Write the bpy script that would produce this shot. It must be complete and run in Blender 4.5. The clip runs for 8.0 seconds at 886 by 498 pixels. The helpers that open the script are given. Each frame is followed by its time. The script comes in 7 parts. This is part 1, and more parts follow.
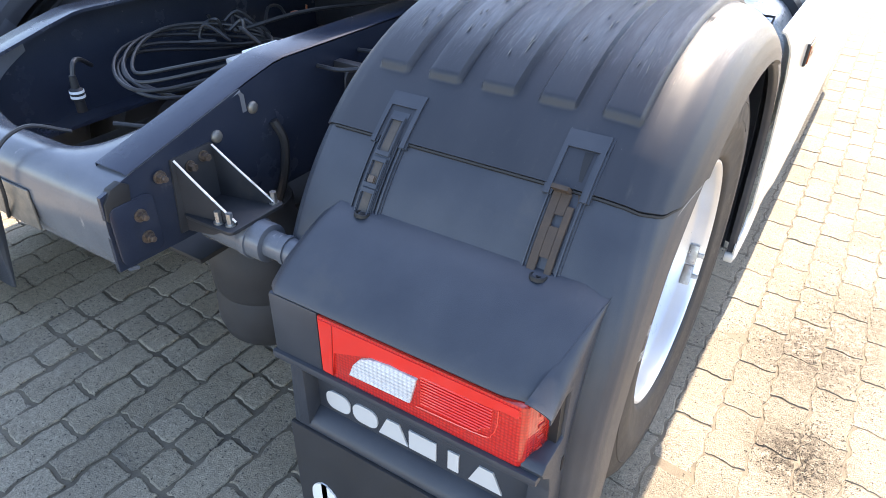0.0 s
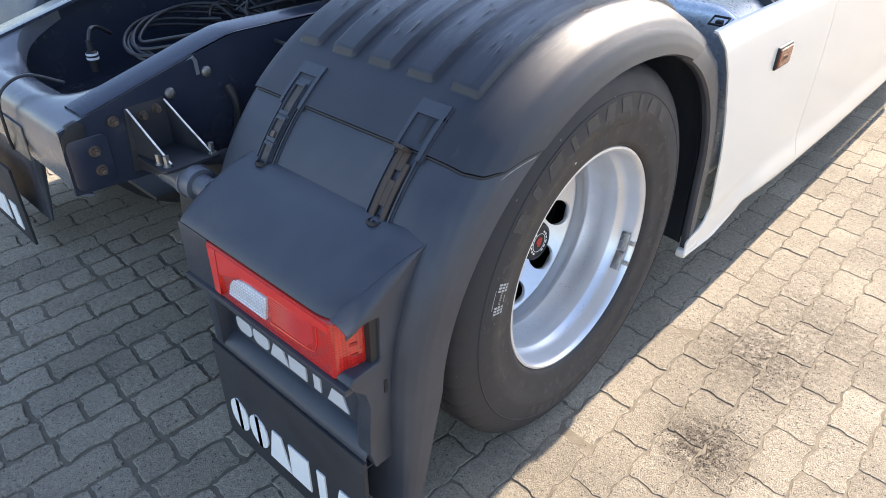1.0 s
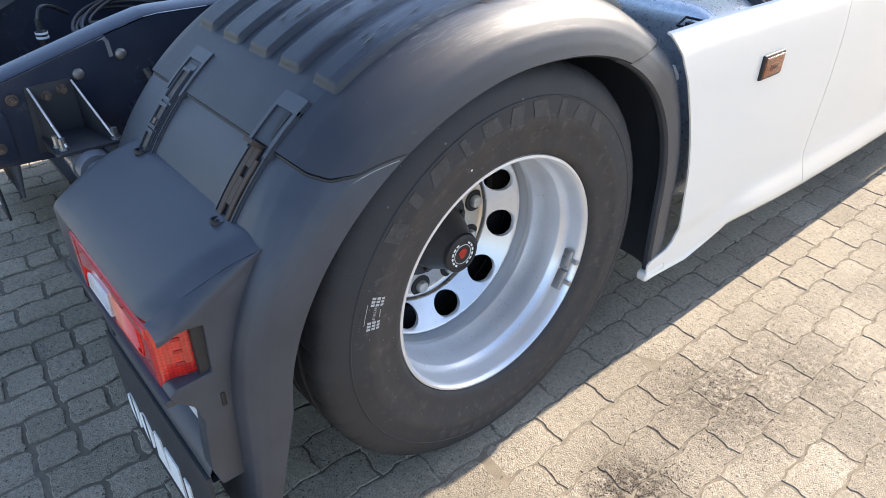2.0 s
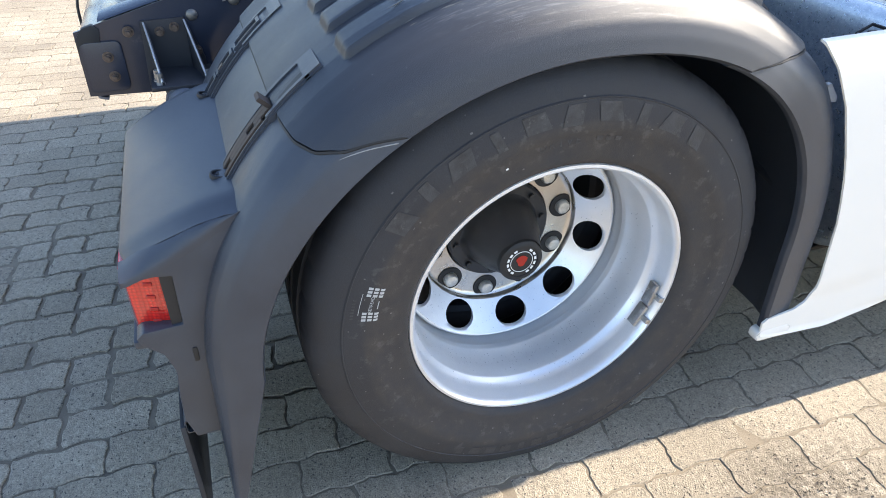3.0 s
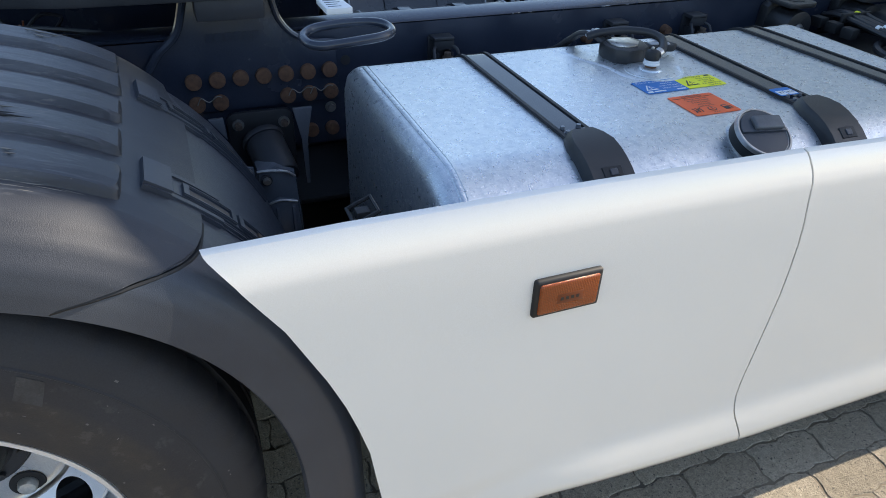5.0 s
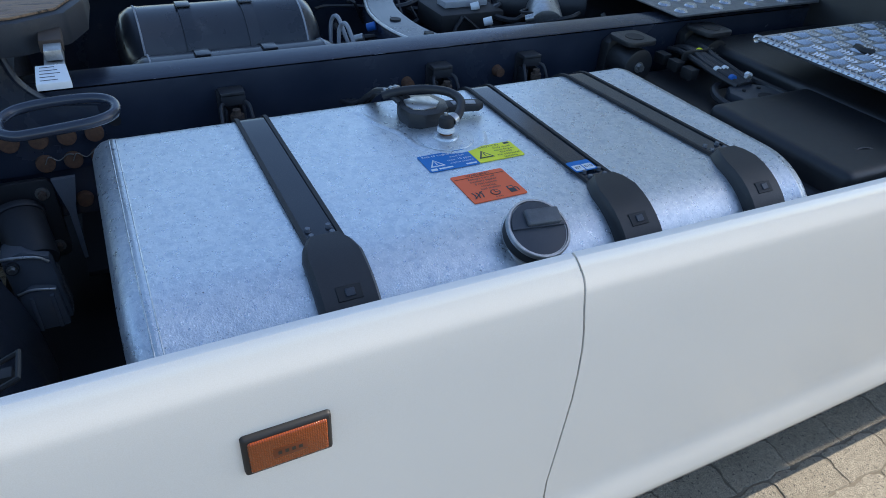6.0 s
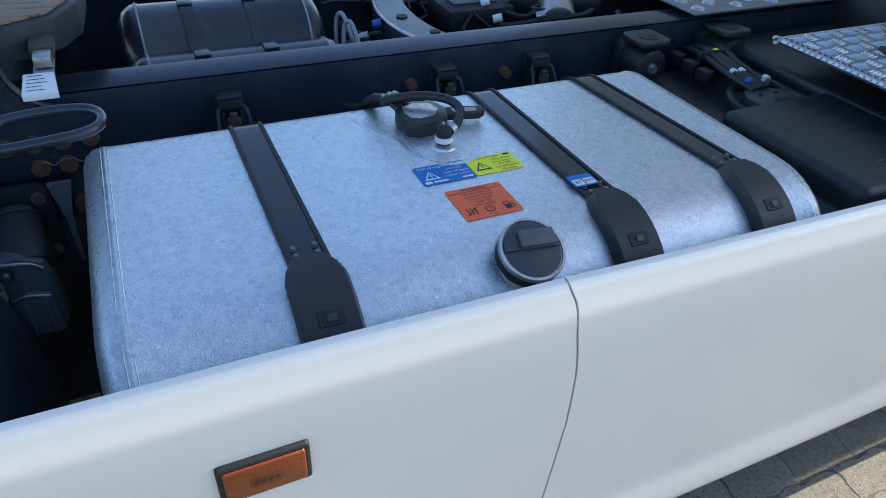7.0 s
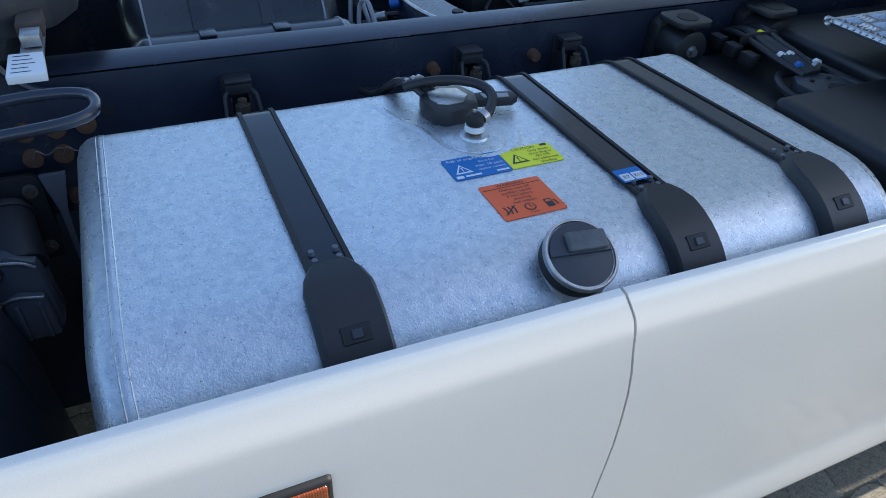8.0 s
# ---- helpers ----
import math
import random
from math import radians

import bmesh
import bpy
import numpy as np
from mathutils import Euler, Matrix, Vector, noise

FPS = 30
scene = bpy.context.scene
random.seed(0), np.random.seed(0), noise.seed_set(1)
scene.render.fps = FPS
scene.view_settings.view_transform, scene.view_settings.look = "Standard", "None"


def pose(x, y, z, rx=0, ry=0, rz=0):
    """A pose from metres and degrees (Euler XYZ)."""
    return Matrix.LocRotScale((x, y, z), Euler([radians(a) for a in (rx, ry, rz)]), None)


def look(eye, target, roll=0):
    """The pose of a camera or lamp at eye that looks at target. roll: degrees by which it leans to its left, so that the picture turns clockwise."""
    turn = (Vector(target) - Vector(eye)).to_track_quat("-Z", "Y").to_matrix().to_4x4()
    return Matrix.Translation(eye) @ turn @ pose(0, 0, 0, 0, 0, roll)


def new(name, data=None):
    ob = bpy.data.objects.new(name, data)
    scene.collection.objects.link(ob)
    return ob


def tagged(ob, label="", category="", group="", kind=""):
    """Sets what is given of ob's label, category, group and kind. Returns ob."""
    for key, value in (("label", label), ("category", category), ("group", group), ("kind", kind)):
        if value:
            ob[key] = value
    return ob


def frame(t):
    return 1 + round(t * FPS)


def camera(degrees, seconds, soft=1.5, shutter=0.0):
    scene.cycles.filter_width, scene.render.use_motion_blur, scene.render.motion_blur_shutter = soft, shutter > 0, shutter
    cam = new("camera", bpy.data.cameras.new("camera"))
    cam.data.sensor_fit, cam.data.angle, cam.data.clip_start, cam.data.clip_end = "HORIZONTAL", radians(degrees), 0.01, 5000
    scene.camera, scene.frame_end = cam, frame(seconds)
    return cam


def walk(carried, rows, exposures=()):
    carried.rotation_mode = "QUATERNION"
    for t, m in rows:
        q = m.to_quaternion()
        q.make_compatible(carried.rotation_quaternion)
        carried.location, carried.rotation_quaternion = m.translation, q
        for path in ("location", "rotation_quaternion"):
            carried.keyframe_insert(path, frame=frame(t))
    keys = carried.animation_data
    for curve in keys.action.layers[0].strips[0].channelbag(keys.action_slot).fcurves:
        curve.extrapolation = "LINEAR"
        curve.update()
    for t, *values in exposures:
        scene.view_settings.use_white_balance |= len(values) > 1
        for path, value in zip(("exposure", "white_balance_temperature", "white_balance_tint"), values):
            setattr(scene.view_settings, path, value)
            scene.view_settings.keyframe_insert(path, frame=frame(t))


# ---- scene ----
cam = camera(66.8, 8.0, soft=0.9)
PATH = [
    (0, (1.424, -1.376, 1.402), (0.532, 0.045, 0.314), 0.7),
    (0.5, (1.65, -1.301, 1.403), (0.693, 0.079, 0.315), 0.9),
    (1, (1.889, -1.264, 1.419), (0.76, -0.022, 0.331), 0.6),
    (1.5, (1.986, -1.122, 1.391), (0.814, 0.079, 0.302), 0.9),
    (1.7, (2.017, -1.042, 1.384), (0.82, 0.135, 0.297), 1.0),
    (2.8, (2.128, -0.647, 1.342), (0.642, 0.062, 0.207), 1.1),
    (3, (2.116, -0.57, 1.331), (0.581, 0.003, 0.184), 1.2),
    (3.5, (2.067, -0.332, 1.354), (0.479, 0.041, 0.197), 0.8),
    (4, (2.081, -0.027, 1.372), (0.496, 0.335, 0.208), 1.0),
    (4.1, (2.084, 0.041, 1.39), (0.503, 0.408, 0.222), 1.1),
    (4.2, (2.088, 0.082, 1.395), (0.512, 0.485, 0.23), 1.1),
    (4.5, (2.068, 0.24, 1.406), (0.498, 0.675, 0.245), 0.8),
    (4.8, (2.005, 0.419, 1.405), (0.435, 0.923, 0.273), 0.7),
    (5, (1.948, 0.478, 1.425), (0.42, 1.114, 0.303), 2.1),
    (5.2, (1.903, 0.564, 1.434), (0.418, 1.315, 0.326), 2.7),
    (6.3, (1.834, 0.906, 1.542), (0.404, 1.674, 0.373), 3.5),
    (6.5, (1.82, 0.912, 1.546), (0.382, 1.642, 0.362), 3.4),
    (7, (1.813, 0.928, 1.545), (0.378, 1.643, 0.35), 3.4),
    (7.5, (1.809, 0.942, 1.534), (0.375, 1.65, 0.334), 3.2),
    (8, (1.7, 0.935, 1.492), (0.281, 1.629, 0.266), 3.4),
]
EXPOSURES = [(0.0, 2.25, 7200, 16), (0.5, 1.92, 7000, 15), (1.0, 1.58, 6800, 15), (1.7, 1.52, 6700, 14), (3.0, 1.78, 6600, 12), (3.5, 1.92, 6600, 10), (4.0, 1.82, 6700, 10), (4.5, 1.32, 6800, 11), (5.2, 0.97, 6600, 10), (6.3, 0.8, 6000, 9), (8.0, 0.8, 6000, 9)]
walk(cam, [(t, look(eye, target, roll)) for t, eye, target, roll in PATH], EXPOSURES)

# ---- world and sun ----
SUN_ELEV, SUN_AZ = radians(36), radians(-0.4)   # azimuth from the truck's nose towards its right
world = bpy.data.worlds.new("sky")
scene.world = world
world.use_nodes = True
wn = world.node_tree
sky = wn.nodes.new("ShaderNodeTexSky")
sky.sky_type = 'NISHITA'
sky.sun_disc = False
sky.air_density, sky.dust_density, sky.ozone_density = 1.0, 0.7, 1.9
sky.sun_elevation, sky.sun_rotation = SUN_ELEV, SUN_AZ
wn.nodes["Background"].inputs["Strength"].default_value = 0.15
wn.links.new(sky.outputs[0], wn.nodes["Background"].inputs[0])
sun = new("sun", bpy.data.lights.new("sun", 'SUN'))
sun.data.energy, sun.data.angle, sun.data.color = 4.5, radians(0.55), (1.0, 0.90, 0.75)
sun.matrix_world = look((math.sin(SUN_AZ) * math.cos(SUN_ELEV) * 30, math.cos(SUN_AZ) * math.cos(SUN_ELEV) * 30, math.sin(SUN_ELEV) * 30), (0, 0, 0))


# ---- materials ----
def ramp_node(nt, src, stops):
    r = nt.nodes.new("ShaderNodeValToRGB")
    els = r.color_ramp.elements
    while len(els) < len(stops):
        els.new(0.5)
    for e, (p, c) in zip(els, stops):
        e.position, e.color = p, (*c, 1) if len(c) == 3 else (c[0], c[0], c[0], 1)
    nt.links.new(src, r.inputs[0])
    return r.outputs[0]


def noise_node(nt, pos, scale, detail=4, rough=0.6, stretch=None):
    n = nt.nodes.new("ShaderNodeTexNoise")
    n.inputs["Scale"].default_value, n.inputs["Detail"].default_value, n.inputs["Roughness"].default_value = scale, detail, rough
    if stretch:
        m = nt.nodes.new("ShaderNodeMapping")
        m.inputs["Scale"].default_value = stretch
        nt.links.new(pos, m.inputs[0])
        pos = m.outputs[0]
    nt.links.new(pos, n.inputs["Vector"])
    return n.outputs[0]


def mix_node(nt, fac, a, b, mode='MIX'):
    m = nt.nodes.new("ShaderNodeMix")
    m.data_type, m.blend_type = 'RGBA', mode
    for sock, v in ((m.inputs[0], fac), (m.inputs[6], a), (m.inputs[7], b)):
        if isinstance(v, (int, float)):
            sock.default_value = v
        elif isinstance(v, tuple):
            sock.default_value = (*v, 1)
        else:
            nt.links.new(v, sock)
    return m.outputs[2]


def surface(name, base, second, scale=8, rough=(0.4, 0.6), metal=0.0, fine=300, bump=0.1, dirt=None, dirt_scale=3, dirt_span=(0.55, 0.75), coat=0.0, stretch=None, specks=None, shade=False):
    """A painted, moulded or metal surface: two colours at two scales, patches of dirt, specks and fine relief."""
    mt = bpy.data.materials.new(name)
    mt.use_nodes = True
    nt = mt.node_tree
    b = nt.nodes["Principled BSDF"]
    pos = nt.nodes.new("ShaderNodeNewGeometry").outputs["Position"]
    big = noise_node(nt, pos, scale, 5, 0.6, stretch)
    small = noise_node(nt, pos, fine, 3, 0.6)
    col = mix_node(nt, ramp_node(nt, big, [(0.3, (0,)), (0.7, (1,))]), base, second)
    col = mix_node(nt, 0.35, col, ramp_node(nt, small, [(0.3, (0.35,)), (0.7, (0.68,))]), 'OVERLAY')
    if dirt:
        d = ramp_node(nt, noise_node(nt, pos, dirt_scale, 8, 0.68, stretch), [(dirt_span[0], (0,)), (dirt_span[1], (1,))])
        col = mix_node(nt, d, col, dirt)
    if specks:
        v = noise_node(nt, pos, specks[1], 2, 0.5)
        s = ramp_node(nt, v, [(specks[2], (0,)), (specks[2] + 0.04, (1,))])
        col = mix_node(nt, s, col, specks[0])
    nt.links.new(col, b.inputs["Base Color"])
    mr = nt.nodes.new("ShaderNodeMapRange")
    mr.inputs[1].default_value, mr.inputs[2].default_value = 0.3, 0.7
    mr.inputs[3].default_value, mr.inputs[4].default_value = rough
    nt.links.new(big, mr.inputs[0])
    nt.links.new(mr.outputs[0], b.inputs["Roughness"])
    b.inputs["Metallic"].default_value = metal
    b.inputs["Coat Weight"].default_value = coat
    b.inputs["Coat Roughness"].default_value = 0.08
    if bump:
        bp = nt.nodes.new("ShaderNodeBump")
        bp.inputs["Strength"].default_value, bp.inputs["Distance"].default_value = bump, 0.002
        nt.links.new(small, bp.inputs["Height"])
        nt.links.new(bp.outputs[0], b.inputs["Normal"])
    return mt


PLASTIC = surface("black_moulded_plastic", (0.030, 0.035, 0.046), (0.046, 0.052, 0.064), 9, (0.33, 0.46), 0, 900, 0.25, (0.075, 0.073, 0.070), 5, (0.58, 0.85))
SCUFFED_SHEEN = surface("scuffed_sheen_mudguard_plastic", (0.023, 0.026, 0.033), (0.031, 0.034, 0.042), 9, (0.39, 0.50), 0, 900, 0.25, (0.060, 0.059, 0.057), 60, (0.60, 0.86), stretch=(1.5, 0.16, 0.5), specks=((0.20, 0.195, 0.18), 260, 0.765))


def rubber():
    """Tyre rubber: brown dust on the inner sidewall in scuffed patches, near black outside it."""
    mt = surface("tyre_rubber", (0.023, 0.023, 0.026), (0.036, 0.036, 0.039), 9, (0.55, 0.75), 0, 420, 0.25, (0.032, 0.030, 0.029), 14, (0.52, 0.80), specks=((0.16, 0.15, 0.14), 130, 0.765))
    nt = mt.node_tree
    b = nt.nodes["Principled BSDF"]
    col = b.inputs["Base Color"].links[0].from_socket
    pos = nt.nodes.new("ShaderNodeNewGeometry").outputs["Position"]
    off = nt.nodes.new("ShaderNodeVectorMath")
    off.operation = 'SUBTRACT'
    off.inputs[1].default_value = (0, 0, 0.485)
    flat = nt.nodes.new("ShaderNodeVectorMath")
    flat.operation = 'MULTIPLY'
    flat.inputs[1].default_value = (0, 1, 1)
    length = nt.nodes.new("ShaderNodeVectorMath")
    length.operation = 'LENGTH'
    nt.links.new(pos, off.inputs[0])
    nt.links.new(off.outputs[0], flat.inputs[0])
    nt.links.new(flat.outputs[0], length.inputs[0])
    band = ramp_node(nt, length.outputs["Value"], [(0.30, (0.75,)), (0.385, (0.9,)), (0.394, (0.12,)), (0.47, (0.0,))])
    patch = ramp_node(nt, noise_node(nt, pos, 17, 7, 0.72), [(0.36, (0.12,)), (0.62, (1.0,))])
    fac = mix_node(nt, 1.0, band, patch, 'MULTIPLY')
    dusty = mix_node(nt, fac, col, (0.050, 0.043, 0.038))
    # rubbed pale patches in the lettered band
    lettered = ramp_node(nt, length.outputs["Value"], [(0.325, (0.0,)), (0.345, (1.0,)), (0.405, (0.8,)), (0.425, (0.0,))])
    rub = ramp_node(nt, noise_node(nt, pos, 34, 6, 0.70), [(0.565, (0.0,)), (0.62, (0.36,)), (0.70, (0.55,))])
    nt.links.new(mix_node(nt, mix_node(nt, 1.0, lettered, rub, 'MULTIPLY'), dusty, (0.095, 0.090, 0.086)), b.inputs["Base Color"])
    return mt


RUBBER = rubber()
RUBBER.node_tree.nodes["Principled BSDF"].inputs["Specular IOR Level"].default_value = 0.35
RAILPAINT = surface("dark_blue_rail_paint", (0.018, 0.024, 0.040), (0.029, 0.036, 0.054), 6, (0.18, 0.30), 0, 500, 0.1, (0.13, 0.13, 0.13), 9, (0.64, 0.86), coat=0.2)
STRAPPAINT = surface("glossy_strap_paint", (0.012, 0.014, 0.020), (0.018, 0.020, 0.026), 20, (0.10, 0.20), 0, 500, 0.03, (0.05, 0.05, 0.05), 12, (0.66, 0.9))
TARBLACK = surface("black_smooth_plastic", (0.014, 0.0145, 0.016), (0.022, 0.0225, 0.025), 8, (0.36, 0.48), 0, 800, 0.2, (0.05, 0.05, 0.05), 10, (0.64, 0.88))
CHASSIS = surface("chassis_paint", (0.095, 0.104, 0.122), (0.135, 0.146, 0.165), 7, (0.17, 0.28), 0, 500, 0.08, (0.16, 0.15, 0.135), 8, (0.62, 0.85))
DARKSTEEL = surface("dark_steel", (0.024, 0.026, 0.031), (0.042, 0.043, 0.048), 9, (0.4, 0.6), 0.2, 500, 0.15, (0.09, 0.08, 0.07), 6, (0.6, 0.85))
WHITE = surface("white_paint", (0.79, 0.757, 0.695), (0.77, 0.733, 0.667), 1.3, (0.20, 0.26), 0, 700, 0.015, (0.70, 0.67, 0.60), 2.2, (0.62, 0.98), coat=0.6, specks=((0.10, 0.09, 0.08), 42, 0.818))
ALU = surface("mottled_aluminium", (0.60, 0.635, 0.66), (0.72, 0.745, 0.755), 85, (0.24, 0.40), 0.75, 330, 0.40, (0.67, 0.70, 0.715), 16, (0.46, 0.66), specks=((0.16, 0.16, 0.165), 210, 0.705))
RIM = surface("silver_rim_paint", (0.70, 0.71, 0.725), (0.76, 0.765, 0.775), 14, (0.28, 0.32), 0.50, 600, 0.05, (0.68, 0.675, 0.66), 7, (0.66, 0.9))
POLISHED = surface("polished_steel", (0.50, 0.46, 0.41), (0.60, 0.56, 0.51), 20, (0.24, 0.36), 1.0, 500, 0.04)
STEEL = surface("worn_bright_steel", (0.50, 0.50, 0.50), (0.36, 0.35, 0.33), 60, (0.25, 0.45), 0.9, 500, 0.1)
NUT = surface("dull_zinc_nut", (0.66, 0.64, 0.59), (0.50, 0.48, 0.44), 90, (0.34, 0.5), 0.75, 500, 0.1)
RUST = surface("rusty_bolt_heads", (0.15, 0.070, 0.034), (0.08, 0.042, 0.027), 90, (0.7, 0.9), 0, 500, 0.4, (0.22, 0.13, 0.06), 60, (0.6, 0.8))
GREYSTEEL = surface("dull_grey_steel", (0.24, 0.23, 0.21), (0.15, 0.15, 0.145), 25, (0.35, 0.55), 0.6, 400, 0.15)
BOLTS = surface("weathered_bolts", (0.17, 0.13, 0.10), (0.07, 0.05, 0.04), 120, (0.4, 0.6), 0.5, 500, 0.3)
RUSTPLATE = surface("rusty_brown_steel", (0.045, 0.031, 0.023), (0.085, 0.060, 0.044), 40, (0.6, 0.85), 0.1, 500, 0.3)
GREYLID = surface("grey_plastic", (0.30, 0.31, 0.33), (0.36, 0.37, 0.39), 20, (0.45, 0.6), 0, 500, 0.1)
GREASE = surface("greasy_coupling_plate", (0.15, 0.085, 0.048), (0.34, 0.22, 0.13), 34, (0.35, 0.7), 0.1, 300, 0.4, (0.04, 0.028, 0.02), 30, (0.52, 0.64), stretch=(3, 0.5, 1))


def plain(name, col, rough=0.45, metal=0.0, coat=0.0, trans=0.0):
    mt = bpy.data.materials.new(name)
    mt.use_nodes = True
    b = mt.node_tree.nodes["Principled BSDF"]
    b.inputs["Base Color"].default_value = (*col, 1)
    b.inputs["Roughness"].default_value, b.inputs["Metallic"].default_value = rough, metal
    b.inputs["Coat Weight"].default_value, b.inputs["Transmission Weight"].default_value = coat, trans
    return mt


def lens(name, col, cells, coat=1.0):
    """Moulded lamp lens: clear colour over a faceted reflector."""
    mt = plain(name, col, 0.18, 0.0, coat)
    nt = mt.node_tree
    b = nt.nodes["Principled BSDF"]
    pos = nt.nodes.new("ShaderNodeNewGeometry").outputs["Position"]
    v = nt.nodes.new("ShaderNodeTexVoronoi")
    v.inputs["Scale"].default_value, v.inputs["Randomness"].default_value = cells, 0.15
    nt.links.new(pos, v.inputs["Vector"])
    bp = nt.nodes.new("ShaderNodeBump")
    bp.inputs["Strength"].default_value, bp.inputs["Distance"].default_value = 0.6, 0.002
    nt.links.new(v.outputs["Distance"], bp.inputs["Height"])
    nt.links.new(bp.outputs[0], b.inputs["Normal"])
    col2 = mix_node(nt, ramp_node(nt, v.outputs["Distance"], [(0.1, (0,)), (0.7, (1,))]), col, tuple(c * 0.55 for c in col))
    nt.links.new(col2, b.inputs["Base Color"])
    return mt


RED = lens("red_lamp_lens", (0.72, 0.022, 0.012), 160)
REDPLAIN = plain("smooth_red_lens", (0.78, 0.03, 0.018), 0.12, 0, 1.0)
REDDARK = plain("dark_red_insert", (0.35, 0.012, 0.008), 0.3)
CLEAR = lens("clear_lamp_lens", (0.82, 0.82, 0.84), 120)
AMBER = lens("amber_lamp_lens", (0.34, 0.060, 0.002), 330, 0.35)
AMBERDARK = plain("dark_amber_insert", (0.16, 0.035, 0.008), 0.3)
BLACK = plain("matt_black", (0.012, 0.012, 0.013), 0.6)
LETTER = plain("white_lettering", (0.78, 0.78, 0.76), 0.5)
BLUE = plain("blue_sticker", (0.001, 0.155, 0.47), 0.5)
YELLOW = plain("yellow_sticker", (0.92, 0.90, 0.010), 0.5)
ORANGE = plain("orange_sticker", (0.92, 0.13, 0.025), 0.5)
INK = plain("black_ink", (0.02, 0.02, 0.02), 0.5)
PAPER = plain("white_label", (0.75, 0.76, 0.76), 0.45)
BLUECAP = plain("blue_plastic_cap", (0.02, 0.12, 0.42), 0.4)
CABLE = plain("black_cable", (0.02, 0.02, 0.022), 0.45)


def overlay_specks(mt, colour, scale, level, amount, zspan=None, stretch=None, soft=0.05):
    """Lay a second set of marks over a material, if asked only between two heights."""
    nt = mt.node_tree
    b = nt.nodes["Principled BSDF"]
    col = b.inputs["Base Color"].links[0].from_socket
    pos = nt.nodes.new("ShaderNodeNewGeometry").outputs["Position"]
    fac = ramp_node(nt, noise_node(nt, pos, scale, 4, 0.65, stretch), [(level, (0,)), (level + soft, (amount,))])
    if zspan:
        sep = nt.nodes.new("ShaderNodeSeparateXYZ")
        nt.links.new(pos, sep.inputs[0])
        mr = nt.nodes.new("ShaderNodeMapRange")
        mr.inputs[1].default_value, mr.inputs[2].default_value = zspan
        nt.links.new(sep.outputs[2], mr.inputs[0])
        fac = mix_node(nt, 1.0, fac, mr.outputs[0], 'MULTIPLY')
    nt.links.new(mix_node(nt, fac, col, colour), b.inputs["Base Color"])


SCUFFED_SHEEN.node_tree.nodes["Principled BSDF"].inputs["Specular IOR Level"].default_value = 0.42
# pale bluish sky sheen painted on the crown by height, then scuff streaks
overlay_specks(SCUFFED_SHEEN, (0.155, 0.165, 0.18), 70, 0.10, 0.85, (1.045, 1.085), (1.3, 0.10, 0.5), 0.70)
overlay_specks(SCUFFED_SHEEN, (0.20, 0.19, 0.17), 170, 0.57, 0.55, (1.040, 1.065), (1.5, 0.07, 0.5), 0.14)
overlay_specks(SCUFFED_SHEEN, (0.16, 0.17, 0.185), 300, 0.55, 0.45, (1.02, 1.07), (1.0, 0.06, 0.10), 0.12)
overlay_specks(ALU, (0.97, 0.97, 0.98), 260, 0.60, 0.8)
overlay_specks(ALU, (0.36, 0.38, 0.42), 420, 0.64, 0.5)
overlay_specks(ALU, (0.47, 0.52, 0.58), 62, 0.50, 0.38, None, None, 0.07)


def spangle(mt, scale, amount):
    """Crystal flakes: each cell of the metal a little lighter or darker, bent by a fine noise."""
    nt = mt.node_tree
    b = nt.nodes["Principled BSDF"]
    col = b.inputs["Base Color"].links[0].from_socket
    pos = nt.nodes.new("ShaderNodeNewGeometry").outputs["Position"]
    bend = nt.nodes.new("ShaderNodeVectorMath")
    bend.operation = 'MULTIPLY_ADD'
    bend.inputs[1].default_value = (0.012, 0.012, 0.012)
    n = nt.nodes.new("ShaderNodeTexNoise")
    n.inputs["Scale"].default_value = 140
    nt.links.new(pos, n.inputs["Vector"])
    nt.links.new(n.outputs[1], bend.inputs[0])
    nt.links.new(pos, bend.inputs[2])
    v = nt.nodes.new("ShaderNodeTexVoronoi")
    v.inputs["Scale"].default_value = scale
    nt.links.new(bend.outputs[0], v.inputs["Vector"])
    grey = nt.nodes.new("ShaderNodeRGBToBW")
    nt.links.new(v.outputs["Color"], grey.inputs[0])
    nt.links.new(mix_node(nt, amount, col, ramp_node(nt, grey.outputs[0], [(0.15, (0.22,)), (0.55, (0.5,)), (0.9, (0.85,))]), 'OVERLAY'), b.inputs["Base Color"])


spangle(ALU, 150, 0.20)
overlay_specks(CHASSIS, (0.30, 0.30, 0.30), 24, 0.66, 0.55, None, (1, 0.5, 0.5), 0.06)

# ---- mesh helpers ----
def finish(bm, smooth=38):
    me = bpy.data.meshes.new("m")
    bmesh.ops.recalc_face_normals(bm, faces=bm.faces[:])
    bm.to_mesh(me)
    bm.free()
    if smooth:
        me.polygons.foreach_set("use_smooth", [True] * len(me.polygons))
        me.set_sharp_from_angle(angle=radians(smooth))
    return me


def part(name, bm, material, parent=None, label="", smooth=38):
    me = bm if isinstance(bm, bpy.types.Mesh) else finish(bm, smooth)
    me.name = name
    if material and not me.materials:
        me.materials.append(material)
    ob = new(name, me)
    if parent:
        ob.parent = parent
    if label:
        ob["label"] = label
    return ob


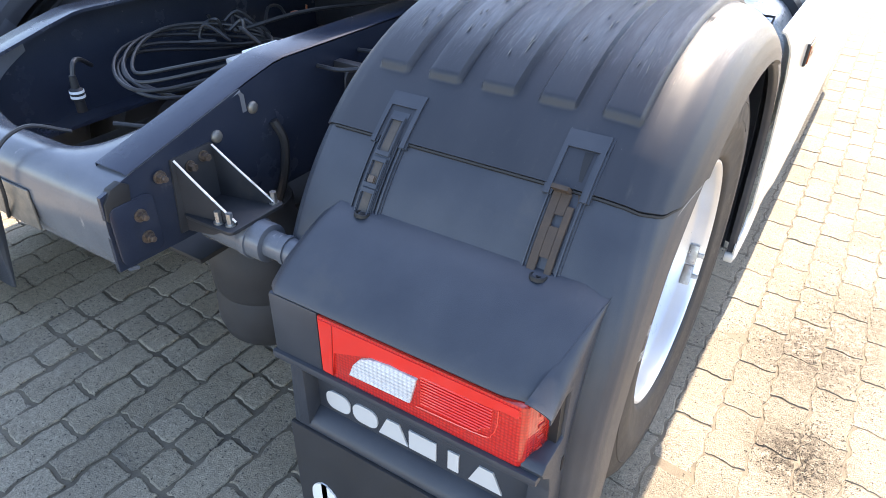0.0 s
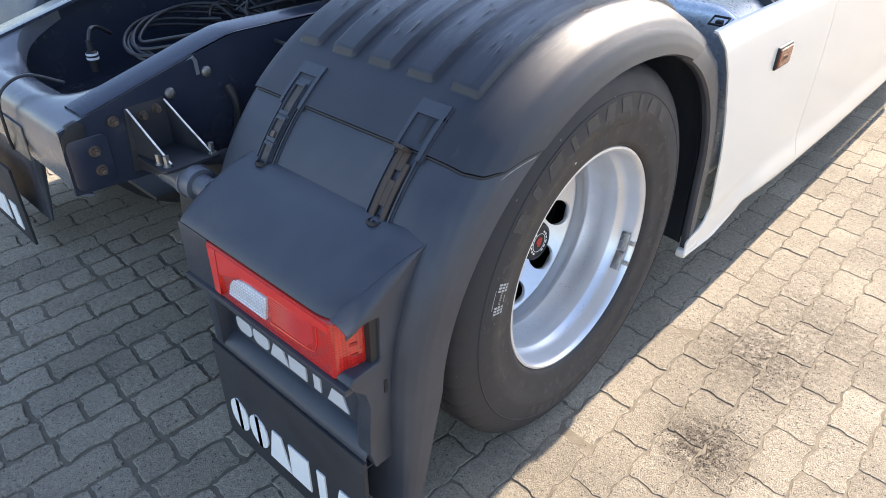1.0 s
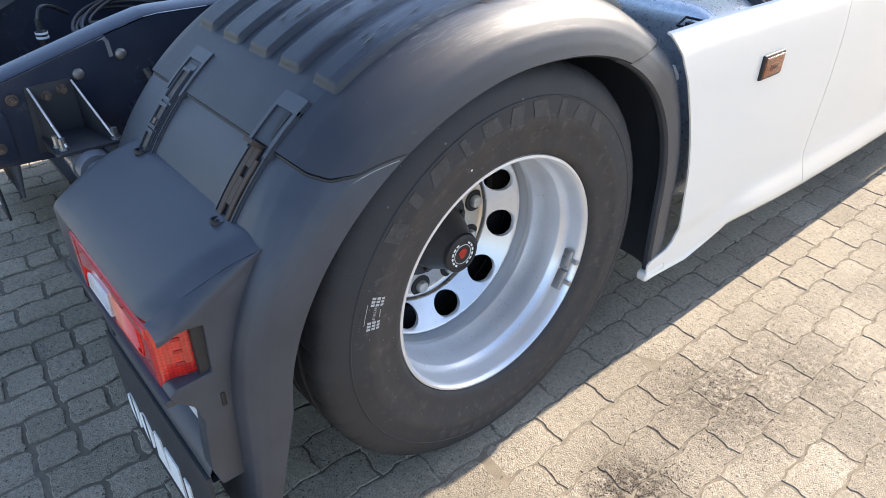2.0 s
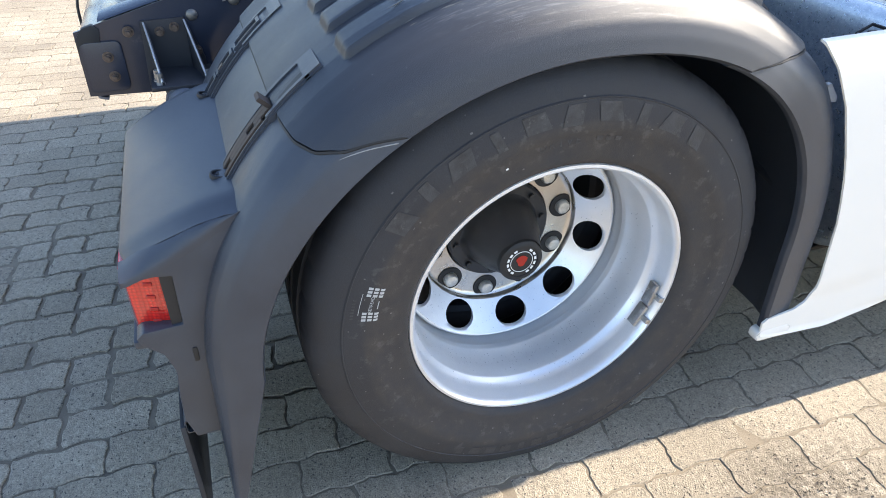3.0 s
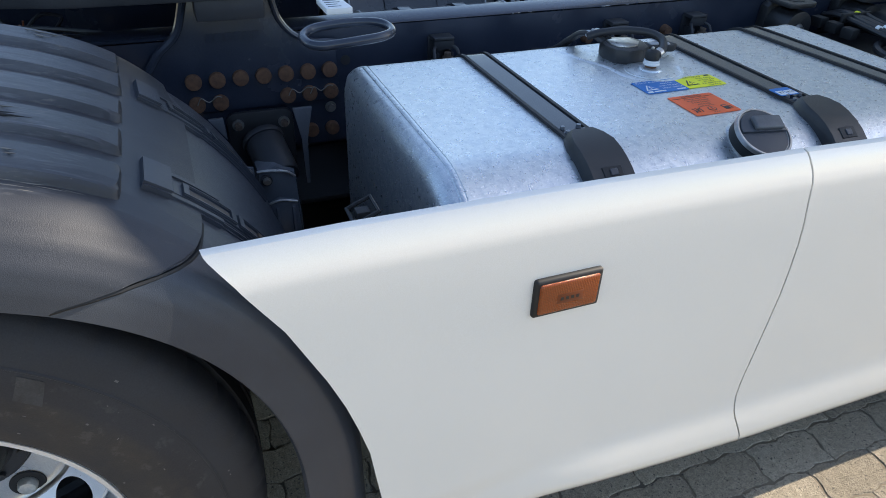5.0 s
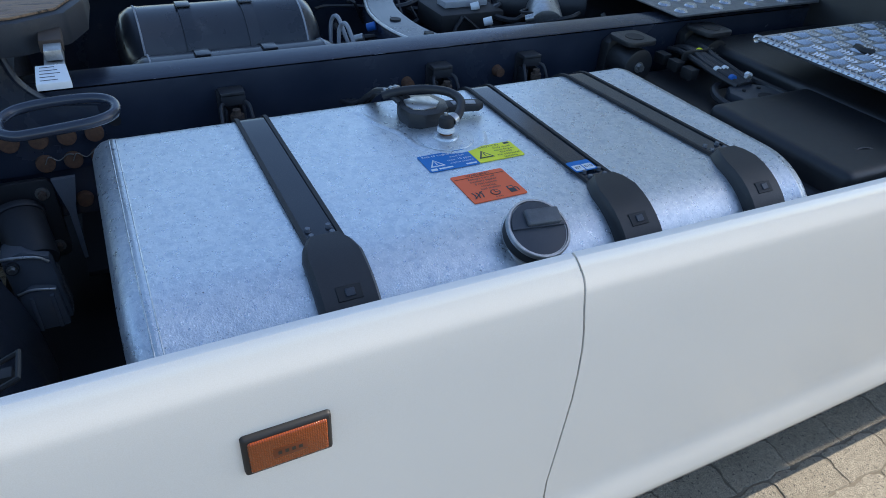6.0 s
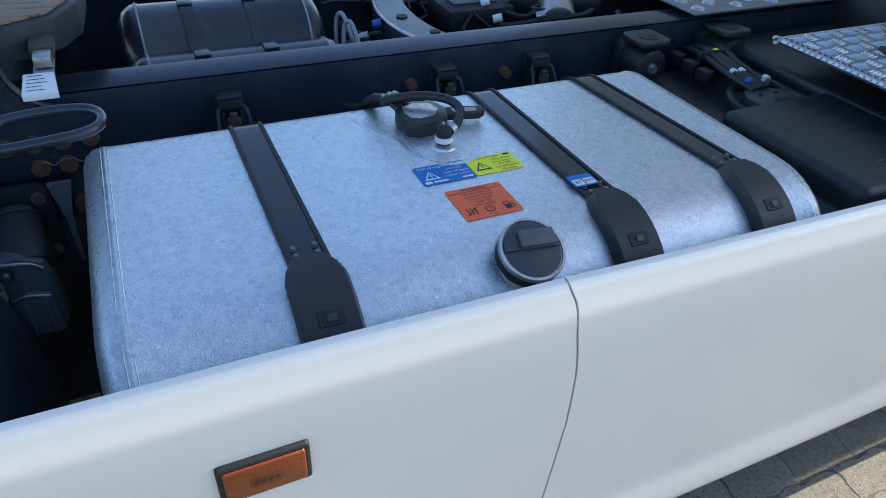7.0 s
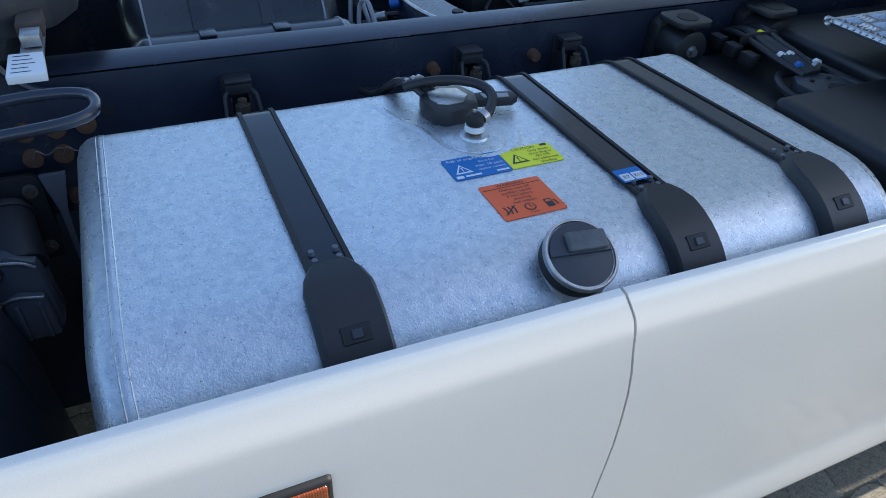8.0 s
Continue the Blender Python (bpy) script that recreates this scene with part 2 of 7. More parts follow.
def box(bm, x0, x1, y0, y1, z0, z1, bevel=0.0, seg=2, m=None):
    r = bmesh.ops.create_cube(bm, size=1.0)
    vs = r["verts"]
    for v in vs:
        v.co = Vector(((x0 + x1) / 2 + v.co.x * (x1 - x0), (y0 + y1) / 2 + v.co.y * (y1 - y0), (z0 + z1) / 2 + v.co.z * (z1 - z0)))
        if m:
            v.co = m @ v.co
    if bevel:
        es = list({e for v in vs for e in v.link_edges})
        bmesh.ops.bevel(bm, geom=es, offset=bevel, segments=seg, affect='EDGES', profile=0.6)
    return bm


def cyl(bm, a, b, r, seg=20, r2=None, bevel=0.0):
    a, b = Vector(a), Vector(b)
    q = (b - a).to_track_quat('Z', 'Y').to_matrix().to_4x4()
    m = Matrix.Translation((a + b) / 2) @ q
    out = bmesh.ops.create_cone(bm, cap_ends=True, segments=seg, radius1=r, radius2=r if r2 is None else r2, depth=(b - a).length, matrix=m)
    if bevel:
        es = [e for e in {e for v in out["verts"] for e in v.link_edges} if any(len(f.verts) > 4 for f in e.link_faces)]
        bmesh.ops.bevel(bm, geom=es, offset=bevel, segments=2, affect='EDGES', profile=0.6)
    return bm


def smooth_path(pts, n=8):
    """Catmull-Rom through the points."""
    P = [Vector(p) for p in pts]
    P = [2 * P[0] - P[1]] + P + [2 * P[-1] - P[-2]]
    out = []
    for i in range(1, len(P) - 2):
        for k in range(n):
            t = k / n
            out.append(0.5 * (2 * P[i] + (P[i + 1] - P[i - 1]) * t + (2 * P[i - 1] - 5 * P[i] + 4 * P[i + 1] - P[i + 2]) * t * t + (3 * P[i] - P[i - 1] - 3 * P[i + 1] + P[i + 2]) * t ** 3))
    return out + [P[-2]]


def tube(bm, pts, r, seg=8, closed=False, n=6, section=None):
    """A round bar (or any section, a list of side/up offsets) swept along a path."""
    pts = smooth_path(pts, n) if n else [Vector(p) for p in pts]
    sec = section or [(r * math.cos(2 * math.pi * k / seg), r * math.sin(2 * math.pi * k / seg)) for k in range(seg)]
    rings, up = [], None
    for i, p in enumerate(pts):
        d = (pts[min(i + 1, len(pts) - 1)] - pts[max(i - 1, 0)]).normalized()
        if up is None:
            up = Vector((0, 0, 1)) if abs(d.z) < 0.9 else Vector((1, 0, 0))
        side = d.cross(up).normalized()
        up = side.cross(d).normalized()
        rings.append([bm.verts.new(p + side * s + up * u) for s, u in sec])
    k = len(sec)
    for a, b in zip(rings, rings[1:]):
        for j in range(k):
            bm.faces.new((a[j], a[(j + 1) % k], b[(j + 1) % k], b[j]))
    if not closed:
        bm.faces.new(rings[0][::-1])
        bm.faces.new(rings[-1])
    return bm


def sheet(bm, rows, thick=0.0, wrap=False):
    """A skin over rows of points; thick gives it depth along its normals."""
    vs = [[bm.verts.new(p) for p in row] for row in rows]
    fs = []
    for a, b in zip(vs, vs[1:]):
        n = len(a)
        for j in range(n if wrap else n - 1):
            fs.append(bm.faces.new((a[j], a[(j + 1) % n], b[(j + 1) % n], b[j])))
    if thick:
        bmesh.ops.recalc_face_normals(bm, faces=fs)
        bmesh.ops.solidify(bm, geom=fs, thickness=thick)
    return bm


def lathe(bm, profile, centre, seg=96, tread=None):
    """Turn a profile of (x, radius) round the wheel axis, which runs along x."""
    cx, cy, cz = centre
    rings = []
    for k in range(seg):
        a = 2 * math.pi * k / seg
        rows = []
        for i, (x, r) in enumerate(profile):
            if tread and x > 0.085 and r > 0.478 and k % 8 == 0:
                r -= 0.003
            rows.append(bm.verts.new((cx + x, cy + r * math.cos(a), cz + r * math.sin(a))))
        rings.append(rows)
    for k in range(seg):
        a, b = rings[k], rings[(k + 1) % seg]
        for i in range(len(profile) - 1):
            bm.faces.new((a[i], a[i + 1], b[i + 1], b[i]))
    return bm


def slab(bm, outline, lo, hi, plane="xy", bevel=0.0):
    """An outline in a plane, given depth from lo to hi across it."""
    put = {"xy": lambda u, v, w: (u, v, w), "yz": lambda u, v, w: (w, u, v), "xz": lambda u, v, w: (u, w, v)}[plane]
    a = [bm.verts.new(put(u, v, lo)) for u, v in outline]
    b = [bm.verts.new(put(u, v, hi)) for u, v in outline]
    n = len(a)
    fs = [bm.faces.new(a[::-1]), bm.faces.new(b)] + [bm.faces.new((a[i], a[(i + 1) % n], b[(i + 1) % n], b[i])) for i in range(n)]
    if bevel:
        es = list({e for v in a + b for e in v.link_edges})
        bmesh.ops.recalc_face_normals(bm, faces=fs)
        bmesh.ops.bevel(bm, geom=es, offset=bevel, segments=2, affect='EDGES', profile=0.6)
    return bm


def rounded(x0, x1, y0, y1, r, n=5):
    out = []
    for cx, cy, a0 in ((x1 - r, y1 - r, 0), (x0 + r, y1 - r, 90), (x0 + r, y0 + r, 180), (x1 - r, y0 + r, 270)):
        for k in range(n + 1):
            a = radians(a0 + 90 * k / n)
            out.append((cx + r * math.cos(a), cy + r * math.sin(a)))
    return out


def letters(text, size, m, material, parent, name="lettering"):
    cu = bpy.data.curves.new("t", 'FONT')
    cu.body, cu.size, cu.align_x, cu.align_y = text, size, 'CENTER', 'CENTER'
    cu.resolution_u = 2
    tmp = bpy.data.objects.new("t", cu)
    me = bpy.data.meshes.new_from_object(tmp)
    bpy.data.objects.remove(tmp)
    me.transform(m)
    me.materials.clear()
    return part(name, me, material, parent)


def interp(x, pts):
    return float(np.interp(x, [p[0] for p in pts], [p[1] for p in pts]))


B = bmesh.new


def turned(profile, m, seg=48):
    bm = B()
    rows = []
    for k in range(seg):
        a = 2 * math.pi * k / seg
        rows.append([m @ Vector((r * math.cos(a), r * math.sin(a), z)) for z, r in profile])
    vs = [[bm.verts.new(p) for p in row] for row in rows]
    for k in range(seg):
        a, b = vs[k], vs[(k + 1) % seg]
        for i in range(len(profile) - 1):
            bm.faces.new((a[i], a[i + 1], b[i + 1], b[i]))
    bm.faces.new([v[-1] for v in vs])
    return bm



def smoothstep(a, b, x):
    t = max(0.0, min(1.0, (x - a) / (b - a)))
    return t * t * (3 - 2 * t)


# ---- ground ----
def bed_height(x, y):
    """The bed lies deeper, with open joints, behind the truck; washed full of sand beside it."""
    return -0.0022 - 0.0030 * smoothstep(1.25, 0.85, x) * smoothstep(3.0, 1.0, abs(x))


GX = [-300, -40, -12, -6, -4, -3, -2, -1, 0, 0.4, 0.85, 0.95, 1.05, 1.15, 1.25, 1.5, 2, 3, 4, 6, 12, 40, 300]
GY = [-300, -40, -12, -6, -3, -1.5, 0, 1.5, 3, 6, 12, 40, 300]
ground_bm = sheet(B(), [[(x, y, bed_height(x, y)) for y in GY] for x in GX])
SAND = surface("sandy_joints", (0.13, 0.105, 0.075), (0.22, 0.185, 0.135), 14, (0.85, 0.95), 0, 300, 0.5, (0.07, 0.065, 0.055), 4, (0.55, 0.75))
ground = tagged(part("ground", ground_bm, SAND), "sandy bed under interlocking concrete paving of a yard", "ground", kind="structure")

# ---- the truck ----
WZ = 0.485                       # wheel centre height
truck = tagged(new("tractor_truck"), "white tractor unit with black mudguards, parked on block paving", "truck")

# wheel
TYRE = [(-0.128, 0.288), (-0.140, 0.300), (-0.148, 0.306), (-0.153, 0.318), (-0.160, 0.350), (-0.165, 0.390), (-0.162, 0.430), (-0.150, 0.462), (-0.138, 0.480), (-0.122, 0.490),
        (-0.088, 0.492), (-0.086, 0.478), (-0.074, 0.478), (-0.072, 0.493), (-0.030, 0.494), (-0.028, 0.480), (-0.016, 0.480), (-0.014, 0.494),
        (0.014, 0.494), (0.016, 0.480), (0.028, 0.480), (0.030, 0.494), (0.072, 0.493), (0.074, 0.478), (0.086, 0.478), (0.088, 0.492),
        (0.122, 0.490), (0.138, 0.480), (0.150, 0.462), (0.156, 0.445), (0.1575, 0.440), (0.162, 0.425), (0.165, 0.390), (0.1655, 0.372), (0.163, 0.366), (0.160, 0.350), (0.154, 0.322), (0.1535, 0.314), (0.149, 0.304), (0.142, 0.2995), (0.136, 0.296), (0.128, 0.288)]
RIMX = 1.205                     # outer flange of the outer rim
RIM_PROFILE = [(0.004, 0.2985), (0.010, 0.2965), (0.011, 0.291), (0.006, 0.286), (-0.004, 0.284), (-0.030, 0.2825), (-0.050, 0.2795), (-0.056, 0.2730), (-0.062, 0.2715), (-0.100, 0.2700),
               (-0.140, 0.2690), (-0.1445, 0.2660), (-0.150, 0.2652), (-0.160, 0.2650), (-0.165, 0.2660), (-0.168, 0.2681), (-0.195, 0.2680), (-0.212, 0.2676), (-0.2150, 0.2665), (-0.2150, 0.2645), (-0.206, 0.2628), (-0.196, 0.2616), (-0.1895, 0.2600), (-0.1868, 0.2575), (-0.1865, 0.2550), (-0.1885, 0.2525)]


def wheel_set(sign):
    def mx(bm):
        if sign < 0:
            for v in bm.verts:
                v.co.x = -v.co.x
        return bm
    bm = lathe(B(), RIM_PROFILE, (RIMX, 0, WZ), 128)
    # conical disc with ten hand holes, then the flat mounting face
    sect = 10
    for s in range(sect):
        a0 = radians(26 + 36 * s)
        n = 24
        rin, rout, rh, rc = 0.193, 0.2525, 0.0275, 0.2225
        rows = []
        for k in range(n):
            c = 2 * math.pi * k / n
            dx, dy = math.cos(c), math.sin(c)
            q = max(abs(dx), abs(dy))
            da, dr = dx / q * math.pi / sect, dy / q * (rout - rin) / 2
            ring = []
            for f in (0.0, 0.35, 0.7, 1.0):
                ha, hr = dx * 0.0395 / rc, dy * rh
                ring.append((a0 + ha + (da - ha) * f, rc + hr + ((rin + rout) / 2 - rc + dr - hr) * f))
            rows.append(ring)
        depth = lambda r: RIMX - 0.1885 - (0.2525 - r) * 0.946
        vs = [[bm.verts.new((depth(r), r * math.cos(a), WZ + r * math.sin(a))) for a, r in row] for row in rows]
        inner = [bm.verts.new((depth(r) - 0.010, r * math.cos(a), WZ + r * math.sin(a))) for a, r in [row[0] for row in rows]]
        for k in range(n):
            k2 = (k + 1) % n
            for j in range(3):
                bm.faces.new((vs[k][j], vs[k2][j], vs[k2][j + 1], vs[k][j + 1]))
            bm.faces.new((inner[k], inner[k2], vs[k2][0], vs[k][0]))
    bmesh.ops.remove_doubles(bm, verts=bm.verts[:], dist=0.0004)
    wheel = part("wheel", mx(bm), RIM, truck, "deep-dished silver rear wheel with ten hand holes", 50)
    face = lathe(B(), [(-0.2448, 0.1940), (-0.2462, 0.1925), (-0.2520, 0.1905), (-0.2580, 0.1900), (-0.2630, 0.1850), (-0.264, 0.180), (-0.264, 0.127), (-0.270, 0.124)], (RIMX, 0, WZ), 96)
    part("wheel_centre", mx(face), POLISHED, wheel, "polished steel mounting face")
    ty = lathe(B(), TYRE, (1.072, 0, WZ), 360, True)
    part("tyre", mx(ty), RUBBER, wheel, "black rubber tyre with worn lettering", 35)
    ty2 = lathe(B(), TYRE, (0.735, 0, WZ), 180)
    part("inner_tyre", mx(ty2), RUBBER, wheel, "black rubber inner twin tyre", 35)
    r2 = lathe(B(), [(-0.14, 0.297), (-0.13, 0.285), (0.0, 0.27), (0.13, 0.285), (0.14, 0.297)], (0.735, 0, WZ), 64)
    part("inner_rim", mx(r2), DARKSTEEL, wheel)
    drum = cyl(B(), (0.55, 0, WZ), (0.90, 0, WZ), 0.20, 48)
    part("brake_drum", mx(drum), DARKSTEEL, wheel)
    hub = lathe(B(), [(-0.268, 0.1245), (-0.256, 0.1235), (-0.252, 0.119), (-0.2515, 0.096), (-0.245, 0.089), (-0.225, 0.085), (-0.200, 0.078), (-0.170, 0.064), (-0.145, 0.053), (-0.135, 0.050)], (RIMX, 0, WZ), 64)
    for k in range(10):
        a = 2 * math.pi * (k + 0.3) / 10
        c = (0.107 * math.cos(a), WZ + 0.107 * math.sin(a))
        cyl(hub, (RIMX - 0.252, *c), (RIMX - 0.2425, *c), 0.0072, 10, bevel=0.001)
    part("hub", mx(hub), TARBLACK, wheel, "black hub with flange bolts")
    cap = lathe(B(), [(-0.140, 0.051), (-0.128, 0.0500), (-0.124, 0.0440), (-0.124, 0.0385), (-0.126, 0.0375)], (RIMX, -0.002, WZ - 0.002), 48)
    cyl(cap, (RIMX - 0.135, -0.002, WZ - 0.002), (RIMX - 0.1262, -0.002, WZ - 0.002), 0.0376, 48)
    part("hub_cap", mx(cap), BLACK, wheel, "black hub cap with small red emblem")
    ring = B()
    for k in range(16):
        if k in (3, 4, 11, 12):
            continue
        a0, a1 = 2 * math.pi * k / 16, 2 * math.pi * (k + 0.62) / 16
        q = [(r * math.cos(a), r * math.sin(a)) for r, a in ((0.030, a0), (0.035, a0), (0.035, a1), (0.030, a1))]
        slab(ring, [(y - 0.002, WZ - 0.002 + z) for y, z in q], RIMX - 0.1258, RIMX - 0.1252, "yz")
    lathe(ring, [(-0.1258, 0.0265), (-0.1250, 0.0262), (-0.1250, 0.0252), (-0.1258, 0.0250)], (RIMX, -0.002, WZ - 0.002), 40)
    part("hub_cap_ring", mx(ring), LETTER, wheel)
    em = slab(B(), [(-0.002 + 0.012 * math.cos(a) * (1 + 0.25 * math.sin(3 * a)), WZ + 0.014 * math.sin(a)) for a in [2 * math.pi * k / 14 for k in range(14)]], RIMX - 0.1258, RIMX - 0.1248, "yz")
    part("hub_cap_emblem", mx(em), REDDARK, wheel)
    for k in range(10):
        a = radians(10.5 + 36 * k)
        y, z = 0.1645 * math.cos(a), WZ + 0.1645 * math.sin(a)
        w = lathe(B(), [(-0.2665, 0.0305), (-0.2618, 0.0305), (-0.2608, 0.0296), (-0.2608, 0.0225), (-0.2612, 0.0120)], (RIMX, y, z), 28)
        part("nut_washer", mx(w), BLACK, wheel)
        nb = B()
        m6 = 18
        rings = []
        for x_, r_, hexed in ((-0.2640, 0.0182, 0), (-0.2598, 0.0180, 0), (-0.2588, 0.0176, 1), (-0.2515, 0.0172, 1), (-0.2475, 0.0145, 0), (-0.2460, 0.0085, 0)):
            ring = []
            for q in range(m6):
                c_ = 2 * math.pi * q / m6
                rr = r_ * (0.945 + 0.055 * abs(math.cos(3 * c_))) if hexed else r_ * 0.97
                ring.append(nb.verts.new((RIMX + x_, y + rr * math.cos(c_), z + rr * math.sin(c_))))
            rings.append(ring)
        for ra, rb in zip(rings, rings[1:]):
            for q in range(m6):
                nb.faces.new((ra[q], ra[(q + 1) % m6], rb[(q + 1) % m6], rb[q]))
        nb.faces.new(rings[-1])
        part("wheel_nut", mx(nb), NUT, wheel)
    return wheel


wheel = wheel_set(1)
# balance weights clipped on the flange
for a in (-27.5, -15.5):
    bm = B()
    box(bm, RIMX - 0.030, RIMX - 0.004, -0.028, 0.028, 0.272, 0.2815, 0.003)
    box(bm, RIMX - 0.016, RIMX + 0.012, -0.006, 0.006, 0.279, 0.292, 0.002)
    for v in bm.verts:
        y, r = v.co.y, v.co.z
        th = radians(a) + y / 0.285
        v.co.y, v.co.z = r * math.cos(th), WZ + r * math.sin(th)
    part("balance_weight", bm, STEEL, wheel, "clip-on steel balance weight")


# sidewall lettering and marks
def side_x(r):
    return 1.072 + interp(r, [(0.300, 0.150), (0.314, 0.1535), (0.322, 0.154), (0.350, 0.160), (0.366, 0.163), (0.372, 0.1655), (0.390, 0.165), (0.425, 0.162), (0.440, 0.1575), (0.462, 0.150)])


def sidewall(name, items, rlo, rhi, material, label=""):
    for a, w in items:
        n = 4
        rows = []
        for j in range(n + 1):
            th = radians(a + w * (j / n - 0.5))
            rows.append([(side_x(r) + s, r * math.cos(th), WZ + r * math.sin(th)) for r, s in ((rlo, -0.001), (rlo, 0.0007), ((rlo + rhi) / 2, 0.0007), (rhi, 0.0007), (rhi, -0.001))])
        part(name, sheet(B(), rows), material, wheel, label)


PALELABEL = plain("worn_white_label", (0.42, 0.42, 0.41), 0.6)
SCUFFMARK = surface("grey_scuff", (0.10, 0.095, 0.09), (0.15, 0.14, 0.13), 90, (0.6, 0.8), 0, 400, 0.2)
WATER = plain("water", (0.62, 0.66, 0.70), 0.03, 0.5)
WORN = surface("worn_rubber_lettering", (0.016, 0.016, 0.018), (0.050, 0.049, 0.050), 48, (0.50, 0.70), 0, 400, 0.3, (0.085, 0.082, 0.078), 75, (0.58, 0.74))
def on_wall(text, a, r, size, material):
    th = radians(a)
    m = Matrix(((0, 0, 1, side_x(r) + 0.0008), (math.sin(th), math.cos(th), 0, r * math.cos(th)), (-math.cos(th), math.sin(th), 0, WZ + r * math.sin(th)), (0, 0, 0, 1)))
    letters(text, size, m, material, wheel)


ridge = B()
sheet(ridge, [[(side_x(r) + dx, r * math.cos(radians(a)), WZ + r * math.sin(radians(a))) for r, dx in ((0.4265, -0.001), (0.4285, 0.0016), (0.4300, 0.0018), (0.4330, -0.001))] for a in range(0, 363, 3)])
part("sidewall_ridge", ridge, RUBBER, wheel, "low moulded ridge round the sidewall")
for k, (w, lean, lo) in enumerate(((6.2, 0.6, 0.386), (3.4, 0.0, 0.390), (7.0, -0.7, 0.388), (2.6, 0.4, 0.384), (6.6, 0.5, 0.390), (5.4, -0.5, 0.386), (6.8, 0.8, 0.389), (3.0, 0.0, 0.385), (6.4, -0.6, 0.388), (5.0, 0.7, 0.387))):
    a = 141 - 9.7 * k
    hi = 0.4225
    rows = []
    for j in range(7):
        u = j / 6
        row = []
        for q in (0.0, 0.001, 0.33, 0.67, 0.999, 1.0):
            r_ = lo + (hi - lo) * q
            th = radians(a + (0.5 - u) * w * (1.0 - 0.16 * q) + lean * (q - 0.5) * 2)
            row.append((side_x(r_) + (-0.001 if q in (0.0, 1.0) else 0.0009), r_ * math.cos(th), WZ + r_ * math.sin(th)))
        rows.append(row)
    part("tyre_lettering", sheet(B(), rows), WORN, wheel)
sidewall("tyre_lettering", [(-118 + 5.6 * k, 3.6 if k % 4 else 2.0) for k in range(11)], 0.399, 0.421, WORN)
for k, ch in enumerate("DRIVE"):
    on_wall(ch, 101 - 2.6 * k, 0.356, 0.020, WORN)
sidewall("tyre_lettering", [(84 - 3.0 * k, 1.9) for k in range(3)], 0.352, 0.360, WORN)
for r0 in (0.368, 0.379, 0.390):
    for a, d0 in ((161.0, 0.0), (168.6, 0.2)):
        sidewall("tyre_label", [(a + d0 + d * 1.05, 0.74) for d in (-1, 0, 1)], r0, r0 + 0.0078, PALELABEL)
on_wall("RETREAD", 164.9, 0.385, 0.0085, PALELABEL)
sidewall("tyre_label", [(164.9, 2.6)], 0.372, 0.3732, PALELABEL)
sidewall("tyre_label", [(165.0, 6.6)], 0.4045, 0.4053, PALELABEL)
sidewall("tyre_label", [(164.0 + 0.9 * k, 0.5) for k in range(7)], 0.413, 0.418, WORN)
sidewall("paint_mark", [(112, 0.75)], 0.344, 0.3475, PAPER)
rng = random.Random(77)
for k in range(60):
    a, r0 = rng.uniform(0, 360), rng.uniform(0.315, 0.45)
    sidewall("rubber_scuff", [(a, rng.uniform(0.2, 0.7))], r0, r0 + rng.uniform(0.0008, 0.003), SCUFFMARK)
# water drops left on the rim barrel
drops = B()
for k in range(420):
    a, x_ = rng.gauss(-75, 50), rng.uniform(-0.158, -0.035)
    r_ = interp(-x_, [(0.030, 0.2825), (0.050, 0.2795), (0.056, 0.2730), (0.100, 0.2700), (0.165, 0.2683)])
    rr = rng.uniform(0.0005, 0.0012)
    th = radians(a)
    bmesh.ops.create_icosphere(drops, subdivisions=1, radius=rr, matrix=Matrix.Translation((RIMX + x_, (r_ - rr * 0.1) * math.cos(th), WZ + (r_ - rr * 0.1) * math.sin(th))))
for k in range(160):
    a, r_ = rng.uniform(-175, 20), rng.uniform(0.196, 0.251)
    rr = rng.uniform(0.0005, 0.0011)
    th = radians(a)
    s_ = (a - 26 + 18) % 36 - 18
    if abs(s_) < 10.5 and abs(r_ - 0.2225) < 0.029:
        continue
    bmesh.ops.create_icosphere(drops, subdivisions=1, radius=rr, matrix=Matrix.Translation((RIMX - 0.1885 - (0.2525 - r_) * 0.946, r_ * math.cos(th), WZ + r_ * math.sin(th))))
tagged(part("water_drops", drops, WATER, wheel, "small water drops on the rim"), kind="stuff")


PALEPLASTIC = surface("worn_pale_plastic", (0.32, 0.31, 0.30), (0.20, 0.195, 0.18), 80, (0.4, 0.55), 0, 500, 0.1)


# mudguards
def outer_path(th):
    """Crown line of the mudguard, th from 0 (rear, axle height) to 180 degrees; beyond that straight down."""
    c, s = math.cos(radians(max(0, min(180, th)))), math.sin(radians(max(0, min(180, th))))
    n, a = (2.0, 0.655) if th < 90 else (2.35, 0.634 + 0.016 * smoothstep(152, 182, th))
    y = -a * math.copysign(abs(c) ** (2 / n), c)
    z = WZ + 0.606 * abs(s) ** (2 / n)
    if th < 0:
        z += th / 90 * 0.9
        y += th / 90 * 0.02
    if th > 180:
        z -= (th - 180) / 90 * 0.9
        y += (th - 180) / 90 * 0.02
    return y, z


def arch_path(th):
    c, s = math.cos(radians(max(0, min(180, th)))), math.sin(radians(max(0, min(180, th))))
    n, a, b = (1.9, 0.572, 0.506) if th < 90 else (2.3, 0.552, 0.506)
    y = -a * math.copysign(abs(c) ** (2 / n), c)
    z = WZ + b * abs(s) ** (2 / n)
    if th < 0:
        z += th / 90 * 0.9
        y += th / 90 * 0.22
    if th > 180:
        z -= (th - 180) / 90 * 0.9
        y += (th - 180) / 90 * 0.05
    return y, z


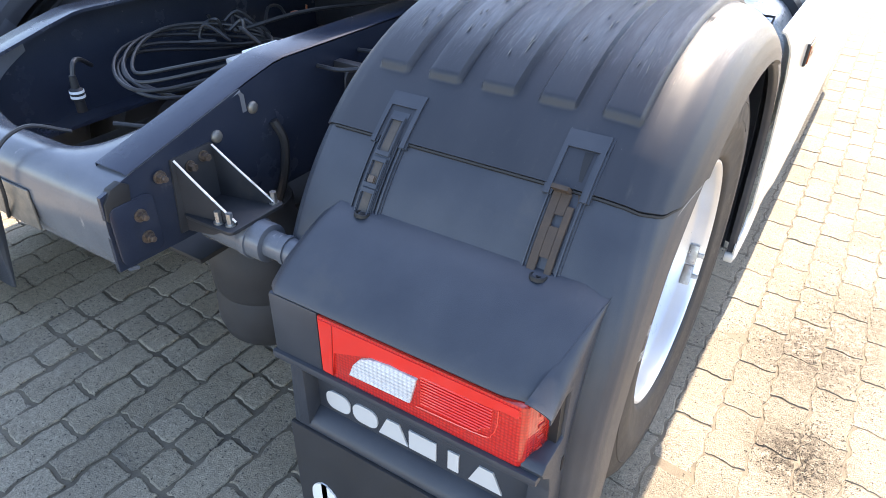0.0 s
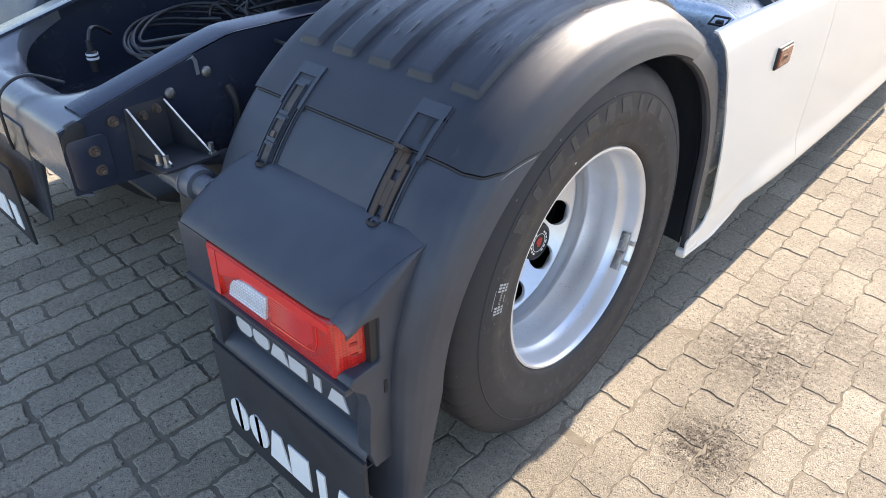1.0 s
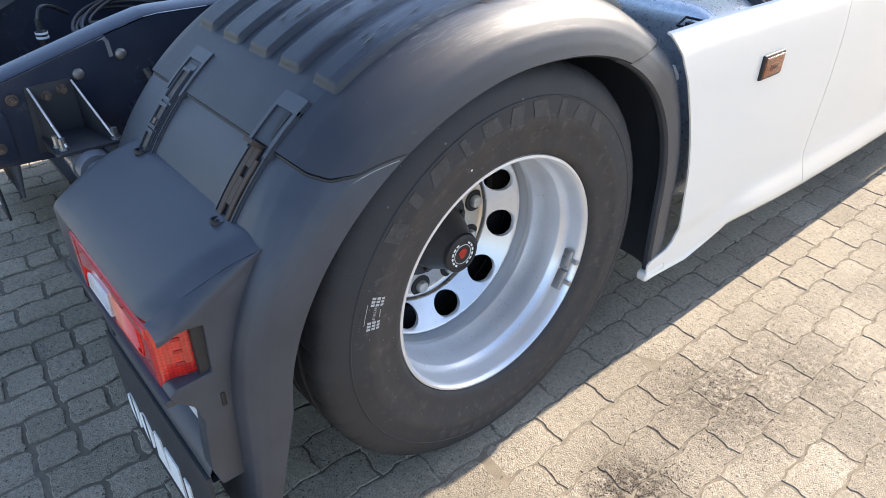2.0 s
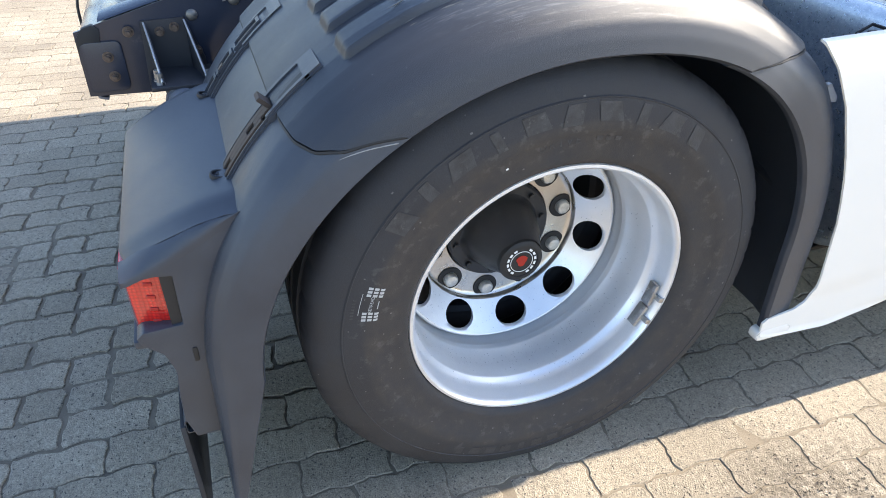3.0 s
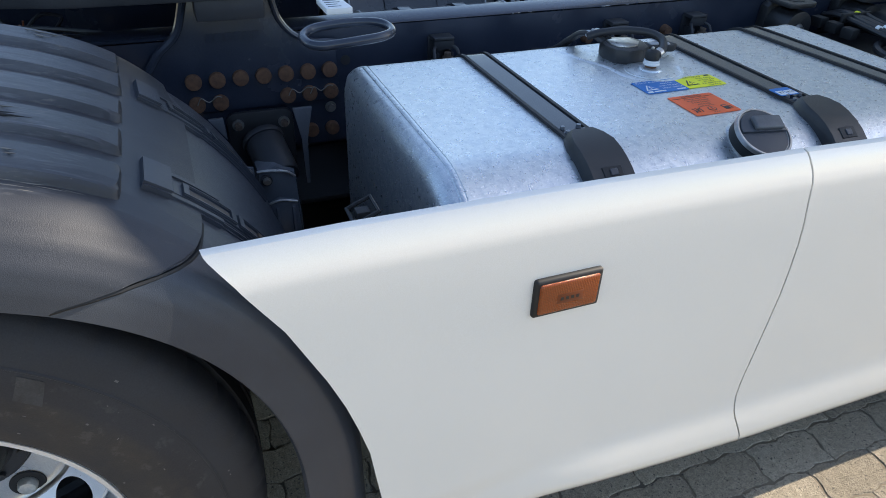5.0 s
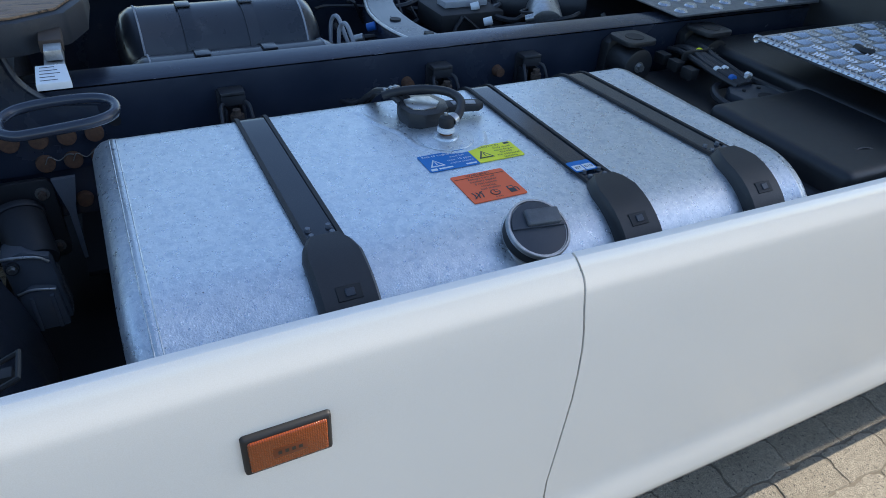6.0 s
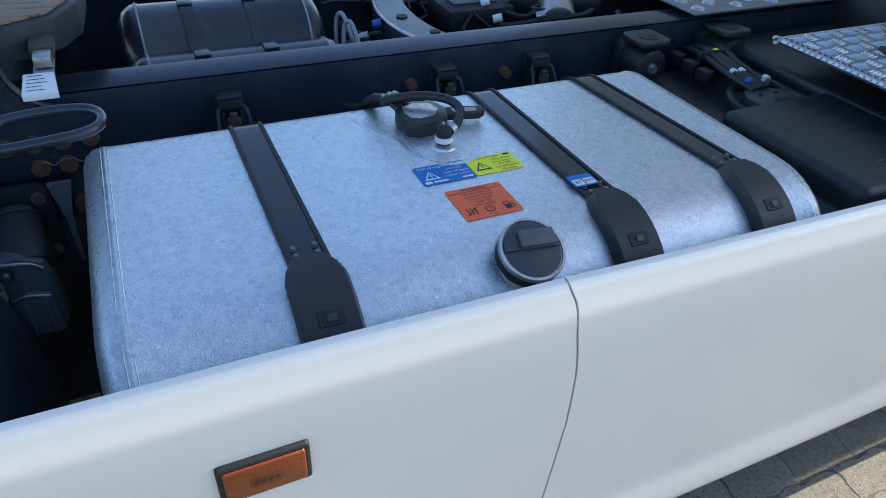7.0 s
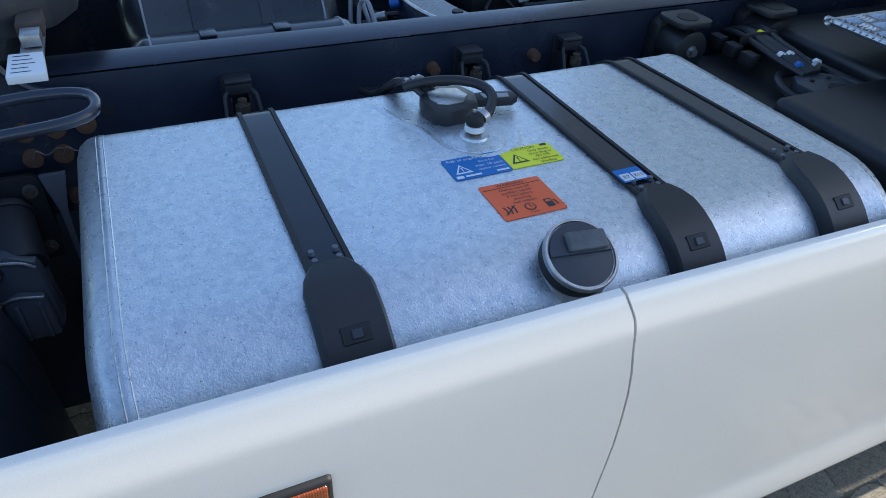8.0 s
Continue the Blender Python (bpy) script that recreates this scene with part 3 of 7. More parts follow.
SECTION = [(0.593, 0.55), (0.593, 0.30), (0.597, 0.10), (0.610, 0.02), (0.630, 0), (1.085, 0), (1.135, 0.03), (1.172, 0.10), (1.202, 0.22), (1.226, 0.38), (1.244, 0.60), (1.252, 0.80), (1.257, 1.0), (1.252, 1.03), (1.240, 1.03)]
LOWER = [(0.593, 0.55), (0.593, 0.30), (0.597, 0.10), (0.610, 0.02), (0.630, 0.0), (1.165, 0.0), (1.195, 0.015), (1.218, 0.06), (1.235, 0.15), (1.246, 0.30), (1.252, 0.52), (1.255, 0.78), (1.257, 1.0), (1.252, 1.03), (1.240, 1.03)]
RIBS = [(0.681, 0.030), (0.792, 0.031), (0.903, 0.031), (1.014, 0.031), (1.125, 0.029)]


def guard_point(x, k, th, lift=0.0):
    y0, z0 = outer_path(th)
    y1, z1 = arch_path(th)
    y, z = y0 + (y1 - y0) * k, z0 + (z1 - z0) * k
    d = Vector((y0 - 0, z0 - WZ)).normalized() if 0 <= th <= 180 else Vector((math.copysign(1, y0), 0))
    y -= 0.040 * smoothstep(0.84, 0.60, abs(x)) * smoothstep(112, 150, th)
    return Vector((x + lift * k * 0.7, y + d.x * lift * (1 - 0.5 * k), z + d.y * lift * (1 - 0.5 * k)))


def guard_blend(th):
    """0 where the square lower section holds, 1 where the round crown section does."""
    return smoothstep(20, 52, th) * smoothstep(143, 119, th)


REAR_SEAM = [(0, 43.9), (0.20, 44.0), (0.41, 45.2), (0.625, 48.2), (0.80, 52.5), (1.0, 56.6)]
FRONT_SEAM = [(0, 133.8), (0.1, 132.9), (0.2, 131.8), (0.35, 129.9), (0.5, 127.6), (0.65, 125.3), (0.8, 122.7), (1.0, 118.8)]


def shifted(seam, d):
    return [(k, th + d) for k, th in seam]


def guard_skin(start, end, lift, ribs=False, nth=72, thick=0.004):
    """start and end: tables of the edge's angle against the share of the way from crown to arch edge."""
    us = []
    for j in range(len(SECTION) - 1):
        n = 130 if j == 4 and ribs else 28 if j in (5, 6) and ribs else 10 if j == 4 else 4
        us += [(j, i / n) for i in range(n)]
    us.append((len(SECTION) - 2, 1.0))
    rows = []
    for i in range(nth + 1):
        f = i / nth
        row = []
        for j, u in us:
            xa, ka = (SECTION[j][q] + (SECTION[j + 1][q] - SECTION[j][q]) * u for q in (0, 1))
            xb, kb = (LOWER[j][q] + (LOWER[j + 1][q] - LOWER[j][q]) * u for q in (0, 1))
            kk = max(0.0, min(1.0, ka)) if xa > 0.9 else 0.0
            th = interp(kk, start) * (1 - f) + interp(kk, end) * f
            w = guard_blend(th)
            x, k = xb + (xa - xb) * w, kb + (ka - kb) * w
            h = lift
            if ribs and k < 0.2:
                for rx, hw in RIBS:
                    e = smoothstep(hw + 0.003, hw - 0.003, abs(x - rx))
                    h += 0.0125 * e * smoothstep(55.6, 57.2, th) * smoothstep(123.2, 122.3, th)
            row.append(guard_point(x, k, th, h))
        rows.append(row)
    return sheet(B(), rows, -thick)


def mirrored(bm):
    for v in bm.verts:
        v.co.x = -v.co.x
    bmesh.ops.reverse_faces(bm, faces=bm.faces[:])
    return bm


mudguard = part("mudguard", guard_skin(REAR_SEAM, FRONT_SEAM, 0.007, True, 280), SCUFFED_SHEEN, truck, "black plastic rear mudguard, ribbed, crown scuffed and painted with a pale sky sheen", 30)
part("rear_section", guard_skin([(0, -33), (1, -33)], shifted(REAR_SEAM, 4), 0.0), PLASTIC, mudguard, "black plastic rear mudguard section")
part("front_section", guard_skin(shifted(FRONT_SEAM, -5), [(0, 202), (1, 202)], 0.0), PLASTIC, mudguard, "black plastic front mudguard section")
# shadow gaps under the seams and the worn pale lip of the rear section
def guard_surface(k, th, lift):
    inv = lambda sec: interp(k, [(kk, x) for x, kk in sec[5:13]])
    w = guard_blend(th)
    return guard_point(inv(LOWER) + (inv(SECTION) - inv(LOWER)) * w, k, th, lift)


KS = [0.0, 0.05, 0.12, 0.2, 0.3, 0.41, 0.52, 0.625, 0.72, 0.80, 0.88, 0.95, 1.0]
part("seam_gap", tube(B(), [guard_point(x, 0.0, 43.7, 0.0055) for x in (0.62, 0.70, 0.80, 0.95, 1.06)] + [guard_surface(k, interp(k, REAR_SEAM) - 0.25, 0.0055) for k in KS], 0.0034, 6, n=2), BLACK, mudguard, "dark gap under the mudguard seam")
part("seam_gap", tube(B(), [guard_surface(k, interp(k, FRONT_SEAM) + 0.25, 0.0055) for k in KS], 0.0034, 6, n=2), BLACK, mudguard, "dark gap under the mudguard seam")
part("worn_lip", tube(B(), [guard_surface(k, interp(k, REAR_SEAM) - 2.4 * (1.1 - 0.3 * k), 0.0046) for k in KS[7:]], 0.0012, 6, n=2), PALEPLASTIC, mudguard, "pale worn edge below the mudguard seam")
tab = []
for i in range(13):
    f = i / 12
    w = 0.135 * math.sqrt(max(0.0, 1 - (2 * f - 1) ** 2)) ** 0.7
    th = lambda k, q: interp(k, REAR_SEAM) - 0.4 - q
    tab.append([guard_surface(0.075 + 0.30 * f, th(0.075 + 0.30 * f, 0.0), 0.0052)] + [guard_surface(0.075 + 0.30 * f, th(0.075 + 0.30 * f, 26 * w * q), 0.0048 - 0.003 * (q > 0.95)) for q in (0.35, 0.7, 0.93, 1.0)])
part("locating_tab", sheet(B(), tab), PLASTIC, mudguard, "rounded locating tab below the seam")
tube_in = B()
tube(tube_in, [guard_point(1.2575, 0.99, th, 0.0) for th in range(-30, 62, 6)], 0.0014, 6, n=3)
part("arch_bead", tube_in, PLASTIC, mudguard)
left_guard = part("mudguard", mirrored(guard_skin(REAR_SEAM, FRONT_SEAM, 0.007, True, 40)), SCUFFED_SHEEN, truck, "black plastic mudguard of the far rear wheel")
part("rear_section", mirrored(guard_skin([(0, -33), (1, -33)], shifted(REAR_SEAM, 4), 0.0)), PLASTIC, left_guard)
part("front_section", mirrored(guard_skin(shifted(FRONT_SEAM, -5), [(0, 202), (1, 202)], 0.0)), PLASTIC, left_guard)
wheel_set(-1)
# inner skin of the wheel arch, added to keep its unlit inside dark
for sgn, owner in ((1, mudguard), (-1, left_guard)):
    lining = sheet(B(), [[(sgn * x, *(Vector(outer_path(th)) - Vector((math.cos(radians(180 - th)), math.sin(radians(th)))) * (0.014 + interp(x, [(1.06, 0.0), (1.16, 0.014), (1.20, 0.034), (1.225, 0.058)])))) for x in (0.612, 0.80, 1.00, 1.06, 1.12, 1.16, 1.20, 1.225)] for th in range(24, 205, 6)], 0.003)
    part("arch_lining", lining, PLASTIC, owner, "black inner face of the wheel arch")
# added sheet hiding the light ground, where the arch lies in deep shade
part("arch_shade_sheet", box(B(), 0.600, 0.606, 0.300, 0.600, 0.150, 0.700, 0.002), PLASTIC, mudguard, "black sheet added to darken the arch ahead of the wheel")

# ---- chassis ----
def rail(sign):
    prof = [(-0.838, 0.690), (-0.836, 0.842), (-0.780, 0.858), (-0.470, 0.945), (-0.400, 0.962), (-0.370, 0.965), (3.4, 0.965), (3.4, 0.690), (-0.45, 0.690), (-0.70, 0.686)]
    bm = slab(B(), prof, 0.381, 0.390, "yz")
    top = [(-0.780, 0.858), (-0.470, 0.945), (-0.400, 0.962), (-0.370, 0.965), (3.4, 0.965)]
    rows = [[(0.390, y, z + 0.004) , (0.384, y, z + 0.008), (0.305, y, z + 0.008), (0.305, y, z)] for y, z in top]
    sheet(bm, rows)
    box(bm, 0.305, 0.384, -0.70, 3.4, 0.682, 0.691)
    if sign < 0:
        mirrored(bm)
    return part("frame_rail", bm, RAILPAINT, truck, "dark grey painted steel frame rail")


frame_rail = rail(1)
rail(-1)


def bolt(bm, p, axis, r=0.012, h=0.012, washer=True):
    p, axis = Vector(p), Vector(axis)
    if washer:
        cyl(bm, p, p + axis * 0.003, r * 1.45, 20)
    cyl(bm, p + axis * 0.002, p + axis * h, r, 6)
    return bm


def shell_loft(rows, thick=0.004):
    return sheet(B(), rows, thick)


# rail bolts at the rear end
for y, z in ((-0.720, 0.837), (-0.776, 0.783), (-0.772, 0.736)):
    part("rail_bolt", cyl(bolt(B(), (0.396, y, z), (1, 0, 0), 0.0088, 0.012), (0.404, y, z), (0.416, y, z), 0.0058, 14, bevel=0.001), BOLTS, frame_rail, "weathered steel bolt")
for y, z in ((-0.574, 0.863), (-0.473, 0.891)):
    bm = bmesh.ops.create_uvsphere
    b_ = B()
    bm(b_, u_segments=16, v_segments=8, radius=0.0135, matrix=Matrix.Translation((0.391, y, z)) @ Matrix.Diagonal((0.55, 1, 1, 1)))
    part("rivet_head", b_, GREYSTEEL, frame_rail, "rounded grey rivet head")
for k in range(7):
    y = 0.504 + 0.0513 * k
    part("rail_bolt", cyl(B(), (0.388, y, 0.875), (0.412, y, 0.875), 0.0195, 20, 0.0175, bevel=0.002), RUST, frame_rail, "rusty round bolt head")
    if k in (0, 1, 4, 5, 6):
        part("rail_bolt", cyl(B(), (0.388, y, 0.822), (0.412, y, 0.822), 0.0195, 20, 0.0175, bevel=0.002), RUST, frame_rail, "rusty round bolt head")
    if k in (5, 6):
        part("rail_bolt", cyl(B(), (0.388, y, 0.723), (0.405, y, 0.723), 0.0175, 20, 0.016, bevel=0.002), RUST, frame_rail, "rusty round bolt head")
for y, z in ((1.521, 0.890), (1.779, 0.891)):
    part("rail_bolt", cyl(B(), (0.388, y, z), (0.412, y, z), 0.015, 16, 0.012), RUST, frame_rail, "rusty bolt head")
for ks in ((0, 1), (4, 5), (5, 6)):
    ya, yb = (0.504 + 0.0513 * k for k in ks)
    part("bolt_wire", tube(B(), [(0.414, ya, 0.824), (0.4145, ya + 0.010, 0.840), (0.414, (ya + yb) / 2, 0.829), (0.4145, yb - 0.008, 0.840), (0.414, yb + 0.004, 0.838)], 0.0011, 6, n=4), GREYSTEEL, frame_rail, "thin wire between bolt heads")
part("rail_bolt", bolt(B(), (0.388, 0.812, 0.776), (1, 0, 0), 0.0095, 0.014), GREYSTEEL, frame_rail, "grey bolt head")
part("rail_hole", cyl(B(), (0.3885, 0.855, 0.889), (0.3915, 0.855, 0.889), 0.012, 20), BLACK, frame_rail)

# rear cross-member: a dished pressing with a horseshoe cut-out
def cross_row(x):
    f = abs(x) / 0.390
    inner = -0.705 + 0.215 * f ** 4.5
    slope = lambda y: interp(y, [(-0.80, 0.853), (-0.775, 0.860), (-0.47, 0.947), (-0.40, 0.964), (-0.36, 0.967)])
    dish = 0.060 * (1 - smoothstep(0.25, 0.85, f))
    row = [(x, inner + 0.006, slope(inner) - dish - 0.050), (x, inner + 0.004, slope(inner) - dish - 0.014), (x, inner - 0.004, slope(inner) - dish - 0.002)]
    for k in range(1, 9):
        q = k / 8
        y = inner - 0.004 + (-0.795 - inner + 0.004) * q
        row.append((x, y, slope(y) * 1.0 - dish * (1 - q) ** 1.6))
    return row + [(x, -0.814, 0.846), (x, -0.828, 0.832), (x, -0.836, 0.808), (x, -0.838, 0.770), (x, -0.832, 0.715), (x, -0.820, 0.682), (x, -0.800, 0.676)]


rows = [cross_row(-0.388 + 0.776 * i / 64) for i in range(65)]
cross = part("rear_cross_member", shell_loft(rows, 0.006), CHASSIS, truck, "dark grey pressed steel rear cross-member with curved cut-out")
part("corner_slot", slab(B(), [(-0.824, 0.788), (-0.836, 0.798), (-0.833, 0.830), (-0.816, 0.851), (-0.795, 0.857), (-0.780, 0.847), (-0.784, 0.820), (-0.800, 0.793)], 0.378, 0.3950, "yz", 0.001), BLACK, cross, "dark open slot at the frame corner")
part("drain_hole", cyl(B(), (0.333, -0.738, 0.8650), (0.333, -0.739, 0.8735), 0.0085, 20), BLACK, cross)
part("tow_plate", box(B(), 0.00, 0.15, -0.843, -0.838, 0.70, 0.79, 0.003), GREYSTEEL, cross, "bare steel plate on the rear face")
part("cable_tie", tube(B(), [(0.10, -0.70, 0.850), (0.09, -0.78, 0.885), (0.085, -0.845, 0.85), (0.08, -0.855, 0.76), (0.04, -0.845, 0.70)], 0.004, 6), CABLE, cross, "black strap round the cross-member")

# corner gusset plate and angled bracket carrying the mudguard tube
slabbed = slab(B(), rounded(-0.832, -0.742, 0.700, 0.818, 0.015), 0.391, 0.397, "yz", 0.001)
part("corner_plate", slabbed, RAILPAINT, frame_rail)
br = slab(B(), [(-0.700, 0.705), (-0.690, 0.858), (-0.594, 0.860), (-0.560, 0.76), (-0.560, 0.705)], 0.391, 0.396, "yz")
part("tube_bracket", br, DARKSTEEL, frame_rail, "dark steel bracket bolted to the rail")
for y0, y1 in ((-0.684, -0.664), (-0.594, -0.566)):
    rows = [[(0.395, y0, 0.852), (0.395, y0, 0.705)], [(0.455, (y0 + y1) / 2, 0.800), (0.455, (y0 + y1) / 2, 0.708)], [(0.515, y1, 0.750), (0.515, y1, 0.740)]]
    part("bracket_gusset", sheet(B(), rows, 0.005), DARKSTEEL, frame_rail)
    part("bracket_edge", tube(B(), [(0.396, y0, 0.855), (0.455, (y0 + y1) / 2, 0.803), (0.517, y1, 0.752)], 0.0024, 6), STEEL, frame_rail, "bright worn bracket edge")
part("bracket_base", slab(B(), rounded(0.395, 0.528, -0.690, -0.545, 0.012), 0.736, 0.744, "xy", 0.002), DARKSTEEL, frame_rail)
for p in ((0.396, -0.652, 0.832), (0.396, -0.618, 0.840), (0.396, -0.575, 0.780)):
    part("bracket_bolt", bolt(B(), p, (1, 0, 0), 0.0078, 0.016), BOLTS, frame_rail)
for p in ((0.480, -0.674, 0.744), (0.505, -0.668, 0.744), (0.512, -0.560, 0.744)):
    part("bracket_bolt", bolt(B(), p, (0, 0, 1), 0.007, 0.026), STEEL, frame_rail)
tb = B()
cyl(tb, (0.40, -0.625, 0.702), (0.560, -0.623, 0.698), 0.040, 28, bevel=0.004)
cyl(tb, (0.55, -0.623, 0.698), (0.80, -0.618, 0.690), 0.028, 28)
cyl(tb, (0.505, -0.624, 0.700), (0.525, -0.624, 0.699), 0.0435, 28, bevel=0.002)
cyl(tb, (0.600, -0.622, 0.697), (0.610, -0.622, 0.697), 0.031, 28)
part("mudguard_tube", tb, CHASSIS, truck, "round steel tube carrying the mudguard")


# latches on the mudguard
LATCHDUST = surface("dusty_latch_floor", (0.085, 0.070, 0.056), (0.050, 0.044, 0.040), 40, (0.6, 0.8), 0, 400, 0.3)


def on_guard(bm, x0, x1, th0, th1, h0, h1, bevel=0.0, n=10):
    """A block lying on the mudguard's crown, between two angles and two heights over it."""
    b2 = B()
    box(b2, x0, x1, 0, 1, h0, h1)
    bmesh.ops.subdivide_edges(b2, edges=[e for e in b2.edges if abs(e.verts[0].co.y - e.verts[1].co.y) > 0.5], cuts=n)
    if bevel:
        bmesh.ops.bevel(b2, geom=[e for e in b2.edges if e.calc_face_angle(0) > 1.0], offset=bevel, segments=2, affect='EDGES')
    for v in b2.verts:
        v.co = guard_point(v.co.x, 0.0, th0 + (th1 - th0) * v.co.y, v.co.z)
    me = bpy.data.meshes.new("tmp")
    b2.to_mesh(me)
    b2.free()
    bm.from_mesh(me)
    bpy.data.meshes.remove(me)
    return bm


def latch(x, a0, a1, closed=True):
    """Moulded recess with a three-window clip; a0 is the top end."""
    d = (a1 - a0)
    for xa, xb, fa, fb, h in ((-0.034, -0.023, 0.33, 0.98, 0.010), (0.023, 0.034, 0.33, 0.98, 0.010), (-0.040, 0.040, -0.05, 0.08 if a0 > 90 else 0.06, 0.021 if a0 > 90 else 0.014), (-0.040, -0.023, 0.03, 0.36, 0.014), (0.023, 0.040, 0.03, 0.36, 0.014)):
        part("latch_recess", on_guard(B(), x + xa, x + xb, a0 + d * fa, a0 + d * fb, -0.002, h, 0.004), PLASTIC, mudguard)
    part("latch_floor", on_guard(B(), x - 0.025, x + 0.025, a0 + d * 0.05, a0 + d * 0.98, -0.003, 0.0035), RUSTPLATE if not closed else BLACK, mudguard)
    if closed:
        part("latch_clip", on_guard(B(), x - 0.021, x + 0.021, a0 + d * 0.10, a0 + d * 0.99, 0.003, 0.012, 0.003), PLASTIC, mudguard, "black three-window latch clip")
        for f0, f1 in ((0.17, 0.42), (0.49, 0.66), (0.72, 0.94)):
            part("latch_window", on_guard(B(), x - 0.0115, x + 0.0115, a0 + d * f0, a0 + d * f1, 0.008, 0.0126, 0.003), LATCHDUST, mudguard)
            rim = B()
            on_guard(rim, x - 0.0165, x - 0.0115, a0 + d * f0, a0 + d * f1, 0.010, 0.0165, 0.0015)
            on_guard(rim, x + 0.0115, x + 0.0165, a0 + d * f0, a0 + d * f1, 0.010, 0.0165, 0.0015)
            on_guard(rim, x - 0.0165, x + 0.0165, a0 + d * (f0 - 0.025), a0 + d * (f0 + 0.005), 0.010, 0.0165, 0.0015)
            on_guard(rim, x - 0.0165, x + 0.0165, a0 + d * (f1 - 0.005), a0 + d * (f1 + 0.025), 0.010, 0.0165, 0.0015)
            part("window_rim", rim, PLASTIC, mudguard)
        part("latch_pin", on_guard(B(), x - 0.010, x + 0.006, a0 + d * 0.60, a0 + d * 0.65, 0.011, 0.016, 0.002), BOLTS, mudguard)
    else:
        pl = B()
        on_guard(pl, x - 0.021, x - 0.006, a0 + d * 0.33, a0 + d * 1.0, 0.007, 0.011, 0.001)
        on_guard(pl, x + 0.009, x + 0.021, a0 + d * 0.40, a0 + d * 1.0, 0.007, 0.011, 0.001)
        for f0, f1 in ((0.33, 0.46), (0.53, 0.71), (0.80, 1.0)):
            on_guard(pl, x - 0.007, x + 0.010, a0 + d * f0, a0 + d * f1, 0.007, 0.011, 0.001)
        part("latch_plate", pl, RUSTPLATE, mudguard, "rusty slotted latch plate")
        part("latch_tongue", on_guard(B(), x - 0.021, x + 0.008, a0 + d * 0.31, a0 + d * 0.335, 0.006, 0.032, 0.001), RUSTPLATE, mudguard, "bent rusty latch tongue")
        part("latch_window", on_guard(B(), x - 0.017, x + 0.017, a0 + d * 0.07, a0 + d * 0.25, 0.006, 0.0105), BLACK, mudguard)


latch(0.747, 51, 28)
latch(1.092, 51.5, 26, False)
latch(0.772, 127, 156)
latch(1.080, 127, 156)

# scratches and gouges along the crown
SCRATCH = surface("scratched_plastic", (0.13, 0.125, 0.115), (0.20, 0.19, 0.17), 60, (0.6, 0.8), 0, 500, 0.3)
rng = random.Random(5)


def section_k(x):
    return interp(x, SECTION[4:13])


def sliver(bm, x0, th0, x1, th1, w, lift):
    a, b = (guard_point(x, section_k(x), th, lift) for x, th in ((x0, th0), (x1, th1)))
    up = Vector((0.4, (a.y + b.y) / 2, (a.z + b.z) / 2 - WZ)).normalized()
    side = (b - a).cross(up).normalized() * w
    q = [a, (a + b) / 2 + side, b, (a + b) / 2 - side, (a + b) / 2 - up * 0.003]
    v = [bm.verts.new(p) for p in q]
    bm.faces.new(v[:4])
    for i in range(4):
        bm.faces.new((v[i], v[(i + 1) % 4], v[4]))


sc = B()
for k in range(38):
    th = 67 + 0.86 * k
    if 77 < th < 79.5 or 90 < th < 92.5 or rng.random() < 0.08:
        continue
    x = 1.187 - 0.006 * smoothstep(90, 100, th)
    sliver(sc, x - 0.009, th + 1.1 + rng.uniform(0, 0.3), x + 0.007 + rng.uniform(0, 0.003), th, rng.uniform(0.0006, 0.0010), 0.0090)
for i in range(110):
    x, th = rng.uniform(1.125, 1.175), rng.uniform(62, 118)
    sliver(sc, x, th, x + rng.uniform(-0.002, 0.002), th + rng.uniform(1.0, 4.0), rng.uniform(0.0003, 0.0007), 0.0118)
for i in range(90):
    x, th = rng.choice(RIBS)[0] + rng.uniform(-0.02, 0.02), rng.uniform(62, 112)
    sliver(sc, x, th, x + rng.uniform(-0.004, 0.004), th + rng.uniform(1.0, 4.0), rng.uniform(0.0004, 0.0011), 0.0266)
tagged(part("scratch_wear", sc, SCRATCH, mudguard, "pale scratches along the crown"), kind="stuff")
for x, th, n, ln in ((1.163, 84.5, 8, 5), (1.172, 105, 9, 3), (1.020, 96, 6, 9), (0.912, 104, 5, 7), (1.03, 108, 6, 6)):
    gg = B()
    for i in range(n):
        xx = x + rng.uniform(-0.006, 0.006)
        sliver(gg, xx, th + rng.uniform(-2, 1), xx + rng.uniform(-0.006, 0.006), th + rng.uniform(1, ln), rng.uniform(0.0006, 0.0020), 0.0268 if x < 1.1 else 0.0124)
    part("gouge", gg, BLACK, mudguard, "dark gouge in the plastic")

# ---- tail lamp housing ----
HX0, HX1 = 0.663, 1.210
HOOD = [(-0.530, 0.768), (-0.545, 0.797), (-0.556, 0.806), (-0.580, 0.8035), (-0.620, 0.791), (-0.660, 0.773), (-0.700, 0.750), (-0.728, 0.731), (-0.744, 0.719), (-0.749, 0.711), (-0.745, 0.705), (-0.700, 0.705)]


def hood_end(y):
    """The hood's outer edge runs inwards towards the lamp."""
    return interp(y, [(-0.760, 1.168), (-0.744, 1.172), (-0.700, 1.184), (-0.556, HX1)])


rows = []
for i in range(41):
    f = i / 40
    e = 0.022 * smoothstep(0.05, 0, f) + 0.013 * smoothstep(0.90, 1.0, f) ** 1.5
    rows.append([(HX0 + (hood_end(y) - HX0) * f, y + (e * 0.9 if y < -0.69 else 0), z - e * (1.0 if y > -0.69 else 0.35)) for y, z in HOOD])
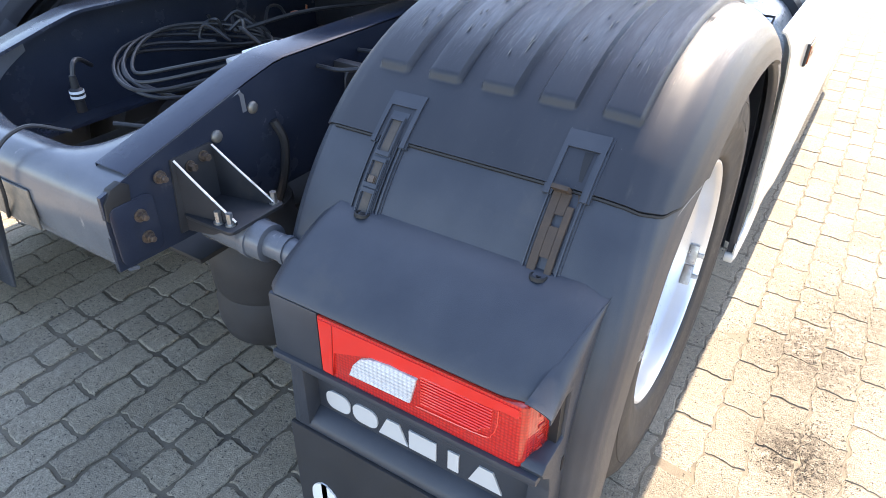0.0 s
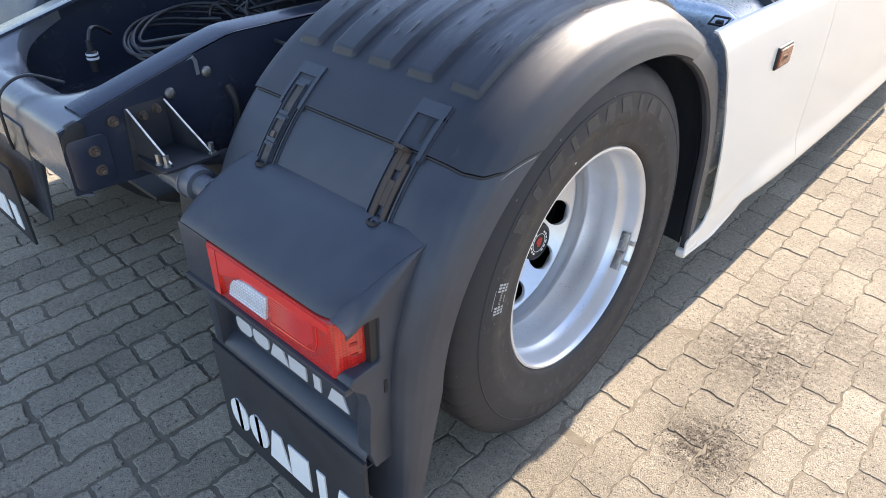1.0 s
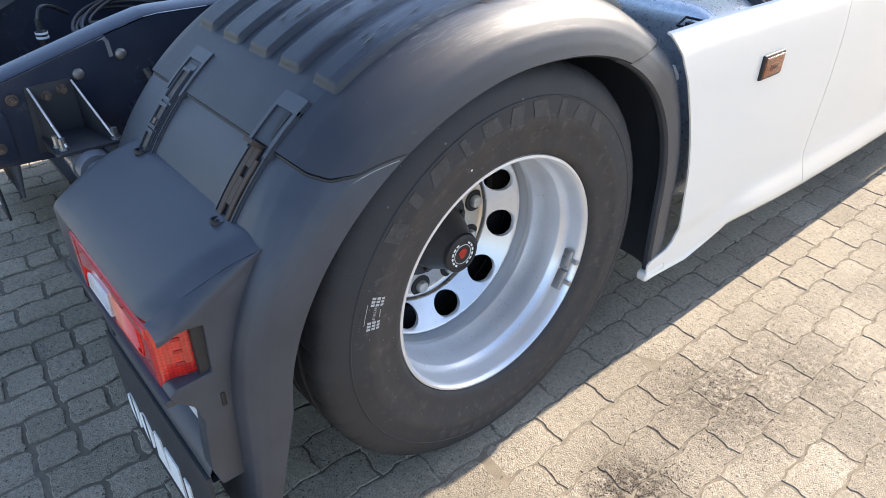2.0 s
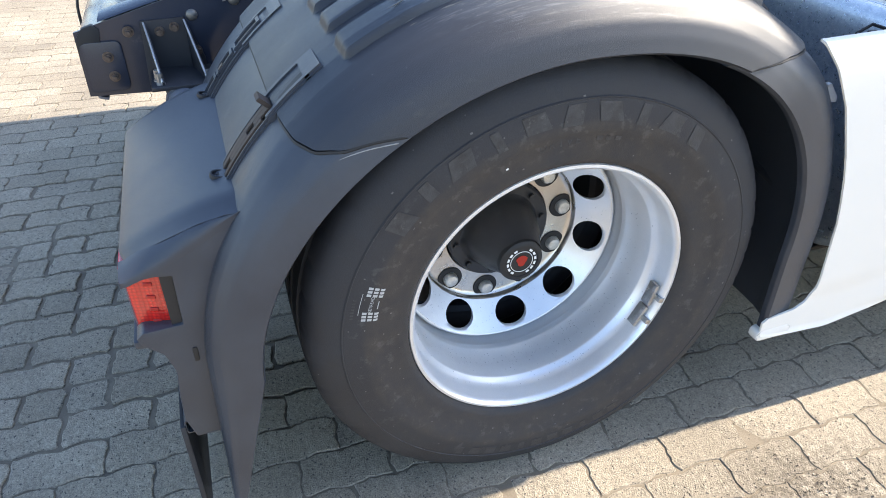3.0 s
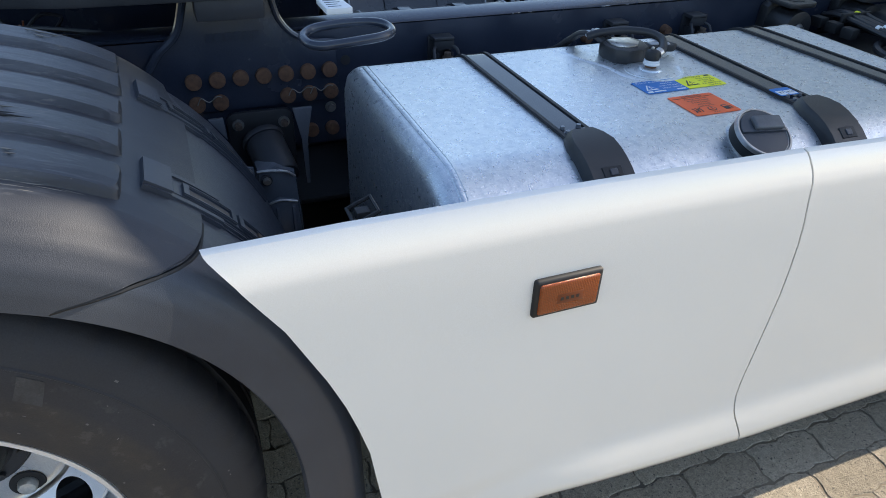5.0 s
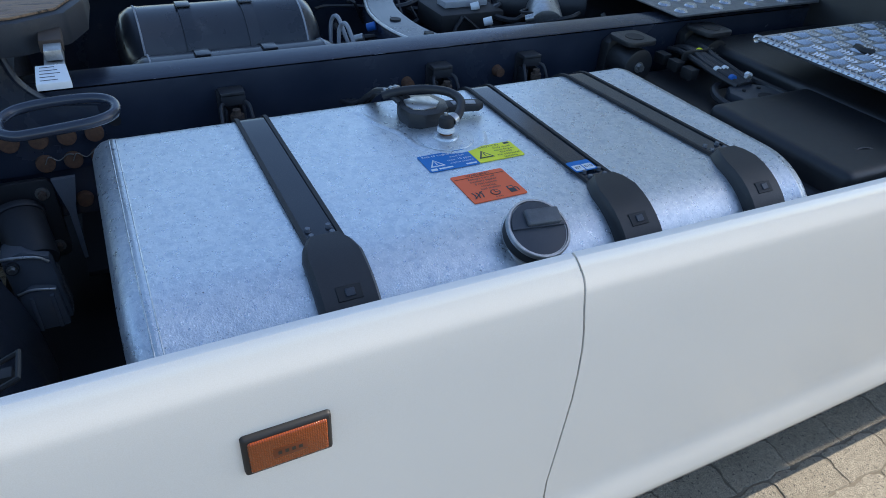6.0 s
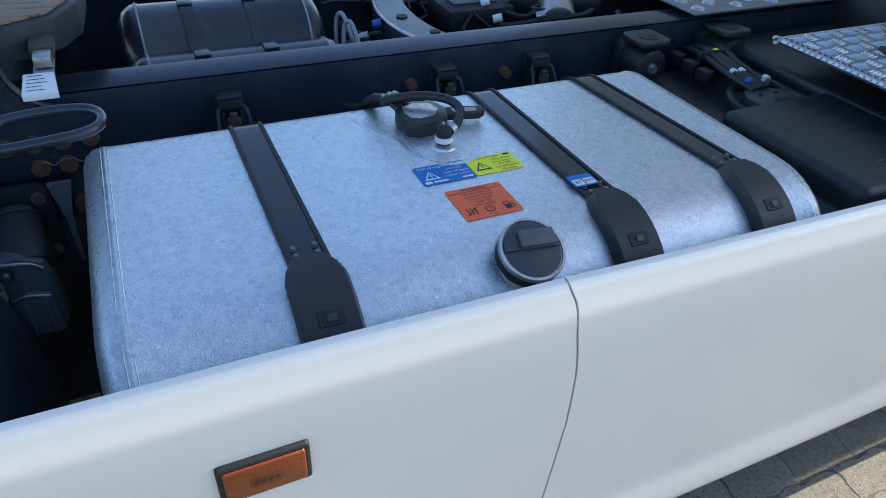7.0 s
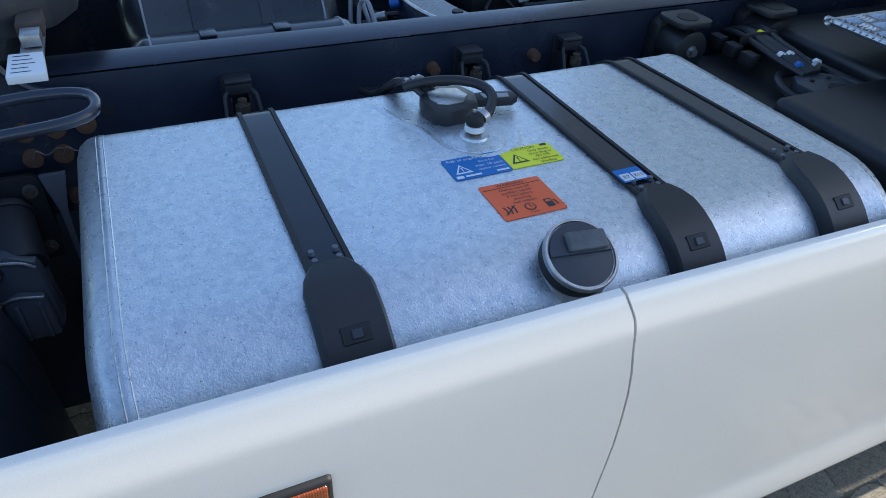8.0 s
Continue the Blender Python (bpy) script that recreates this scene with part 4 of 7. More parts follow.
housing = part("lamp_housing", shell_loft(rows, 0.004), PLASTIC, truck, "black plastic tail lamp housing hood")
# body under the hood: end chamfer, cheeks, shelf, recessed plate and lower ridge
CHEEK_TOP = [(-0.556, 0.797), (-0.600, 0.770), (-0.640, 0.748), (-0.680, 0.727), (-0.715, 0.713), (-0.738, 0.705), (-0.748, 0.7035)]
rows = []
for y, zl in CHEEK_TOP:
    xa, za = hood_end(y), interp(y, HOOD[2:9][::-1]) - (0.0125 if y > -0.69 else 0.0048)
    rows.append([(xa - 0.004, y, za), (xa + (HX1 - xa) * 0.22, y, za - (za - zl) * 0.10), (xa + (HX1 - xa) * 0.55, y, za - (za - zl) * 0.36), (xa + (HX1 - xa) * 0.85, y, za - (za - zl) * 0.74), (HX1 - 0.001, y, zl - 0.001), (HX1 - 0.001, y, zl - 0.010)])
part("housing_shoulder", sheet(B(), rows, 0.003), PLASTIC, housing)
part("housing_body", box(B(), HX0 + 0.004, HX1 - 0.030, -0.685, -0.600, 0.335, 0.708, 0.010), PLASTIC, housing, "moulded lamp body with recessed name plate")
part("housing_cheek", box(B(), HX0 + 0.008, 0.783, -0.7485, -0.640, 0.574, 0.706, 0.008), PLASTIC, housing)
cheek = [(y, z - 0.006) for y, z in CHEEK_TOP[:-1]] + [(-0.700, 0.702), (-0.674, 0.698), (-0.676, 0.602), (-0.738, 0.599), (-0.750, 0.588), (-0.744, 0.574), (-0.716, 0.545), (-0.706, 0.505), (-0.712, 0.440), (-0.714, 0.385), (-0.702, 0.338), (-0.640, 0.338), (-0.620, 0.560), (-0.580, 0.700)]
part("housing_cheek", slab(B(), cheek, 1.170, HX1 - 0.002, "yz", 0.004), PLASTIC, housing)
part("housing_shelf", box(B(), HX0 + 0.006, HX1 - 0.008, -0.757, -0.64, 0.562, 0.579, 0.006), PLASTIC, housing)
ridge = [(-0.660, 0.402), (-0.690, 0.395), (-0.714, 0.376), (-0.720, 0.366), (-0.720, 0.346), (-0.716, 0.338), (-0.660, 0.338)]
part("housing_ridge", sheet(B(), [[(x, y, z) for y, z in ridge] for x in (HX0 + 0.010, 0.90, HX1 - 0.014)], 0.003), PLASTIC, housing)
part("housing_post", box(B(), HX0 + 0.006, HX0 + 0.040, -0.722, -0.66, 0.36, 0.565, 0.010), PLASTIC, housing)
part("housing_slot", box(B(), HX1 - 0.003, HX1 - 0.0004, -0.672, -0.664, 0.520, 0.550, 0.002), BLACK, housing)
for x, y, z in ((0.753, -0.578, 0.8045), (1.098, -0.578, 0.8025)):
    sc = lathe(B(), [(-0.004, 0.0150), (0.0020, 0.0145), (0.0030, 0.0128), (0.0025, 0.0108), (-0.002, 0.0095), (-0.002, 0.005), (0.0015, 0.0045), (0.0015, 0.0001)], (0, 0, 0), 24)
    tilt = Matrix.Rotation(radians(-12), 4, 'X')
    for v in sc.verts:
        v.co = Vector((x, y, z)) + tilt @ Vector((v.co.y, v.co.z, v.co.x))
    part("housing_screw", sc, BLACK, housing)
LX0, LX1, LZ0, LZ1 = 0.785, 1.188, 0.580, 0.7045
LY = -0.750                                       # front face of the lamp
lamp = part("tail_lamp", slab(B(), [(LX0, LY), (LX1 - 0.024, LY), (LX1 - 0.014, LY + 0.005), (LX1 + 0.001, LY + 0.058), (LX0, LY + 0.075)], LZ0, LZ1, "xy", 0.004), RED, truck, "red rectangular tail lamp with clear reversing window")
# smooth upper band with a dip at its outer end, and the smooth inner field beside a moulding line
band = [(LX0 + 0.004, LZ0 + 0.006), (LX0 + 0.026, LZ0 + 0.005), (LX0 + 0.034, LZ0 + 0.060), (LX0 + 0.085, LZ0 + 0.078), (LX0 + 0.110, LZ0 + 0.088), (LX0 + 0.205, LZ0 + 0.092), (LX0 + 0.340, LZ0 + 0.100), (LX0 + 0.348, LZ0 + 0.103), (LX1 - 0.026, LZ0 + 0.103), (LX1 - 0.026, LZ1 - 0.005), (LX0 + 0.004, LZ1 - 0.005)]
part("lamp_band", slab(B(), band, LY - 0.0022, LY + 0.004, "xz"), REDPLAIN, lamp, "smooth red upper band of the lamp")
part("moulding_line", slab(B(), [(LX0 + 0.034, LZ1 - 0.006), (LX0 + 0.0355, LZ1 - 0.006), (LX0 + 0.0275, LZ0 + 0.006), (LX0 + 0.026, LZ0 + 0.006)], LY - 0.0030, LY, "xz"), REDDARK, lamp)
window = [(LX0 + 0.066, LZ0 + 0.029), (LX0 + 0.190, LZ0 + 0.032), (LX0 + 0.203, LZ0 + 0.089), (LX0 + 0.150, LZ0 + 0.092), (LX0 + 0.110, LZ0 + 0.085), (LX0 + 0.090, LZ0 + 0.074), (LX0 + 0.076, LZ0 + 0.056)]
part("reversing_window", slab(B(), window, LY - 0.0055, LY + 0.004, "xz", 0.0012), CLEAR, lamp, "clear ribbed reversing light window")
for k in range(8):
    z = LZ0 + 0.033 + 0.0072 * k
    xa = LX0 + interp(z - LZ0, [(0.029, 0.068), (0.056, 0.078), (0.074, 0.092), (0.085, 0.112), (0.092, 0.150)])
    xb = LX0 + 0.188 + 0.013 * (z - LZ0 - 0.032) / 0.057
    part("window_rib", box(B(), xa, xb, LY - 0.0068, LY - 0.005, z, z + 0.0034, 0.0005, 1), CLEAR, lamp)
for k in range(10):
    z = LZ0 + 0.038 + 0.0062 * k
    part("lens_rib", box(B(), LX0 + 0.208, LX0 + 0.335 - 0.022 * smoothstep(0.060, 0.038, z - LZ0), LY - 0.0030, LY + 0.002, z, z + 0.0036, 0.0008, 1), REDPLAIN, lamp)
curve = [(LX0 + 0.345, LY - 0.0012, LZ0 + 0.100), (LX0 + 0.343, LY - 0.0012, LZ0 + 0.066), (LX0 + 0.336, LY - 0.0012, LZ0 + 0.045), (LX0 + 0.318, LY - 0.0012, LZ0 + 0.034), (LX0 + 0.200, LY - 0.0012, LZ0 + 0.028)]
part("moulding_line", tube(B(), curve, 0.0013, 6), REDPLAIN, lamp)
for k in range(4):
    z = LZ0 + 0.020 + 0.025 * k
    bm = box(B(), -0.007, 0.007, -0.002, 0.002, -0.0035, 0.0035, 0.001, 1)
    bmesh.ops.transform(bm, matrix=Matrix.Translation((LX1 - 0.0052, LY + 0.036, z)) @ Matrix.Rotation(radians(74), 4, 'Z'), verts=bm.verts[:])
    part("side_led", bm, REDDARK, lamp)
part("lamp_gasket", box(B(), LX1 - 0.030, HX1 - 0.008, LY + 0.057, -0.64, LZ0 + 0.002, 0.700), BLACK, lamp, "black gap beside the lamp")


# blocks standing for the maker's name: six white shapes a word
PLATELETTER = plain("grey_white_lettering", (0.52, 0.53, 0.54), 0.45)


def name_blocks(x0, x1, z0, z1, y, parent, material):
    w, h = (x1 - x0) / 6, z1 - z0
    for k in range(6):
        a, b = x0 + w * k + w * 0.05, x0 + w * (k + 1) - w * 0.05
        if k < 2:
            o = rounded(a, b, z0, z1, h * 0.42)
        elif k == 4:
            o = [(a + w * 0.28, z0), (b - w * 0.28, z0), (b - w * 0.28, z1), (a + w * 0.28, z1)]
        elif k == 3:
            o = [(a, z0), (b, z0), (b, z1), (a, z1)]
        else:
            o = [(a - w * 0.06, z0), (b + w * 0.06, z0), (b - w * 0.24, z1), (a + w * 0.24, z1)]
        part("name_block", slab(B(), o, y - 0.0035, y, "xz"), material, parent)


name_blocks(0.722, 1.118, 0.410, 0.456, -0.6855, housing, PLATELETTER)
flap = part("mud_flap", box(B(), 0.655, 1.200, -0.728, -0.718, 0.050, 0.36, 0.003), RUBBER, truck, "black rubber mud flap with white blocks of lettering")
name_blocks(0.690, 1.172, 0.110, 0.214, -0.7285, flap, LETTER)
lf = part("mud_flap", mirrored(box(B(), 0.655, 1.200, -0.728, -0.718, 0.050, 0.36, 0.003)), RUBBER, truck, "black rubber mud flap of the far side")
for k in range(6):
    x = -1.165 + 0.075 * k
    part("name_block", box(B(), x, x + (0.030 if k == 4 else 0.068), -0.732, -0.7285, 0.092, 0.196), LETTER, lf)

# ---- side skirt ----
REAR_EDGE = [(0.245, 0.548), (0.285, 0.545), (0.300, 0.585), (0.312, 0.640), (0.335, 0.662), (0.390, 0.672), (0.575, 0.648), (0.709, 0.608), (0.849, 0.546), (0.930, 0.495), (0.9745, 0.462)]
SEAM = [(0.225, 1.490), (0.272, 1.471), (0.340, 1.441), (0.420, 1.428), (0.550, 1.436), (0.700, 1.445), (0.820, 1.440), (0.900, 1.425), (0.945, 1.420), (0.9745, 1.408)]
SIDE = [(0.225, 1.256), (0.240, 1.268), (0.262, 1.274), (0.300, 1.272), (0.345, 1.266), (0.372, 1.2625), (0.40, 1.262), (0.60, 1.2625), (0.85, 1.261), (0.905, 1.2595), (0.925, 1.2580), (0.935, 1.2555), (0.950, 1.2505), (0.966, 1.2445), (0.972, 1.2405), (0.9745, 1.232)]


def bottom_edge(y):
    return interp(y, [(0.54, 0.262), (0.60, 0.250), (0.75, 0.240), (0.88, 0.262), (0.98, 0.282), (1.10, 0.272), (1.3, 0.256), (1.5, 0.246), (2.0, 0.236), (3.6, 0.236)])


SKIRT_TOP = [(0.46, 0.963), (0.64, 0.967), (1.00, 0.965), (1.42, 0.957), (1.58, 0.951), (2.04, 0.938), (2.60, 0.925), (3.60, 0.915)]


def skirt(lo, hi, n):
    zs = [0.225, 0.232, 0.240, 0.250, 0.262, 0.275, 0.29, 0.31, 0.33, 0.35, 0.375, 0.40, 0.45, 0.5, 0.56, 0.62, 0.68, 0.74, 0.80, 0.85, 0.89, 0.915, 0.925, 0.930, 0.935, 0.942, 0.950, 0.958, 0.966, 0.970, 0.972, 0.9735, 0.9745]
    rows = []
    for z in zs:
        row = []
        for i in range(n + 1):
            f = i / n
            y = lo(z) * (1 - f) + hi(z) * f
            zb = bottom_edge(y)
            zz = z
            if z < 0.5:
                k = (0.5 - z) / (0.5 - 0.225)
                zz = 0.5 - k * (0.5 - zb)
            near = smoothstep(0.75, 1.15, y)
            x = interp(z, SIDE)
            x = 1.258 + (x - 1.258) * (near if z < 0.42 and x > 1.2626 else 1.0)
            zz -= (0.9745 - interp(y, SKIRT_TOP)) * smoothstep(0.5, 0.9, z)
            row.append((x, y, zz))
        rows.append(row)
    bm = sheet(B(), rows, -0.005)
    return bm


rear_panel = part("side_skirt", skirt(lambda z: interp(z, REAR_EDGE), lambda z: interp(z, SEAM) - 0.002, 48), WHITE, truck, "white painted side skirt panel with amber marker lamp", 30)
front_panel = part("side_skirt", skirt(lambda z: interp(z, SEAM) + 0.002, lambda z: 3.55, 60), WHITE, truck, "white painted front side skirt panel", 30)
far_skirt = part("side_skirt", mirrored(skirt(lambda z: interp(z, REAR_EDGE), lambda z: 3.55, 40)), WHITE, truck, "white painted skirt of the far side")
part("marker_base", box(B(), 1.258, 1.2745, 0.909, 1.026, 0.767, 0.837, 0.006, 3), BLACK, rear_panel, "black marker lamp surround")
marker = part("side_marker", box(B(), 1.266, 1.2780, 0.916, 1.019, 0.774, 0.830, 0.004, 3), AMBER, rear_panel, "amber side marker lamp")
part("marker_led", box(B(), 1.275, 1.2785, 0.946, 0.991, 0.790, 0.808, 0.001), AMBERDARK, rear_panel)
for k in range(4):
    part("marker_dot", box(B(), 1.2783, 1.2789, 0.952 + 0.009 * k, 0.957 + 0.009 * k, 0.796, 0.802), INK, rear_panel)
part("skirt_foot", slab(B(), rounded(0.541, 0.640, 0.2485, 0.281, 0.013), 1.236, 1.2645, "yz", 0.005), WHITE, rear_panel)
part("skirt_clip", slab(B(), [(0.519, 0.876), (0.528, 0.878), (0.553, 0.850), (0.556, 0.838), (0.536, 0.838)], 1.222, 1.232, "yz", 0.002), GREYLID, rear_panel, "pale plastic skirt clip")
sb = B()
tube(sb, [(1.18, 0.665, 0.930), (1.18, 0.700, 0.945), (1.135, 0.700, 0.945), (1.135, 0.665, 0.930), (1.18, 0.665, 0.930)], 0.0035, 6, n=0)
box(sb, 1.150, 1.168, 0.672, 0.692, 0.925, 0.940, 0.002)
part("skirt_bracket", sb, BLACK, rear_panel)

# ---- fuel tank ----
TX0, TX1, TY0, TY1, TZ0, TZ1 = 0.545, 1.212, 0.802, 2.040, 0.36, 0.946


def tank_outline(inset=0.0):
    out = []
    for cx, cz, r, a0 in ((TX1 - 0.155, TZ1 - 0.145, 0.150, 0), (TX0 + 0.075, TZ1 - 0.075, 0.075, 90), (TX0 + 0.075, TZ0 + 0.075, 0.075, 180), (TX1 - 0.150, TZ0 + 0.145, 0.145, 270)):
        for k in range(13):
            a = radians(a0 + 90 * k / 12)
            rx = TX1 - cx if cx > 0.9 else r
            out.append((cx + (rx - inset) * math.cos(a), cz + ((TZ1 - cz if cz > 0.65 else cz - TZ0) - inset) * math.sin(a)))
    return out


ends = [(TY0, 0.060), (TY0 + 0.002, 0.030), (TY0 + 0.010, 0.012), (TY0 + 0.022, 0.003), (TY0 + 0.030, 0.0006), (TY0 + 0.037, 0.0), (TY0 + 0.039, -0.0013), (TY0 + 0.043, -0.0013), (TY0 + 0.047, 0.0)]
secs = ends + [(TY0 + 0.047 + (TY1 - TY0 - 0.094) * k / 6, 0.0) for k in range(1, 6)] + [(TY0 + TY1 - y, i) for y, i in ends[::-1]]
bm = B()
rings = [[(x, y, z) for x, z in tank_outline(i)] for y, i in secs]
sheet(bm, rings, 0, True)
bm.verts.ensure_lookup_table()
n = len(rings[0])
bm.faces.new(bm.verts[:n])
bm.faces.new(bm.verts[len(bm.verts) - n:])
tank = part("fuel_tank", bm, ALU, truck, "mottled aluminium fuel tank held by black straps", 40)
for y in (TY0 + 0.036, TY0 + 0.047, TY1 - 0.041):
    bead = B()
    o = tank_outline(-0.0012)
    rows = [[(x, y - 0.0022, z) for x, z in tank_outline(0.001)], [(x, y, z) for x, z in o], [(x, y + 0.0022, z) for x, z in tank_outline(0.001)]]
    part("weld_seam", sheet(bead, rows, 0, True), ALU, tank, "thin weld seam round the tank end")


def over_tank(bm, y0, y1, lift, a, b, thick=0.003):
    """A band over the tank's top; a and b pick a stretch of the outline (0 outer side, 25 inner edge)."""
    o = tank_outline(-lift)[:26]
    pts = []
    for k in range(a, b):
        m = 6 if k == 12 else 1
        for j in range(m):
            pts.append((o[k][0] + (o[k + 1][0] - o[k][0]) * j / m, o[k][1] + (o[k + 1][1] - o[k][1]) * j / m))
    pts.append(o[b])
    return sheet(bm, [[(x, y, z) for y in (y0, y1)] for x, z in pts], thick)


def skewed(bm, skew):
    """Lean a strap along the truck, nil at the outer shoulder and full at the inner edge."""
    for v in bm.verts:
        v.co.y -= skew * (1.03 - v.co.x) / 0.45
    return bm


for ys, yc, skew in ((1.064, 1.086, 0.0), (1.571, 1.591, 0.0), (1.862, 1.883, 0.030)):
    s = skewed(over_tank(B(), ys + 0.006, ys + 0.054, 0.004, 8, 25, 0.003), skew)
    strap = part("tank_strap", s, STRAPPAINT, tank, "dark steel tank strap with rubber edging")
    for y in (ys - 0.001, ys + 0.054):
        part("strap_edging", skewed(over_tank(B(), y, y + 0.007, 0.0065, 8, 25, 0.006), skew), BLACK, tank, "rubber edging of the strap")
    cov = B()
    o = tank_outline(-0.014)[:26]
    rows = []
    for k in range(13):
        x, z = o[k] if k < 12 else (o[12][0] + 0.004, o[12][1])
        half = 0.042 + 0.002 * math.sin(k / 12 * 3.1) - (0.016 if k == 12 else 0.006 if k == 11 else 0)
        lift = 0.004 * math.sin(math.pi * min(k, 11) / 12)
        rows.append([(x - 0.010, yc + 0.006 - half, z - 0.012), (x, yc + 0.006 - half, z), (x + lift, yc + 0.006 - half + 0.006, z + 0.005 + lift), (x + lift, yc + 0.006 + half - 0.006, z + 0.005 + lift), (x, yc + 0.006 + half, z), (x - 0.010, yc + 0.006 + half, z - 0.012)])
    sheet(cov, rows)
    bmesh.ops.holes_fill(cov, edges=[e for e in cov.edges if e.is_boundary])
    part("strap_cover", cov, TARBLACK, tank, "black plastic strap tensioner cover")
    x, z = o[7]
    nrm = Vector((math.cos(radians(52)), 0, math.sin(radians(52))))
    mm = Matrix.Translation((x, yc + 0.006, z)) @ nrm.to_track_quat('Z', 'Y').to_matrix().to_4x4() @ Matrix.Translation((0, 0, 0.0065))
    part("cover_window", box(B(), -0.018, 0.018, -0.011, 0.011, -0.002, 0.0042, 0.001, 1, mm), BLACK, tank)
    part("cover_window", box(B(), -0.006, 0.008, -0.006, 0.006, 0.002, 0.0062, 0.001, 1, mm), PLASTIC, tank)
    for dx, dy in ((1.024, 0.014), (1.024, 0.046), (1.043, 0.014), (1.043, 0.046)):
        part("strap_rivet", cyl(B(), (dx, ys + dy, 0.948), (dx, ys + dy, 0.9555), 0.0055, 12, 0.004), CHASSIS, tank)
    # hanger: a clip on the rail and a bent rod whose feet spread over the tank's edge
    c_ = ys + 0.030 - skew
    hb = B()
    box(hb, 0.391, 0.430, c_ - 0.026, c_ + 0.026, 0.924, 0.934, 0.002)
    box(hb, 0.424, 0.430, c_ - 0.026, c_ + 0.026, 0.905, 0.930, 0.002)
    box(hb, 0.391, 0.397, c_ - 0.030, c_ + 0.030, 0.800, 0.930, 0.002)
    box(hb, 0.397, 0.440, c_ - 0.022, c_ - 0.016, 0.800, 0.900, 0.002)
    box(hb, 0.397, 0.440, c_ + 0.016, c_ + 0.022, 0.800, 0.900, 0.002)
    hanger = part("strap_hanger", hb, DARKSTEEL, tank, "dark steel strap hanger bracket")
    for d in (-1, 1):
        rod = tube(B(), [(0.425, c_ + d * 0.022, 0.912), (0.440, c_ + d * 0.030, 0.906), (0.452, c_ + d * 0.032, 0.888), (0.464, c_ + d * 0.036, 0.868), (0.474, c_ + d * 0.050, 0.858), (0.480, c_ + d * 0.074, 0.856)], 0.0042, 8, n=5)
        part("hanger_rod", rod, DARKSTEEL, hanger)
    bolt_ = cyl(B(), (0.452, c_, 0.820), (0.452, c_, 0.905), 0.0085, 12)
    cyl(bolt_, (0.452, c_, 0.880), (0.452, c_, 0.894), 0.0150, 6)
    part("hanger_bolt", bolt_, BOLTS, hanger)

# filler cap, leaning with the tank's shoulder
CAPGREY = surface("worn_grey_cap_plastic", (0.070, 0.075, 0.085), (0.11, 0.115, 0.125), 60, (0.45, 0.6), 0, 500, 0.15)
CAPM = Matrix.Translation((1.136, 1.406, 0.925)) @ Vector((0.47, 0.0, 0.88)).to_track_quat('Z', 'Y').to_matrix().to_4x4() @ Matrix.Diagonal((0.91, 0.91, 1.0, 1.0))


part("filler_neck", turned([(-0.035, 0.068), (-0.010, 0.064), (-0.004, 0.058), (0.000, 0.053), (0.016, 0.051)], CAPM), STEEL, tank, "welded aluminium filler neck")
part("filler_cap", turned([(0.004, 0.0520), (0.006, 0.0555), (0.026, 0.0560), (0.029, 0.0560), (0.030, 0.0540)], CAPM), BLACK, tank, "black filler cap body")
part("cap_rim", turned([(0.024, 0.0550), (0.0265, 0.0578), (0.0335, 0.0575), (0.0350, 0.0560), (0.0350, 0.0530), (0.0325, 0.0518)], CAPM), STEEL, tank, "bright steel rim of the filler cap")
part("cap_plate", turned([(0.0290, 0.0525), (0.0322, 0.0520), (0.0326, 0.0500)], CAPM), PLASTIC, tank, "dark grey plastic filler cap top")
CAPTURN = CAPM @ Matrix.Rotation(radians(-6), 4, 'Z')
step = slab(B(), [(0.0505 * math.cos(a), 0.0505 * math.sin(a)) for a in [math.pi * k / 18 for k in range(19)]], 0.0318, 0.0372, "xy", 0.0012)
bmesh.ops.transform(step, matrix=CAPTURN, verts=step.verts[:])
part("cap_step", step, PLASTIC, tank, "raised half of the filler cap top")
grip = box(B(), -0.022, 0.042, 0.002, 0.032, 0.036, 0.0455, 0.004, 3, CAPTURN)
part("cap_grip", grip, CAPGREY, tank, "grey locking flap on the filler cap")

# level sender with hose
SX, SY, SZ = 0.806, 1.418, 0.946
part("dish_edge", tube(B(), [(0.640, 1.300, 0.9462), (0.700, 1.318, 0.9466), (0.760, 1.345, 0.9466), (0.820, 1.352, 0.9466), (0.862, 1.392, 0.9466), (0.868, 1.430, 0.9466), (0.850, 1.475, 0.9464), (0.800, 1.500, 0.9460)], 0.0, n=4, section=[(-0.012, -0.0015), (-0.004, 0.0012), (0.004, 0.0012), (0.012, -0.0015)]), ALU, tank, "pressed edge of the sender dish")
part("sender_base", turned([(-0.004, 0.056), (0.002, 0.054), (0.004, 0.040), (0.0045, 0.026), (0.008, 0.024), (0.009, 0.016)], pose(SX, SY, SZ)), ALU, tank, "dished aluminium sender flange")
part("sender_stem", turned([(0.0, 0.012), (0.014, 0.012), (0.015, 0.0105), (0.020, 0.0105)], pose(SX, SY, SZ + 0.004)), RUST, tank, "rusty sender stem")
part("sender_collar", turned([(0.0, 0.0150), (0.002, 0.0175), (0.005, 0.0175), (0.006, 0.0155), (0.008, 0.0155), (0.009, 0.0170), (0.011, 0.0165)], pose(SX, SY, SZ + 0.014)), PAPER, tank, "white ringed sender collar")
part("sender_plug", turned([(0.0, 0.0135), (0.002, 0.0150), (0.014, 0.0148), (0.019, 0.0125), (0.022, 0.0060)], pose(SX - 0.001, SY, SZ + 0.024)), BLACK, tank, "black sender plug")
